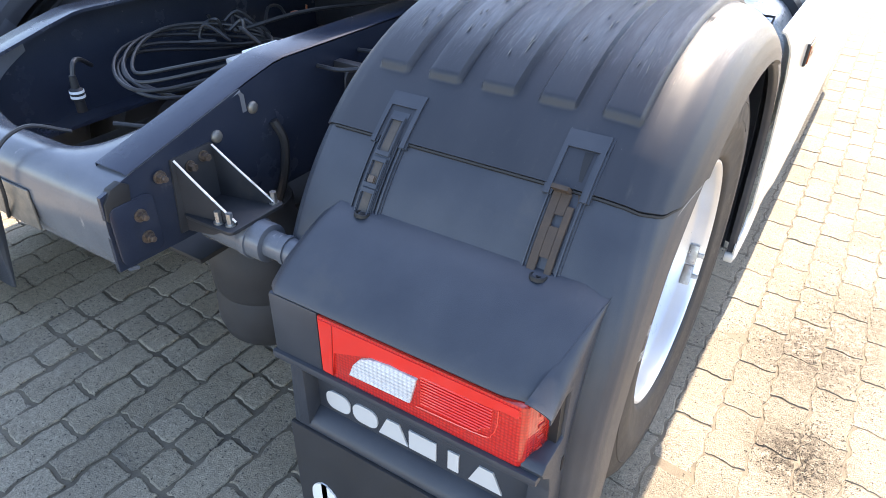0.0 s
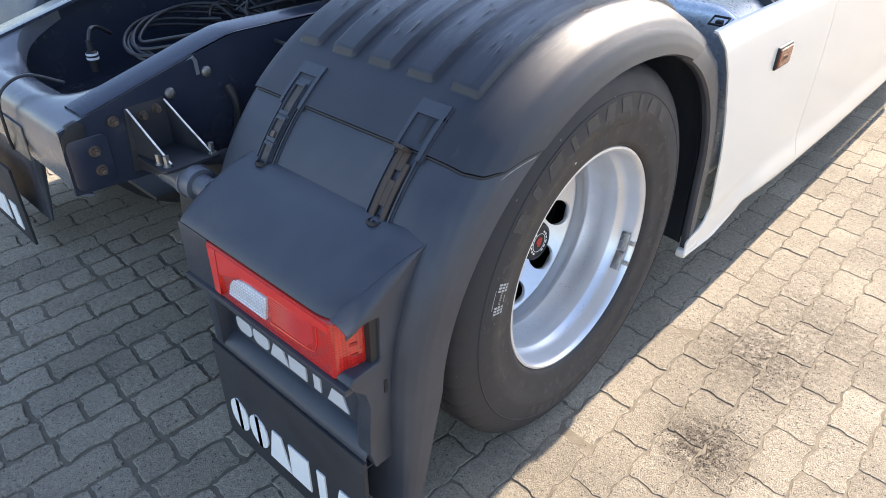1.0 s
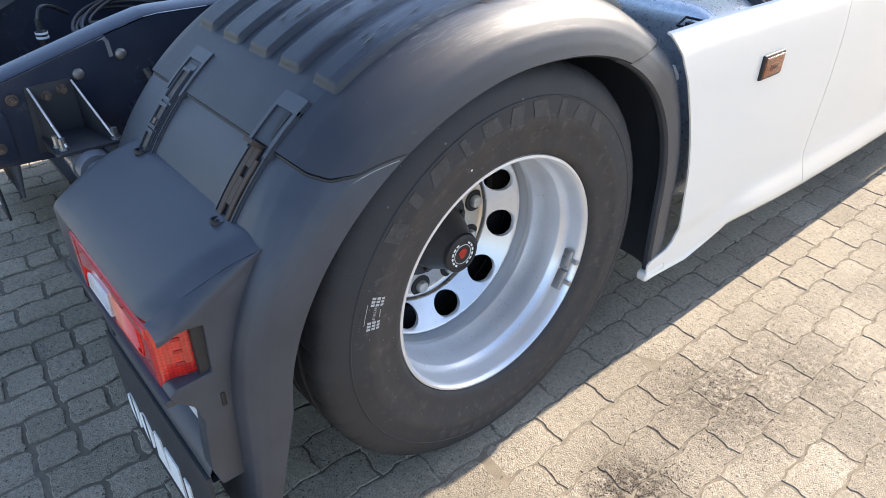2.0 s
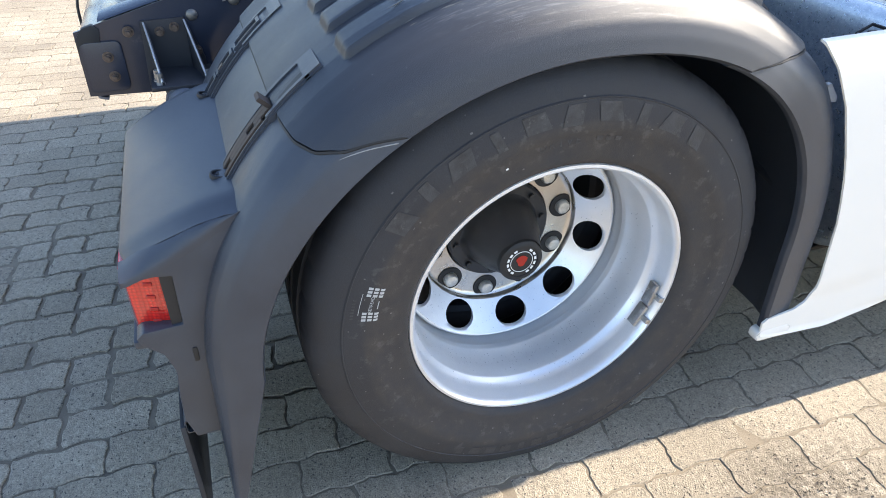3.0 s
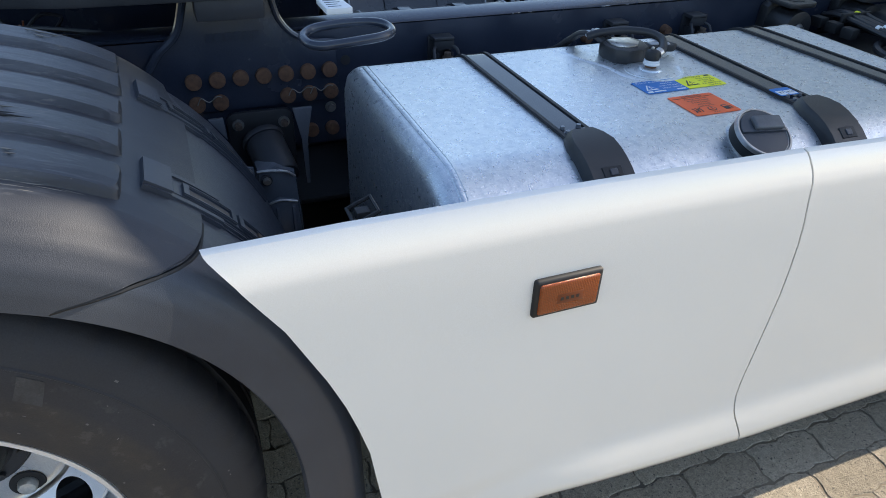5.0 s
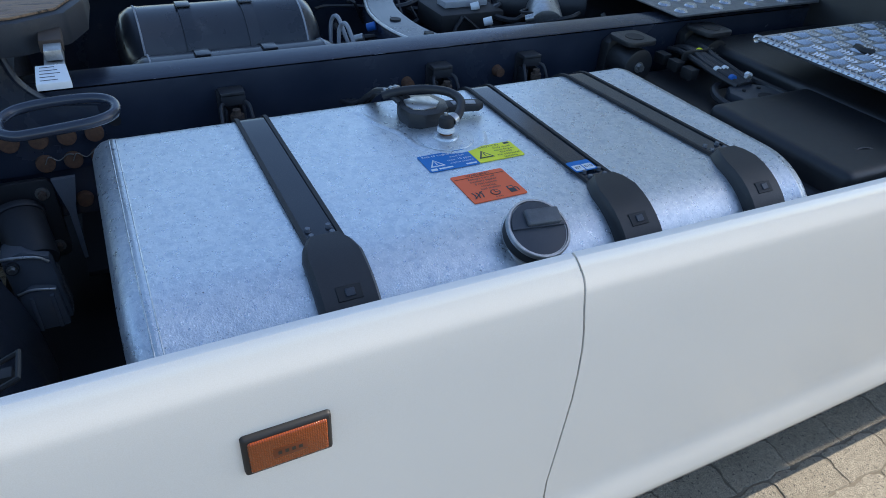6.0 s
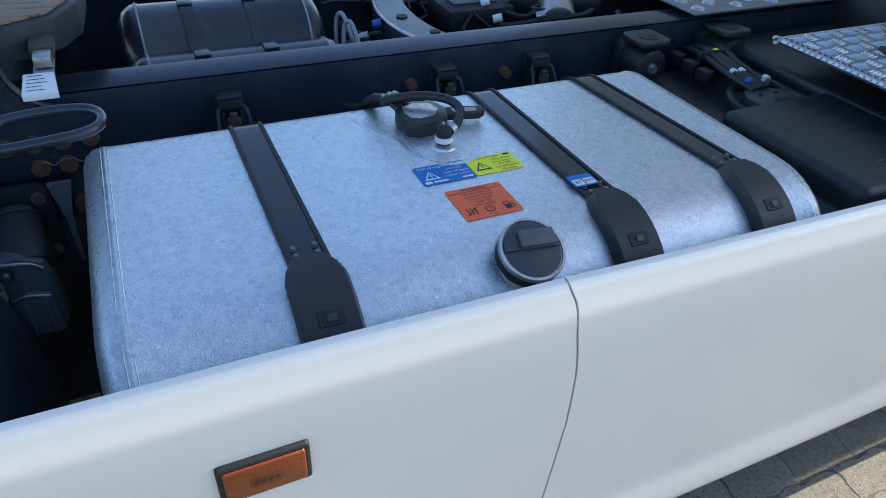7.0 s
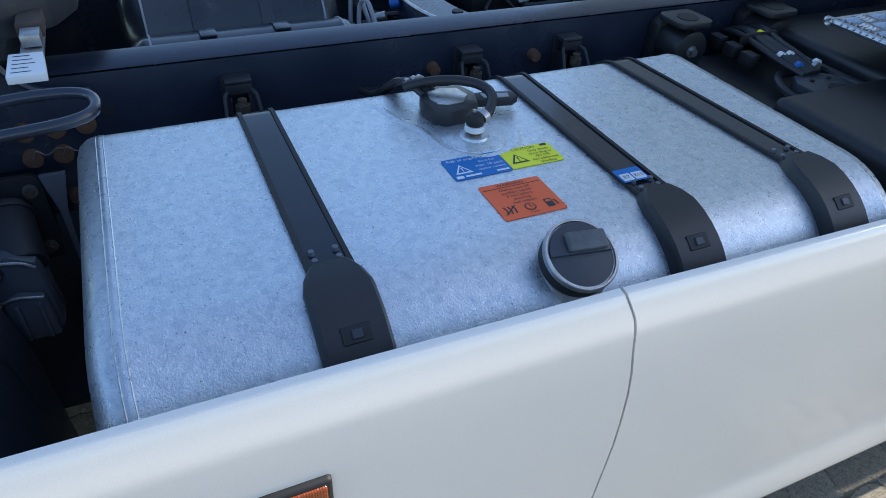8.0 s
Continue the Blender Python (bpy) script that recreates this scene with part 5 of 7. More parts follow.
part("plug_clip", box(B(), SX - 0.006, SX - 0.001, SY - 0.004, SY + 0.002, SZ + 0.044, SZ + 0.051, 0.001), STEEL, tank)
hose = [(SX - 0.002, SY + 0.012, SZ + 0.034), (SX - 0.010, SY + 0.030, SZ + 0.040), (SX - 0.045, SY + 0.052, SZ + 0.050), (SX - 0.085, SY + 0.045, SZ + 0.054), (SX - 0.120, SY + 0.008, SZ + 0.052), (SX - 0.138, SY - 0.040, SZ + 0.046), (SX - 0.150, SY - 0.070, SZ + 0.036)]
part("sender_hose", tube(B(), hose, 0.0088, 10), CABLE, tank, "black breather hose")
part("hose_clip", cyl(B(), hose[0], (SX - 0.006, SY + 0.022, SZ + 0.037), 0.0108, 14), STEEL, tank, "steel hose clip")
unit_out = [(0.672, 1.372), (0.705, 1.364), (0.742, 1.370), (0.760, 1.395), (0.760, 1.430), (0.742, 1.456), (0.700, 1.468), (0.665, 1.455), (0.655, 1.410)]
part("sender_unit", slab(B(), unit_out, 0.944, 0.977, "xy", 0.007), TARBLACK, tank, "black plastic sender unit")
part("sender_lid", slab(B(), [(0.682, 1.383), (0.708, 1.377), (0.730, 1.383), (0.740, 1.402), (0.736, 1.430), (0.712, 1.448), (0.682, 1.440), (0.674, 1.410)], 0.976, 0.9795, "xy", 0.001), STEEL, tank, "bright sender lid")
part("sender_lever", slab(B(), [(0.690, 1.455), (0.722, 1.455), (0.738, 1.528), (0.726, 1.545), (0.706, 1.540), (0.694, 1.500)], 0.956, 0.970, "xy", 0.003), BLACK, tank, "black plug lever of the sender")
part("lever_face", slab(B(), [(0.703, 1.478), (0.719, 1.478), (0.729, 1.524), (0.715, 1.528)], 0.9698, 0.9722, "xy", 0.0008), GREYLID, tank)
for k, dy in enumerate((0.0, 0.014, 0.027)):
    part("sender_cable", tube(B(), [(0.680, 1.378 + dy, 0.972), (0.652, 1.362 + dy, 0.984), (0.622, 1.352 + dy * 0.8, 0.980), (0.585, 1.345 + dy * 0.6, 0.955), (0.530, 1.335 + dy, 0.915), (0.440, 1.335 + dy, 0.885)], 0.0062 - 0.001 * k, 8), CABLE, tank)
for p in ((0.648, 1.362, 0.984), (0.644, 1.377, 0.985), (0.640, 1.389, 0.984)):
    part("cable_ferrule", cyl(B(), p, (p[0] - 0.009, p[1] - 0.003, p[2] - 0.001), 0.0080, 12), STEEL, tank)


# warning stickers on the tank
def sticker(name, x0, x1, y0, y1, material, label):
    return part(name, slab(B(), rounded(x0, x1, y0, y1, 0.004), TZ1 + 0.0006, TZ1 + 0.0014, "xy"), material, tank, label)


def say(text, x, y, size, material, parent=None):
    letters(text, size, Matrix.Translation((x, y, TZ1 + 0.0018)) @ Matrix.Rotation(radians(90), 4, 'Z'), material, parent or tank)


def on_sticker(outline, material, lo=0.0014, hi=0.0019):
    part("pictogram", slab(B(), outline, TZ1 + lo, TZ1 + hi, "xy"), material, tank)


def triangle(cx, cy, s, line, fill):
    on_sticker([(cx - s, cy), (cx + s * 0.8, cy + s * 1.05), (cx + s * 0.8, cy - s * 1.05)], line)
    on_sticker([(cx - s * 0.62, cy), (cx + s * 0.58, cy + s * 0.70), (cx + s * 0.58, cy - s * 0.70)], fill, 0.0019, 0.0023)
    on_sticker([(cx - s * 0.25, cy - s * 0.09), (cx - s * 0.25, cy + s * 0.09), (cx + s * 0.22, cy + s * 0.06), (cx + s * 0.22, cy - s * 0.06)], line, 0.0023, 0.0026)
    on_sticker([(cx + s * 0.32, cy - s * 0.07), (cx + s * 0.32, cy + s * 0.07), (cx + s * 0.46, cy + s * 0.07), (cx + s * 0.46, cy - s * 0.07)], line, 0.0023, 0.0026)


sticker("blue_sticker", 0.861, 0.923, 1.331, 1.4305, BLUE, "blue warning sticker with white text")
say("Risk of engine damage", 0.869, 1.381, 0.0098, LETTER)
triangle(0.896, 1.353, 0.014, LETTER, BLUE)
say("diesel fuel", 0.882, 1.402, 0.0075, LETTER)
say("max. 10 ppm", 0.893, 1.402, 0.0092, LETTER)
say("sulphur content", 0.904, 1.402, 0.0075, LETTER)
on_sticker(rounded(0.913, 0.920, 1.335, 1.347, 0.001), LETTER)
on_sticker(rounded(0.914, 0.918, 1.351, 1.378, 0.001), LETTER)
on_sticker(rounded(0.914, 0.918, 1.405, 1.426, 0.001), LETTER)
sticker("yellow_sticker", 0.862, 0.921, 1.4312, 1.527, YELLOW, "yellow caution sticker with black text")
say("CAUTION", 0.869, 1.476, 0.0098, INK)
triangle(0.896, 1.453, 0.015, INK, YELLOW)
for i, t_ in enumerate(("Only diesel", "according to", "EN 590", "No additional", "blending")):
    say(t_, 0.879 + 0.0092 * i, 1.499, 0.0084, INK)
on_sticker(rounded(0.864, 0.870, 1.510, 1.522, 0.001), INK)
sticker("orange_sticker", 0.951, 1.043, 1.353, 1.456, ORANGE, "orange warning sticker with black text and pictograms")
say("WARNING", 0.958, 1.404, 0.0098, INK)
on_sticker([(0.9635, 1.356), (0.9635, 1.453), (0.9641, 1.453), (0.9641, 1.356)], INK)
for i, t_ in enumerate(("Always turn off", "auxiliary heater", "3 min before", "entering", "fuel station")):
    say(t_, 0.971 + 0.0088 * i, 1.404, 0.0085, INK)
say("3 min", 1.036, 1.404, 0.0065, INK)
on_sticker([(1.022 + 0.009 * math.cos(a), 1.404 + 0.009 * math.sin(a)) for a in [math.pi * k / 10 for k in range(20)]], INK)
on_sticker([(1.022 + 0.007 * math.cos(a), 1.404 + 0.007 * math.sin(a)) for a in [math.pi * k / 10 for k in range(20)]], ORANGE, 0.0019, 0.0022)
on_sticker([(1.016, 1.4032), (1.016, 1.4048), (1.022, 1.4048), (1.0228, 1.409), (1.0236, 1.409), (1.0236, 1.4032)], INK, 0.0022, 0.0025)
on_sticker(rounded(1.012, 1.032, 1.430, 1.442, 0.001), INK)
on_sticker(rounded(1.015, 1.020, 1.432, 1.440, 0.0005), ORANGE, 0.0019, 0.0022)
on_sticker([(1.016, 1.444), (1.020, 1.448), (1.030, 1.448), (1.030, 1.446), (1.021, 1.446), (1.018, 1.444)], INK)
for k in range(3):
    on_sticker([(1.012, 1.363 + 0.007 * k), (1.012, 1.365 + 0.007 * k), (1.020, 1.367 + 0.007 * k), (1.030, 1.365 + 0.007 * k), (1.030, 1.363 + 0.007 * k), (1.020, 1.365 + 0.007 * k)], INK)
on_sticker([(1.012, 1.384), (1.012, 1.381), (1.031, 1.360), (1.031, 1.363)], INK, 0.0019, 0.0022)
bl = slab(B(), rounded(0.990, 1.026, 1.567, 1.615, 0.004), 0.9545, 0.9553, "xy")
part("strap_label", bl, BLUE, tank, "small blue and white fuel label")
part("strap_label_field", slab(B(), rounded(1.004, 1.023, 1.570, 1.589, 0.002), 0.9553, 0.9557, "xy"), PAPER, tank)
part("strap_label_field", slab(B(), rounded(1.004, 1.023, 1.592, 1.612, 0.002), 0.9553, 0.9557, "xy"), PAPER, tank)
letters("B7", 0.012, Matrix.Translation((1.0135, 1.5795, 0.9560)) @ Matrix.Rotation(radians(90), 4, 'Z'), INK, tank)
letters("B10", 0.011, Matrix.Translation((1.0135, 1.602, 0.9560)) @ Matrix.Rotation(radians(90), 4, 'Z'), INK, tank)

# ---- between and beside the rails ----
axle = B()
cyl(axle, (-0.95, 0, WZ), (0.95, 0, WZ), 0.085, 24)
bmesh.ops.create_uvsphere(axle, u_segments=24, v_segments=14, radius=0.22, matrix=Matrix.Translation((0, 0, WZ)))
cyl(axle, (0, 0.1, WZ), (0, 0.45, WZ + 0.03), 0.10, 20, 0.05)
part("rear_axle", axle, DARKSTEEL, truck, "dark rear axle with differential")
part("propeller_shaft", cyl(B(), (0, 0.44, WZ + 0.03), (0, 2.6, WZ + 0.12), 0.055, 20), DARKSTEEL, truck)
for sx in (-1, 1):
    bm = B()
    for k in range(3):
        cyl(bm, (sx * 0.50, 0.36, 0.48 + 0.07 * k), (sx * 0.50, 0.36, 0.545 + 0.07 * k), 0.105, 24, bevel=0.02)
    cyl(bm, (sx * 0.50, 0.36, 0.42), (sx * 0.50, 0.36, 0.49), 0.08, 24)
    part("air_spring", bm, RUBBER, truck, "black rubber air spring")
    part("spring_beam", box(B(), sx * 0.50 - 0.04, sx * 0.50 + 0.04, -0.40, 0.55, 0.36, 0.42, 0.01), DARKSTEEL, truck)
part("gearbox", box(B(), -0.25, 0.25, 2.05, 3.2, 0.40, 0.86, 0.05, 3), DARKSTEEL, truck)
for y in (0.62,):
    part("cross_member", box(B(), -0.382, 0.382, y - 0.05, y + 0.05, 0.72, 0.90, 0.012), DARKSTEEL, truck)
# flat black sheets that close off the view down between the rails
part("under_sheet", box(B(), -0.375, 0.375, -0.66, 0.55, 0.600, 0.612, 0.004), BLACK, truck)
part("under_sheet", box(B(), -0.37, 0.37, 0.72, 2.0, 0.50, 0.515, 0.004), BLACK, truck)
# black sheet added in place of the deep shade below the gap
part("gap_shade_sheet", slab(B(), [(-0.38, 0.50), (0.585, 0.50), (0.585, 0.70), (1.10, 0.70), (1.10, 0.98), (-0.38, 0.98)], 0.340, 0.352, "xy", 0.003), BLACK, truck, "black sheet added for the deep shade under the frame")
# coiled air and electric lines
for i, (r, dz, ph) in enumerate(((0.215, 0.0, 0.0), (0.200, 0.012, 0.4), (0.225, 0.020, 0.9), (0.208, 0.03, 1.5), (0.19, 0.04, 2.0))):
    pts = []
    for k in range(25):
        a = 2 * math.pi * k / 24
        pts.append((-0.06 + r * 0.85 * math.cos(a) + 0.02 * math.sin(3 * a + ph), -0.20 + r * 1.1 * math.sin(a) + 0.015 * math.cos(2 * a + ph), 0.835 + dz + 0.02 * math.sin(2 * a + ph)))
    part("cable_coil", tube(B(), pts, 0.0050, 8, n=2), CABLE, truck, "coiled black cable between the rails")
rng = random.Random(4)
for i in range(7):
    pts = [(-0.20 + rng.uniform(-0.05, 0.08), -0.02 + rng.uniform(-0.05, 0.08), 0.87 + rng.uniform(-0.01, 0.03))]
    for k in range(5):
        pts.append((pts[-1][0] + rng.uniform(-0.06, 0.07), pts[-1][1] + rng.uniform(-0.05, 0.06), 0.87 + rng.uniform(-0.02, 0.035)))
    part("cable", tube(B(), pts, 0.005, 6, n=4), CABLE, truck)
part("cable", tube(B(), [(-0.10, -0.05, 0.88), (0.0, 0.15, 0.91), (0.14, 0.45, 0.90), (0.25, 0.8, 0.87)], 0.006, 8), CABLE, truck)
part("cable", tube(B(), [(-0.14, -0.40, 0.83), (0.05, -0.38, 0.81), (0.20, -0.28, 0.83), (0.30, -0.10, 0.86)], 0.006, 8), CABLE, truck)
part("cable", tube(B(), [(0.02, -0.56, 0.80), (0.10, -0.50, 0.79), (0.18, -0.42, 0.80), (0.28, -0.40, 0.78)], 0.006, 8), CABLE, truck)
unit = part("control_unit", box(B(), 0.165, 0.225, -0.335, -0.165, 0.885, 0.918, 0.005), GREYLID, truck, "grey control box beside the rail")
part("control_unit_lid", box(B(), 0.172, 0.215, -0.290, -0.175, 0.918, 0.926, 0.003), PAPER, unit)
part("control_unit_base", box(B(), 0.155, 0.235, -0.370, -0.160, 0.85, 0.886, 0.004), BLACK, unit)
# air coupling standing behind the cross-member
ac = part("air_coupling", turned([(0.0, 0.012), (0.03, 0.012), (0.032, 0.016), (0.055, 0.016), (0.06, 0.010), (0.09, 0.008)], pose(-0.170, -0.520, 0.775)), BLACK, truck, "black air coupling with white rings")
for dz in (0.036, 0.048):
    part("coupling_ring", cyl(B(), (-0.170, -0.520, 0.775 + dz), (-0.170, -0.520, 0.781 + dz), 0.0172, 20), PAPER, ac)
part("coupling_hose", tube(B(), [(-0.170, -0.520, 0.860), (-0.178, -0.505, 0.890), (-0.21, -0.47, 0.885), (-0.25, -0.42, 0.85)], 0.006, 8), CABLE, ac)
part("corrugated_hose", tube(B(), [(0.40, -0.43, 0.85), (0.415, -0.42, 0.80), (0.41, -0.43, 0.72), (0.40, -0.45, 0.66)], 0.010, 8), CABLE, truck)
part("guard_stay", tube(B(), [(0.40, -0.18, 0.88), (0.50, -0.17, 0.90), (0.60, -0.18, 0.95)], 0.012, 8), DARKSTEEL, truck)

# ---- fifth wheel coupling ----
ped = slab(B(), [(0.405, 0.800), (0.405, 0.905), (0.440, 0.945), (0.485, 0.985), (0.510, 1.060), (0.690, 1.060), (0.705, 0.995), (0.750, 0.950), (0.830, 0.935), (0.835, 0.800)], 0.391, 0.401, "yz", 0.002)
coupling = part("coupling_pedestal", ped, RAILPAINT, truck, "dark steel fifth wheel pedestal bolted to the rail")
part("pedestal_rib", tube(B(), [(0.404, 0.415, 0.905), (0.404, 0.445, 0.945), (0.404, 0.487, 0.985), (0.404, 0.512, 1.055)], 0.009, 8), RAILPAINT, coupling)
part("pedestal_rib", tube(B(), [(0.404, 0.690, 1.055), (0.404, 0.708, 0.995), (0.404, 0.752, 0.953), (0.404, 0.835, 0.938)], 0.007, 8), RAILPAINT, coupling)
part("pedestal_arm", box(B(), 0.40, 0.47, 0.53, 0.67, 1.02, 1.075, 0.008), DARKSTEEL, coupling)
for k in range(6):
    part("cast_block", box(B(), 0.4005, 0.4035, 0.545 + 0.020 * k, 0.560 + 0.020 * k, 0.960, 0.978), RAILPAINT, coupling)
plate_out = [(0.10, -0.05), (0.30, -0.10), (0.42, 0.10), (0.470, 0.30), (0.478, 0.62), (0.465, 0.74), (0.42, 0.815), (0.34, 0.850), (0.20, 0.86), (-0.20, 0.86), (-0.34, 0.850), (-0.42, 0.815), (-0.465, 0.74), (-0.478, 0.62), (-0.470, 0.30), (-0.42, 0.10), (-0.30, -0.10), (-0.10, -0.05), (-0.06, 0.30), (0.06, 0.30)]
fifth = part("coupling_plate", slab(B(), plate_out, 1.062, 1.124, "xy", 0.010), DARKSTEEL, truck, "dark fifth wheel coupling plate with worn greasy top")
part("grease_layer", slab(B(), [(x * 0.97, 0.38 + (y - 0.38) * 0.97) for x, y in plate_out], 1.1245, 1.129, "xy", 0.001), GREASE, fifth, "brown grease on the coupling plate")
part("plate_label", box(B(), 0.4785, 0.4800, 0.483, 0.575, 1.083, 1.113), PAPER, fifth, "white printed type label")
for k in range(3):
    part("label_line", box(B(), 0.4800, 0.4806, 0.492, 0.535 - 0.006 * k, 1.106 - 0.008 * k, 1.108 - 0.008 * k), INK, fifth)
part("label_line", box(B(), 0.4800, 0.4806, 0.545, 0.570, 1.088, 1.096), INK, fifth)
part("release_bar", box(B(), 0.42, 0.60, 0.768, 0.800, 1.066, 1.076, 0.002), STEEL, fifth, "steel coupling release bar")
part("bar_bracket", box(B(), 0.40, 0.50, 0.765, 0.803, 1.076, 1.100, 0.004), RUSTPLATE, fifth)
part("bar_label", slab(B(), [(0.580, 0.756), (0.580, 0.802), (0.666, 0.808), (0.666, 0.757)], 1.072, 1.084, "xy", 0.002), PAPER, fifth, "scratched white label on the release bar")
for k in range(5):
    part("label_line", slab(B(), [(0.592 + 0.015 * k, 0.763), (0.592 + 0.015 * k, 0.785 + 0.004 * (k % 3)), (0.5935 + 0.015 * k, 0.785 + 0.004 * (k % 3)), (0.5935 + 0.015 * k, 0.763)], 1.084, 1.0846, "xy"), INK, fifth)

part("bar_tag", slab(B(), [(0.505, 0.772), (0.505, 0.800), (0.545, 0.800), (0.545, 0.772)], 1.078, 1.096, "xy", 0.002), STEEL, fifth)
pts = [(0.756, 0.752, 1.062), (0.757, 0.805, 1.066), (0.752, 0.842, 1.068), (0.735, 0.866, 1.069), (0.706, 0.872, 1.070), (0.682, 0.862, 1.072), (0.670, 0.836, 1.073), (0.668, 0.790, 1.073), (0.670, 0.745, 1.070), (0.680, 0.722, 1.067), (0.704, 0.708, 1.064), (0.738, 0.712, 1.062), (0.754, 0.730, 1.061), (0.756, 0.752, 1.062)]
pts = [(x + 0.018, y - 0.010, z - 0.012) for x, y, z in pts]
part("release_handle", tube(B(), pts, 0.0085, 10, n=5), RAILPAINT, fifth, "dark looped release handle")

# ---- air tanks ----
TANKPAINT = surface("glossy_black_tank_paint", (0.016, 0.019, 0.026), (0.026, 0.030, 0.038), 7, (0.24, 0.36), 0, 400, 0.08, (0.10, 0.10, 0.10), 11, (0.64, 0.9), coat=0.3)


def air_tank(x, z, r, y0, y1):
    prof = [(y0, r * 0.25), (y0 + 0.006, r * 0.62), (y0 + 0.022, r * 0.88), (y0 + 0.045, r * 0.99), (y0 + 0.052, r), (y0 + 0.056, r * 1.012), (y0 + 0.062, r * 1.012), (y0 + 0.066, r)]
    prof += [(y0 + y1 - y, q) for y, q in prof[::-1]]
    bm = B()
    rows = [[(x + q * math.cos(2 * math.pi * k / 40), y, z + q * math.sin(2 * math.pi * k / 40)) for k in range(40)] for y, q in prof]
    sheet(bm, rows, 0, True)
    tk = part("air_tank", bm, TANKPAINT, truck, "black painted cylindrical air tank with bands")
    for f in (0.30, 0.60):
        y = y0 + (y1 - y0) * f
        rows = [[(x + q * math.cos(2 * math.pi * k / 40), yy, z + q * math.sin(2 * math.pi * k / 40)) for k in range(40)] for yy, q in ((y, r), (y, r + 0.004), (y + 0.030, r + 0.004), (y + 0.030, r))]
        part("tank_band", sheet(B(), rows, 0, True), TANKPAINT, tk)
        part("band_clip", box(B(), x - 0.014, x + 0.030, y - 0.002, y + 0.034, z + r + 0.001, z + r + 0.007, 0.003), TANKPAINT, tk)
    for yw in (y0 + 0.054, y1 - 0.060):
        rows = [[(x + q * math.cos(2 * math.pi * k / 40), yy, z + q * math.sin(2 * math.pi * k / 40)) for k in range(40)] for yy, q in ((yw, r), (yw + 0.001, r + 0.0035), (yw + 0.005, r + 0.0035), (yw + 0.006, r))]
        part("weld_seam", sheet(B(), rows, 0, True), GREYLID, tk)
    return tk


air_tank(-0.06, 0.860, 0.128, 0.90, 1.43)
air_tank(0.165, 0.822, 0.112, 0.90, 1.44)

# ---- cross-member, pipes and clutter ahead of the air tanks ----
xb = B()
arc = [(0.30, 1.690), (0.24, 1.665), (0.16, 1.640), (0.06, 1.630), (-0.06, 1.640), (-0.20, 1.68), (-0.38, 1.74)]
rows = []
for x, y in smooth_path([(x, y, 0) for x, y in arc], 6) and [(p.x, p.y) for p in smooth_path([(x, y, 0) for x, y in arc], 6)]:
    rows.append([(x, y - 0.045, 0.84), (x, y - 0.045, 0.925), (x, y - 0.038, 0.934), (x, y + 0.045, 0.936), (x, y + 0.052, 0.928), (x, y + 0.052, 0.90)])
part("arched_cross_member", sheet(xb, rows, 0.006), RAILPAINT, truck, "dark arched cross-member with lightening holes")
for x, y, r in ((0.255, 1.700, 0.030), (0.19, 1.675, 0.014), (0.05, 1.635, 0.016)):
    part("lightening_hole", cyl(B(), (x, y, 0.9325), (x, y, 0.9385), r, 24), BLACK, truck)
part("bright_edge", tube(B(), [(x, y - 0.045, 0.932) for x, y in arc[1:6]], 0.005, 6), STEEL, truck, "bright worn edge of the cross-member")
rng = random.Random(11)
for i in range(26):
    x0, y0 = rng.uniform(-0.32, 0.22), rng.uniform(1.45, 2.25)
    pts = [(x0, y0, rng.uniform(0.84, 0.93))]
    for k in range(4):
        pts.append((min(0.28, max(-0.35, pts[-1][0] + rng.uniform(-0.12, 0.12))), min(2.3, pts[-1][1] + rng.uniform(-0.10, 0.14)), rng.uniform(0.82, 0.94)))
    part("wiring", tube(B(), pts, rng.uniform(0.004, 0.009), 6, n=4), CABLE, truck)
for i, (x, y, z, mt) in enumerate(((0.08, 1.50, 0.90, STEEL), (0.16, 1.53, 0.88, PAPER), (0.02, 1.56, 0.91, BLUECAP), (-0.02, 1.92, 0.93, PAPER), (-0.08, 1.98, 0.93, STEEL), (0.10, 1.90, 0.92, PAPER), (0.14, 2.02, 0.93, STEEL), (-0.12, 1.86, 0.94, REDDARK))):
    part("pipe_fitting", cyl(B(), (x, y, z), (x + 0.012, y + 0.022, z + 0.008), 0.012, 14, bevel=0.002), mt, truck)
for i in range(3):
    part("connector", box(B(), 0.04 + 0.07 * i, 0.085 + 0.07 * i, 1.47 + 0.02 * i, 1.535 + 0.02 * i, 0.835, 0.885, 0.006), BLACK, truck)
for i in range(2):
    part("brake_hose", tube(B(), [(0.02 + 0.07 * i, 1.45, 0.86), (0.0 + 0.07 * i, 1.46, 0.93), (0.03 + 0.07 * i, 1.47, 0.95), (0.07 + 0.07 * i, 1.48, 0.90), (0.08 + 0.07 * i, 1.50, 0.85)], 0.006, 8), GREYLID, truck)
part("valve_block", box(B(), -0.16, 0.02, 1.80, 2.02, 0.86, 0.925, 0.01), BLACK, truck)
part("terminal_block", box(B(), -0.10, -0.04, 1.84, 1.99, 0.925, 0.945, 0.004), GREYLID, truck)
sil = B()
cyl(sil, (0.14, 2.10, 0.90), (0.02, 2.16, 0.92), 0.055, 28, bevel=0.012)
part("silencer", sil, STEEL, truck, "bare metal rounded cylinder")
part("black_cylinder", cyl(B(), (-0.10, 2.05, 0.92), (0.02, 2.32, 0.92), 0.065, 24, bevel=0.012), DARKSTEEL, truck)
part("clamp_ring", cyl(B(), (-0.045, 2.17, 0.92), (-0.040, 2.183, 0.92), 0.0675, 24), STEEL, truck)
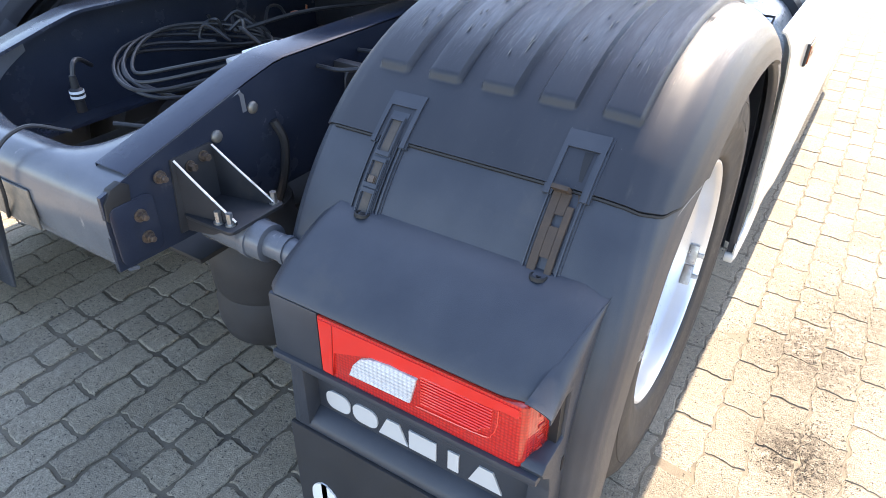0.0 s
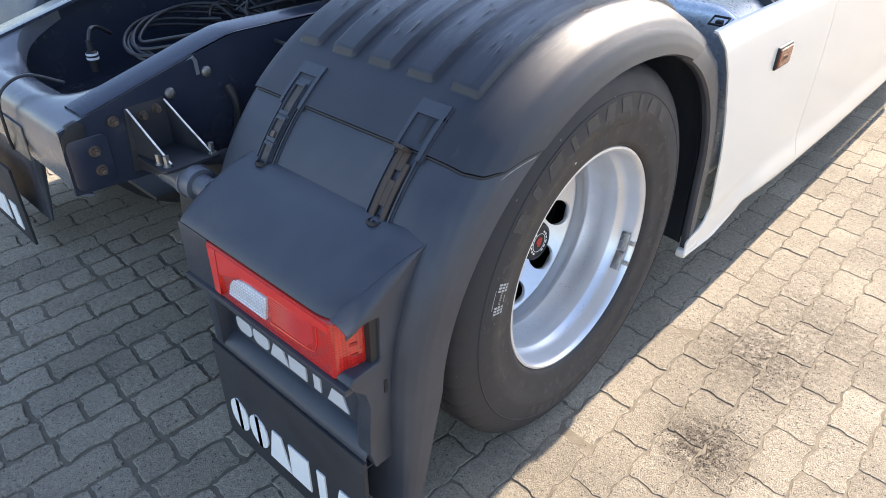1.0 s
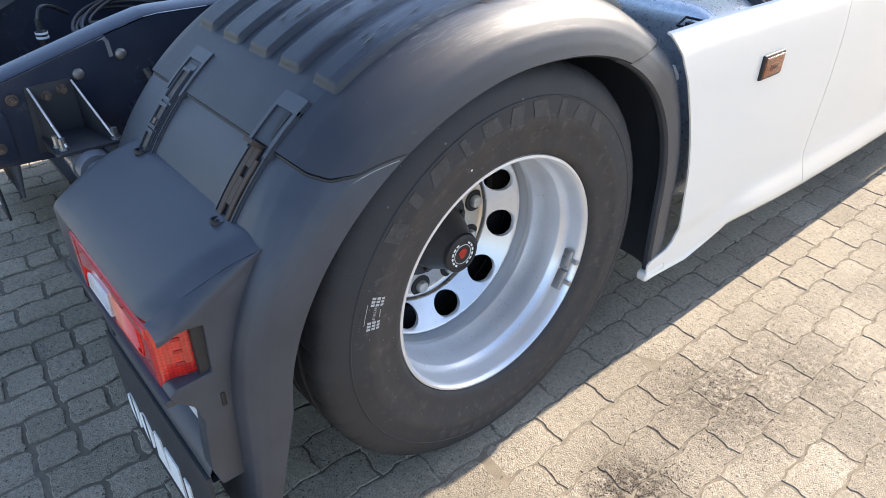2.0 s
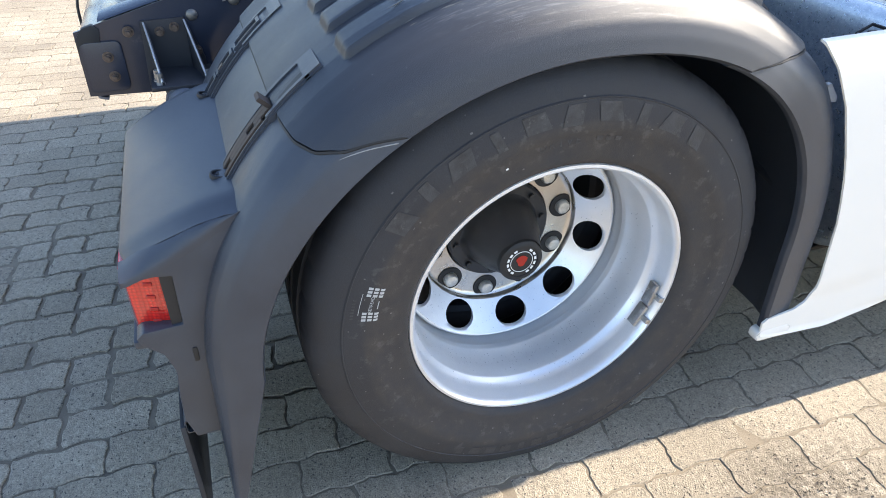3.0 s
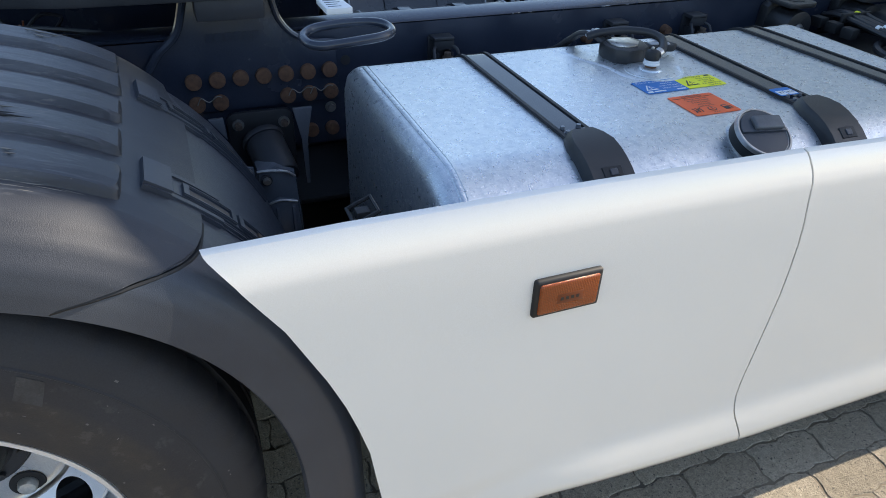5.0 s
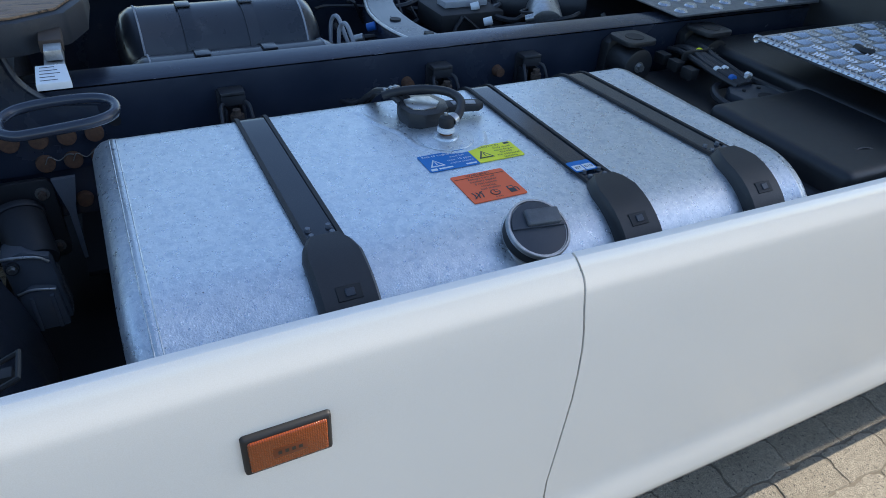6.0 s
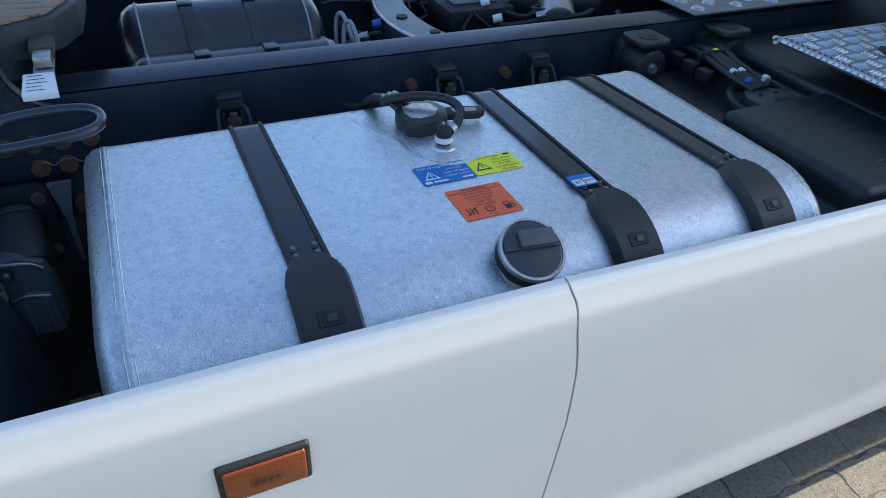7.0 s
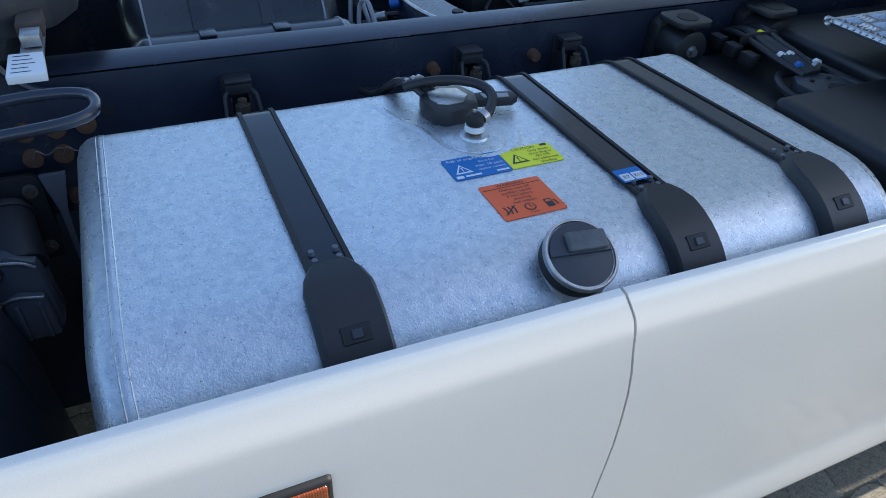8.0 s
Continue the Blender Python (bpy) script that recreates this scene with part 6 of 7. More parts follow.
for x in (-0.75,):
    part("battery_cover", box(B(), -1.18, -0.46, 0.85, 2.6, 0.40, 0.93, 0.05, 3), PLASTIC, truck, "black battery box cover on the far side")


# ---- tread plates ----
TREAD = surface("bright_tread_plate", (0.62, 0.63, 0.65), (0.46, 0.47, 0.49), 30, (0.20, 0.34), 0.9, 300, 0.1, (0.36, 0.36, 0.36), 8, (0.6, 0.85))


# ground of the plates, darker than the raised bars and studs
TREADBASE = surface("darker_tread_plate_ground", (0.30, 0.31, 0.33), (0.22, 0.225, 0.24), 30, (0.34, 0.5), 0.8, 300, 0.15)


def tread_plate(x0, x1, y0, y1, z, label, bars):
    pl = part("tread_plate", slab(B(), rounded(x0, x1, y0, y1, 0.012), z - 0.004, z, "xy", 0.001), TREADBASE, truck, label)
    bm = B()
    step, i = 0.046, 0
    nx, ny = int((x1 - x0 - 0.02) / step), int((y1 - y0 - 0.02) / step)
    for i in range(nx):
        for j in range(ny):
            cx, cy = x0 + 0.022 + i * step, y0 + 0.022 + j * step
            for k in range(bars):
                off = (k - (bars - 1) / 2) * 0.0100
                m = pose(cx, cy, z, 0, 0, 90 if (i + j) % 2 else 0)
                q = [m @ Vector((a, b + off, h)) for a, b, h in ((-0.0215, 0, 0), (0, -0.0038, 0), (0.0215, 0, 0), (0, 0.0038, 0), (0, 0, 0.0058))]
                v = [bm.verts.new(p) for p in q]
                for a, b in ((0, 1), (1, 2), (2, 3), (3, 0)):
                    bm.faces.new((v[a], v[b], v[4]))
    ob = part("tread_relief", bm, TREAD, pl, "raised bars of the tread plate", 0)
    ob["kind"] = "stuff"
    return pl


tread_plate(0.655, 1.19, 2.43, 2.93, 1.000, "aluminium tread plate step beside the frame", 4)
fold = tube(B(), [(0.648, 2.93, 0.992), (0.648, 2.45, 0.992), (0.655, 2.428, 0.992), (0.675, 2.423, 0.992), (1.19, 2.423, 0.992)], 0.0085, 8, n=2)
for k in range(30):
    x = 0.672 + 0.0170 * k
    tube(fold, [(x, 2.436, 1.0005), (x + 0.004, 2.424, 1.0015), (x + 0.010, 2.4145, 0.994)], 0.0028, 6, n=2)
part("folded_edge", fold, TREAD, truck, "crimped edge of the tread plate")
part("plate_cut", tube(B(), [(0.80, 2.60, 1.003), (0.83, 2.585, 1.004), (0.85, 2.60, 1.003)], 0.010, 6), BLACK, truck)
tp = part("tread_plate", slab(B(), rounded(-0.42, 0.425, 2.345, 2.94, 0.01), 0.990, 0.996, "xy", 0.001), TREADBASE, truck, "aluminium catwalk plate with raised round studs")
studs = B()
for i in range(12):
    for j in range(8):
        x, y = -0.38 + 0.070 * i + (0.035 if j % 2 else 0), 2.385 + 0.070 * j
        if x < 0.40:
            cyl(studs, (x, y, 0.995), (x, y, 1.002), 0.0210, 16, 0.0155)
st = part("stud_relief", studs, TREAD, tp, "raised studs of the catwalk plate")
st["kind"] = "stuff"

# ---- urea tank, brackets and hoses ahead of the fuel tank ----
urea = part("urea_tank", box(B(), 0.44, 1.195, 2.085, 2.95, 0.36, 0.862, 0.05, 4), TARBLACK, truck, "black plastic urea tank with blue cap")
part("tank_hump", box(B(), 0.80, 1.185, 2.120, 2.46, 0.80, 0.918, 0.026, 4), TARBLACK, urea, "raised black hump of the urea tank")
part("tank_ridge", box(B(), 0.43, 1.19, 2.44, 2.95, 0.82, 0.925, 0.020, 3), TARBLACK, urea)
part("tank_lip", tube(B(), [(0.46, 2.40, 0.880), (0.60, 2.39, 0.898), (0.80, 2.395, 0.900), (0.86, 2.41, 0.905)], 0.010, 8), TARBLACK, urea)
um = Matrix.Translation((1.105, 2.262, 0.856)) @ Vector((0.75, -0.15, 0.65)).to_track_quat('Z', 'Y').to_matrix().to_4x4()
part("cap_neck", turned([(-0.02, 0.046), (0.012, 0.046), (0.016, 0.043)], um), BLUECAP, urea, "blue filler neck")
part("urea_cap", turned([(0.010, 0.050), (0.014, 0.053), (0.040, 0.053), (0.044, 0.050), (0.0445, 0.047), (0.041, 0.045)], um), TARBLACK, urea, "black cap rim")
part("urea_cap_top", turned([(0.038, 0.046), (0.043, 0.045)], um), BLUECAP, urea, "blue screw cap")
FX, FY, FZ = 0.795, 2.320, -0.018
fo = [(FX + 0.066 * math.cos(a), FY + 0.066 * math.sin(a)) for a in [radians(-100 + 200 * k / 20) for k in range(21)]] + [(FX - 0.060, FY + 0.060), (FX - 0.085, FY + 0.03), (FX - 0.085, FY - 0.04), (FX - 0.05, FY - 0.068)]
part("pump_flange", slab(B(), fo, 0.840, 0.922 + FZ, "xy", 0.006), PLASTIC, urea, "dark grey pump housing with round flange")
part("flange_hole", cyl(B(), (FX + 0.005, FY + 0.005, 0.9215 + FZ), (FX + 0.005, FY + 0.005, 0.9240 + FZ), 0.024, 24), BLACK, urea)
for a in (-70, 15, 75, 150, 210):
    dx, dy = 0.052 * math.cos(radians(a)), 0.052 * math.sin(radians(a))
    part("flange_bolt", cyl(B(), (FX + dx, FY + dy, 0.9215 + FZ), (FX + dx, FY + dy, 0.926 + FZ), 0.005, 8), STEEL if a < 20 else BLACK, urea)
part("pump_pipe", tube(B(), [(FX - 0.10, FY + 0.02, 0.90), (FX - 0.12, FY - 0.04, 0.89), (FX - 0.07, FY - 0.085, 0.885), (FX + 0.0, FY - 0.09, 0.88)], 0.010, 8), CABLE, urea)
for i in range(6):
    o1, o2 = (i % 3) * 0.021, (i // 3) * 0.030
    part("urea_hose", tube(B(), [(0.43, 2.375 - o1 + o2, 0.905), (0.50, 2.350 - o1 + o2, 0.922 + 0.006 * (i % 2)), (0.58, 2.330 - o1 + o2, 0.924), (0.66, 2.318 - o1 * 0.9 + o2, 0.918), (0.72, 2.325 - o1 * 0.6 + o2 * 0.7, 0.905)], 0.0095 - 0.001 * (i % 3), 8), CABLE, urea, "black hose of the hose bundle")
part("hose_tie", box(B(), 0.535, 0.545, 2.275, 2.385, 0.912, 0.938, 0.003), BLACK, urea)
for p, mt in (((0.640, 2.300, 0.9215), PAPER), ((0.645, 2.322, 0.9225), PAPER), ((0.690, 2.305, 0.9165), BLUECAP), ((0.700, 2.350, 0.915), STEEL), ((0.69, 2.362, 0.9165), PAPER), ((0.53, 2.340, 0.930), YELLOW)):
    part("hose_marker", cyl(B(), p, (p[0] + 0.011, p[1] - 0.001, p[2]), 0.0100, 12), mt, urea)
for i in range(3):
    part("connector", box(B(), 0.455 + 0.06 * i, 0.495 + 0.06 * i, 2.255 - 0.006 * i, 2.285 - 0.006 * i, 0.885, 0.915, 0.005), BLACK, urea)
for y in (2.16, 2.44):
    bk = B()
    slab(bk, rounded(0.410, 0.510, y - 0.050, y + 0.050, 0.022), 0.952, 0.966, "xy", 0.004)
    slab(bk, [(y - 0.055, 0.800), (y - 0.050, 0.940), (y - 0.020, 0.960), (y + 0.020, 0.960), (y + 0.050, 0.940), (y + 0.055, 0.800)], 0.392, 0.425, "yz", 0.006)
    cyl(bk, (0.505, y, 0.895), (0.415, y, 0.895), 0.048, 28, bevel=0.006)
    pb = part("mount_bracket", bk, TARBLACK, truck, "dark cast mounting bracket with round bush")
    part("bracket_hole", cyl(B(), (0.465, y, 0.9655), (0.465, y, 0.9675), 0.026, 24), BLACK, pb)
    part("bush_bolt", bolt(B(), (0.504, y, 0.895), (1, 0, 0), 0.010, 0.014), STEEL, pb)

# ---- in the gap between mudguard and tank ----
gp = slab(B(), rounded(0.560, 0.712, 0.610, 0.800, 0.02), 0.415, 0.428, "yz", 0.003)
gap_plate = part("damper_plate", gp, TARBLACK, truck, "dark bolted bracket plate")
for y, z in ((0.584, 0.773), (0.689, 0.769), (0.584, 0.640), (0.689, 0.640)):
    pbolt = part("plate_bolt", bolt(B(), (0.428, y, z), (1, 0, 0), 0.0085, 0.018), BOLTS, gap_plate)
    part("bolt_washer", cyl(B(), (0.428, y, z), (0.432, y, z), 0.0135, 18), GREYSTEEL, gap_plate)
damper = part("damper_tube", cyl(B(), (0.43, 0.634, 0.733), (0.545, 0.656, 0.680), 0.046, 32, 0.044, bevel=0.012), DARKSTEEL, truck, "dark grey round damper tube")
part("tube_collar", cyl(B(), (0.432, 0.6345, 0.732), (0.446, 0.637, 0.7255), 0.0500, 32, bevel=0.003), DARKSTEEL, damper)
cast = B()
slab(cast, [(0.604, 0.545), (0.599, 0.716), (0.640, 0.728), (0.684, 0.706), (0.693, 0.545)], 0.500, 0.570, "yz", 0.012)
slab(cast, [(0.612, 0.545), (0.612, 0.640), (0.640, 0.652), (0.680, 0.640), (0.686, 0.545)], 0.570, 0.590, "yz", 0.008)
cast_bracket = part("cast_bracket", cast, CHASSIS, truck, "grey cast metal bracket under the damper")
part("bracket_lip", tube(B(), [(0.573, 0.598, 0.719), (0.575, 0.622, 0.720), (0.575, 0.660, 0.713), (0.575, 0.680, 0.698)], 0.0032, 8), STEEL, cast_bracket, "bright worn lip")
part("bracket_lip", tube(B(), [(0.590, 0.613, 0.644), (0.591, 0.640, 0.650), (0.590, 0.678, 0.641)], 0.0028, 8), STEEL, cast_bracket, "bright worn lip")
part("bracket_boss", cyl(B(), (0.565, 0.617, 0.696), (0.580, 0.617, 0.698), 0.0130, 20, bevel=0.002), DARKSTEEL, cast_bracket)
part("boss_bolt", bolt(B(), (0.580, 0.617, 0.698), (1, 0, 0), 0.0065, 0.008), STEEL, cast_bracket)
for y in (0.632, 0.668):
    part("bracket_rib", box(B(), 0.588, 0.597, y - 0.004, y + 0.004, 0.550, 0.632, 0.002), CHASSIS, cast_bracket)
stay_plate = part("flat_stay", slab(B(), [(0.567, 0.742), (0.592, 0.738), (0.598, 0.545), (0.571, 0.545)], 0.578, 0.586, "yz", 0.002), CHASSIS, truck, "flat grey steel stay")
part("stay_bolt", bolt(B(), (0.586, 0.580, 0.728), (1, 0, 0), 0.0060, 0.006), STEEL, stay_plate)
part("web_brace", slab(B(), [(0.729, 0.600), (0.726, 0.720), (0.711, 0.800), (0.757, 0.800), (0.741, 0.720), (0.738, 0.600)], 0.426, 0.438, "yz", 0.002), CHASSIS, truck, "tapered steel brace on the rail web")
part("web_brace", slab(B(), [(0.520, 0.796), (0.553, 0.796), (0.556, 0.742)], 0.426, 0.438, "yz", 0.002), CHASSIS, truck, "small steel gusset on the rail web")
part("guard_stay", tube(B(), [(0.42, 0.40, 0.80), (0.60, 0.50, 0.74), (0.80, 0.60, 0.66), (1.15, 0.64, 0.56)], 0.014, 10), DARKSTEEL, truck)

# pressed bracket between rail and mudguard, above the axle
pb = B()
slab(pb, rounded(-0.275, -0.130, 0.800, 0.925, 0.02), 0.470, 0.476, "yz", 0.002)
tube(pb, [(0.392, -0.270, 0.925), (0.470, -0.275, 0.930), (0.520, -0.200, 0.930), (0.475, -0.130, 0.930), (0.392, -0.125, 0.925)], 0.005, 6, n=4)
box(pb, 0.390, 0.476, -0.215, -0.190, 0.905, 0.922, 0.003)
stay = part("guard_bracket", pb, DARKSTEEL, truck, "pressed dark bracket between rail and mudguard")
for y, z in ((-0.235, 0.875), (-0.170, 0.875), (-0.200, 0.830)):
    part("bracket_hole", cyl(B(), (0.4755, y, z), (0.4775, y, z), 0.016, 20), BLACK, stay)
part("clip", tube(B(), [(-0.06, 0.12, 0.90), (-0.045, 0.125, 0.905), (-0.015, 0.135, 0.905), (-0.012, 0.14, 0.925)], 0.0028, 6), AMBERDARK, truck, "small yellow cable clip")

# rear air bellows behind the axle
bm = B()
bel = [(0.250, 0.05), (0.255, 0.095), (0.28, 0.120), (0.32, 0.130), (0.38, 0.128), (0.40, 0.118), (0.42, 0.128), (0.48, 0.130), (0.53, 0.124), (0.56, 0.10), (0.64, 0.09)]
rows = [[(0.30 + r * math.cos(2 * math.pi * k / 28), -0.43 + r * math.sin(2 * math.pi * k / 28), z) for k in range(28)] for z, r in bel]
sheet(bm, rows, 0, True)
bmesh.ops.holes_fill(bm, edges=[e for e in bm.edges if e.is_boundary])
part("air_spring", bm, RUBBER, truck, "black rubber air spring")

# ---- cab, ahead of the chassis ----
cab_bm = B()
rows = []
for z, hw, y0, y1 in ((0.62, 1.20, 3.02, 5.10), (0.66, 1.235, 2.99, 5.14), (1.5, 1.240, 2.98, 5.15), (2.86, 1.235, 2.98, 5.06), (2.93, 1.20, 2.99, 4.98), (2.98, 1.160, 3.00, 4.88), (3.45, 1.150, 3.02, 4.55), (3.70, 1.135, 3.06, 4.10), (3.72, 1.12, 3.10, 3.95)):
    rows.append([(x, y, z) for x, y in rounded(-hw, hw, y0, y1, 0.09, 4)])
sheet(cab_bm, rows, 0, True)
bmesh.ops.holes_fill(cab_bm, edges=[e for e in cab_bm.edges if e.is_boundary])
cab = part("cab", cab_bm, WHITE, truck, "white painted tall cab")
part("lower_back_panel", box(B(), -1.19, 1.19, 2.945, 2.972, 0.640, 1.075, 0.010), TARBLACK, cab, "black plastic panel on the cab's lower back")
part("cab_lower_panel", box(B(), -1.235, 1.235, 3.56, 5.15, 0.26, 0.70, 0.05, 3), WHITE, cab)

# ---- loose things on the ground ----
GRIT = surface("dark_grit", (0.030, 0.025, 0.019), (0.055, 0.045, 0.034), 300, (0.8, 0.95), 0, 600, 0.2)
rng = random.Random(21)
grit = B()
for cx, cy, sd, n in ((1.578, 0.12, 0.06, 520), (1.56, 0.50, 0.10, 620), (1.58, 0.75, 0.22, 520), (1.8, 0.6, 0.4, 520), (0.80, -0.90, 0.05, 26), (0.70, -0.80, 0.04, 20), (0.3, -1.0, 0.4, 40), (1.35, 1.6, 0.3, 60)):
    for i in range(n):
        x, y, r = rng.gauss(cx, sd), rng.gauss(cy, sd * 1.3), rng.uniform(0.0006, 0.0021)
        bmesh.ops.create_icosphere(grit, subdivisions=1, radius=r, matrix=Matrix.Translation((x, y, r * 0.35)) @ Matrix.Diagonal((1.3, 1, 0.6, 1)))
tagged(part("grit", grit, GRIT), "dark crumbs of grit scattered on the paving", "grit", kind="stuff")
foot = B()
box(foot, -3.80, -3.55, -2.47, -2.42, 0.02, 0.06, 0.008)
box(foot, -3.62, -3.57, -2.50, -2.39, 0.0, 0.03, 0.006)
tagged(part("steel_foot", foot, DARKSTEEL), "dark steel foot lying on the sunlit paving", "foot")

# ---- paving stones ----
PITCH_X, PITCH_Y, WAVE = 0.108, 0.212, 0.0055


STAIN_A, STAIN_B = (1.579, 0.115), (1.552, 0.560)
STAINS = [((STAIN_A[0], STAIN_A[1], 0), 0.17, 1.0), ((STAIN_B[0], STAIN_B[1], 0), 0.26, 0.75), ((STAIN_B[0] + 0.10, STAIN_B[1] + 0.28, 0), 0.34, 0.5)]


def concrete():
    mt = bpy.data.materials.new("worn_concrete_paver")
    mt.use_nodes = True
    nt = mt.node_tree
    b = nt.nodes["Principled BSDF"]
    pos = nt.nodes.new("ShaderNodeNewGeometry").outputs["Position"]
    rnd = nt.nodes.new("ShaderNodeObjectInfo").outputs["Random"]
    isl = nt.nodes.new("ShaderNodeNewGeometry").outputs["Random Per Island"]
    add = nt.nodes.new("ShaderNodeMath")
    add.operation = 'ADD'
    nt.links.new(rnd, add.inputs[0])
    nt.links.new(isl, add.inputs[1])
    frac = nt.nodes.new("ShaderNodeMath")
    frac.operation = 'FRACT'
    nt.links.new(add.outputs[0], frac.inputs[0])
    col = ramp_node(nt, frac.outputs[0], [(0.0, (0.300, 0.255, 0.188)), (0.5, (0.350, 0.300, 0.224)), (1.0, (0.400, 0.345, 0.262))])
    big = noise_node(nt, pos, 2.2, 6, 0.65)
    col = mix_node(nt, ramp_node(nt, big, [(0.42, (0,)), (0.72, (0.75,))]), col, (0.20, 0.172, 0.13))
    grain = noise_node(nt, pos, 260, 3, 0.7)
    coarse = noise_node(nt, pos, 70, 4, 0.7)
    col = mix_node(nt, 0.55, col, ramp_node(nt, coarse, [(0.30, (0.25,)), (0.52, (0.5,)), (0.72, (0.74,))]), 'OVERLAY')
    col = mix_node(nt, 0.75, col, ramp_node(nt, grain, [(0.30, (0.22,)), (0.52, (0.5,)), (0.75, (0.82,))]), 'OVERLAY')
    speck = noise_node(nt, pos, 125, 2, 0.5)
    col = mix_node(nt, ramp_node(nt, speck, [(0.640, (0,)), (0.675, (0.9,))]), col, (0.06, 0.055, 0.05))
    oil = noise_node(nt, pos, 6.5, 5, 0.7)
    col = mix_node(nt, ramp_node(nt, oil, [(0.68, (0,)), (0.78, (0.85,))]), col, (0.05, 0.046, 0.042))
    # oily dirt tracked over a few stones beside the wheel
    for centre, radius, depth in STAINS:
        off = nt.nodes.new("ShaderNodeVectorMath")
        off.operation = 'DISTANCE'
        off.inputs[1].default_value = centre
        nt.links.new(pos, off.inputs[0])
        near = ramp_node(nt, off.outputs["Value"], [(radius * 0.15, (1,)), (radius, (0,))])
        patch = ramp_node(nt, noise_node(nt, pos, 42, 6, 0.75), [(0.40, (0,)), (0.56, (depth,))])
        col = mix_node(nt, mix_node(nt, 1.0, near, patch, 'MULTIPLY'), col, (0.060, 0.044, 0.028))
    nt.links.new(col, b.inputs["Base Color"])
    b.inputs["Roughness"].default_value = 0.88
    bp = nt.nodes.new("ShaderNodeBump")
    bp.inputs["Strength"].default_value, bp.inputs["Distance"].default_value = 1.0, 0.005
    lumps = nt.nodes.new("ShaderNodeMath")
    lumps.operation = 'ADD'
    nt.links.new(grain, lumps.inputs[0])
    nt.links.new(noise_node(nt, pos, 45, 4, 0.65), lumps.inputs[1])
    nt.links.new(lumps.outputs[0], bp.inputs["Height"])
    nt.links.new(bp.outputs[0], b.inputs["Normal"])
    return mt


PAVER = concrete()


def paver_outline(seed, short=False, g=0.0020, rnd=0.0028):
    """A wavy-sided stone; short stones are the half-length ones of the patched strip."""
    r = random.Random(seed)
    w, h = PITCH_X / 2, PITCH_Y / (4 if short else 2)
    tri = lambda t: abs((t % 1.0) * 4 - 2) - 1                   # period 1
    wave = lambda y: 0.0 if short else WAVE * tri(y / h)
    n, m = (8 if short else 14), 8
    c = 0.006 if short else 0.003
    pts = []
    for k in range(n):
        y = -h + 2 * h * k / n
        pts.append((w - g + wave(y) - (c if k == 0 else 0), y + (g if k == 0 else 0)))
    for k in range(m):
        x = w - 2 * w * k / m
        pts.append((x - (g if k == 0 else 0), h - g + WAVE * tri(x / w * 0.5 + 0.25) - (c if k == 0 else 0)))
    for k in range(n):
        y = h - 2 * h * k / n
        pts.append((-w + g + wave(y) + (c if k == 0 else 0), y - (g if k == 0 else 0)))
    for k in range(m):
        x = -w + 2 * w * k / m
        pts.append((x + (g if k == 0 else 0), -h + g + WAVE * tri(x / w * 0.5 + 0.25) + (c if k == 0 else 0)))
    return [(x + r.uniform(-rnd, rnd), y + r.uniform(-rnd, rnd)) for x, y in pts]


def paver_data(seed, short=False, g=0.0020):
    o = paver_outline(seed, short, g)
    n = len(o)
    fx, fy = (0.93, 0.93) if short else (0.955, 0.978)
    rings = [[(x, y, -0.03) for x, y in o], [(x, y, -0.0024) for x, y in o], [(x * fx, y * fy, 0.0) for x, y in o]]
    vs = [p for ring in rings for p in ring]
    fs = [(k * n + i, k * n + (i + 1) % n, (k + 1) * n + (i + 1) % n, (k + 1) * n + i) for k in range(2) for i in range(n)]
    fs.append(tuple(2 * n + i for i in range(n)))
    return vs, fs


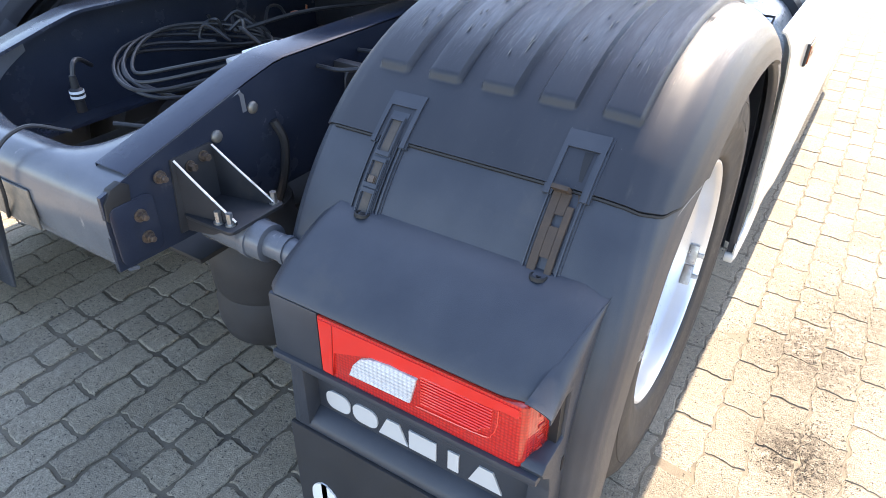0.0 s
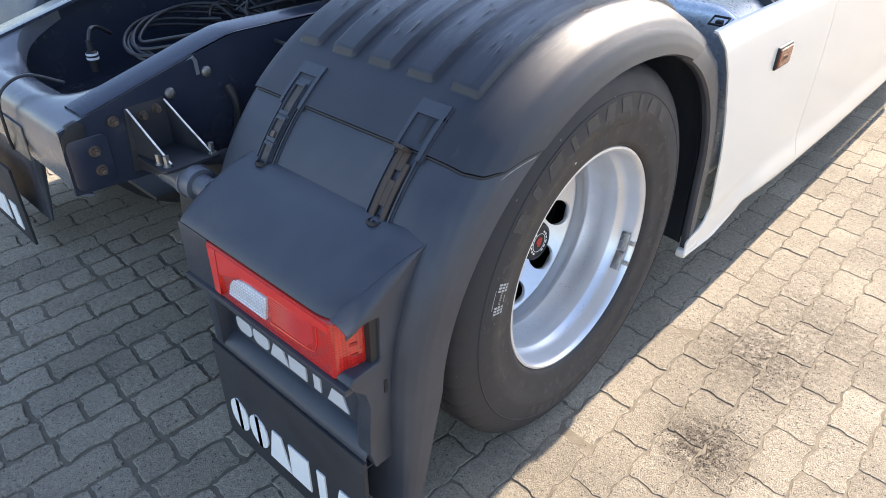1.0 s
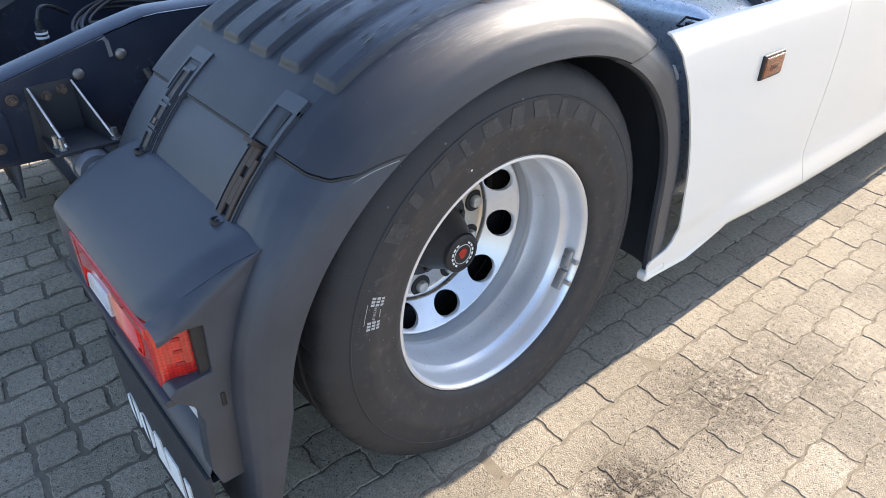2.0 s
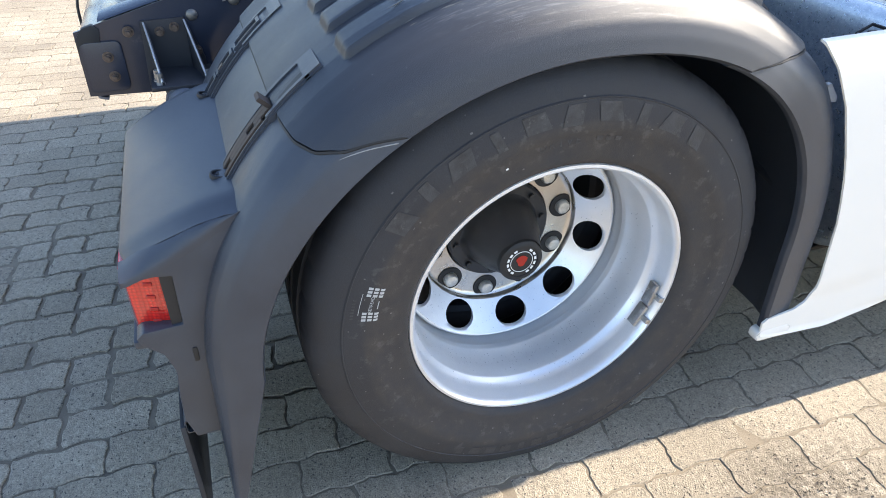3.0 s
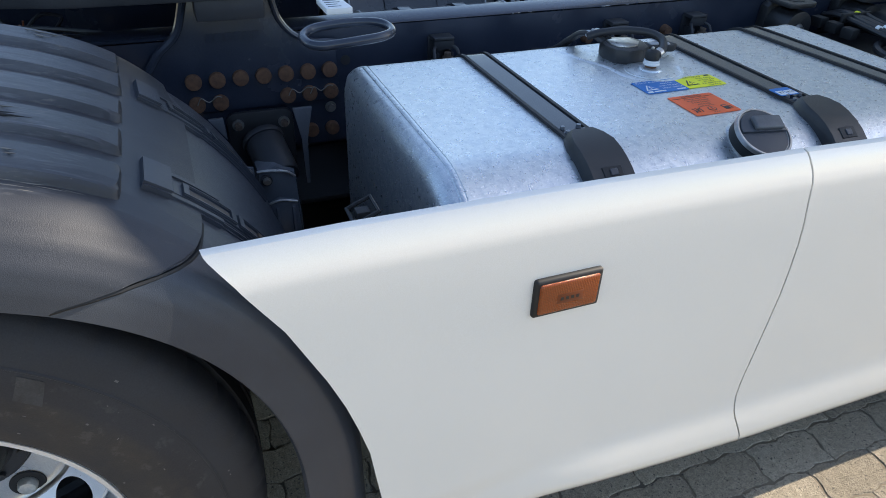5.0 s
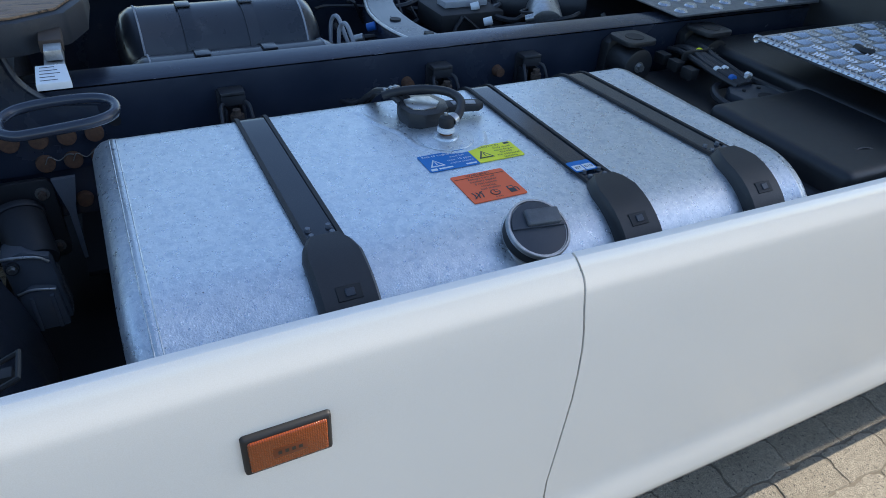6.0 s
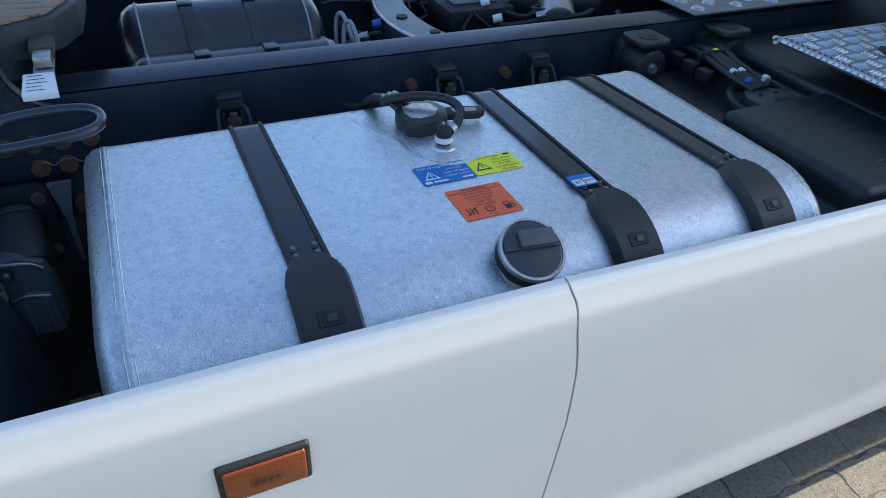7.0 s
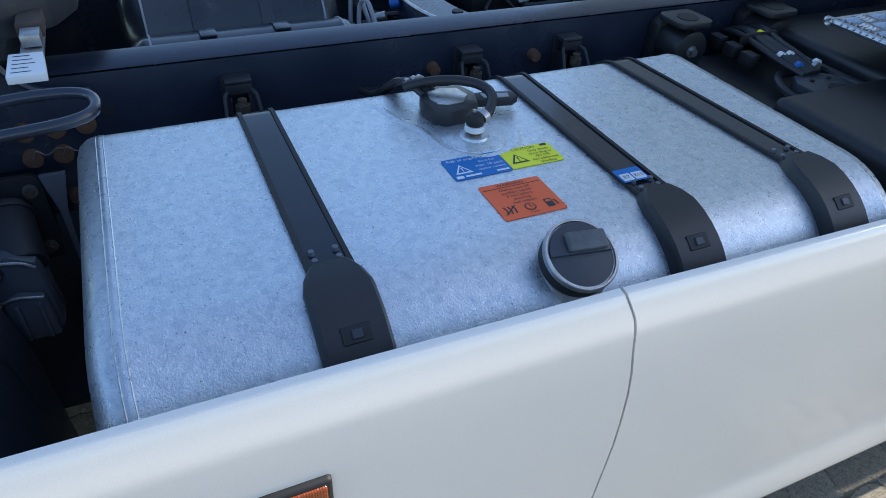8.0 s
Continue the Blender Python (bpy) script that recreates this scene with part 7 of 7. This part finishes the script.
# six tight stones, four with open joints, four short ones
KINDS = [paver_data(s) for s in range(6)] + [paver_data(20 + s, False, 0.0060) for s in range(4)] + [paver_data(30 + s, True, 0.0060) for s in range(4)]
SHARED = []
for vs, fs in KINDS:
    me = bpy.data.meshes.new("paver")
    me.from_pydata(vs, [], fs)
    me.materials.append(PAVER)
    SHARED.append(me)
rng = random.Random(8)
all_v, all_f, count = [], [], 0
for i in range(-45, 32):
    for j in range(-18, 36):
        x0, y0 = 0.02 + i * PITCH_X, j * PITCH_Y + (PITCH_Y / 2 if i % 2 else 0)
        patched = -0.6 < x0 < 0.82 and -1.9 < y0 < -0.30
        near = 0.05 < x0 < 2.35 and -1.25 < y0 < 1.35 and not (0.35 < x0 < 1.05 and -0.35 < y0)
        halves = patched and x0 < 0.75 and rng.random() < 0.42
        for dy in ((-PITCH_Y / 4, PITCH_Y / 4) if halves else (0.0,)):
            k = rng.randrange(10, 14) if halves else rng.randrange(6, 10) if patched else rng.randrange(6)
            rough = 1.2 if patched else 0.45
            m = pose(x0 + rng.gauss(0, 0.0008 * rough), y0 + dy + rng.gauss(0, 0.0008 * rough), rng.gauss(-0.0002, 0.0011 * rough), rng.gauss(0, 0.6 * rough), rng.gauss(0, 0.8 * rough), rng.gauss(0, 0.8 * rough))
            if near:
                ob = new("paver", SHARED[k])
                ob.parent = ground
                ob.matrix_basis = m
                count += 1
            else:
                base = len(all_v)
                vs, fs = KINDS[k]
                all_v += [tuple(m @ Vector(p)) for p in vs]
                all_f += [tuple(base + q for q in f) for f in fs]
# plainer stones of the yard farther out
for i in range(-110, 111):
    for j in range(-52, 78):
        if -45 <= i < 32 and -18 <= j < 36:
            continue
        x0, y0 = 0.02 + i * PITCH_X, j * PITCH_Y + (PITCH_Y / 2 if i % 2 else 0)
        base, z = len(all_v), rng.gauss(-0.0002, 0.0005)
        for zz, g in ((-0.012, 0.0022), (z, 0.0052)):
            all_v += [(x0 + a * (PITCH_X / 2 - g), y0 + b * (PITCH_Y / 2 - g), zz) for a, b in ((-1, -1), (1, -1), (1, 1), (-1, 1))]
        all_f += [(base + 4, base + 5, base + 6, base + 7)] + [(base + k, base + (k + 1) % 4, base + 4 + (k + 1) % 4, base + 4 + k) for k in range(4)]
me = bpy.data.meshes.new("far_pavers")
me.from_pydata(all_v, [], all_f)
me.materials.append(PAVER)
far = new("far_pavers", me)
far.parent = ground
far["kind"] = "stuff"
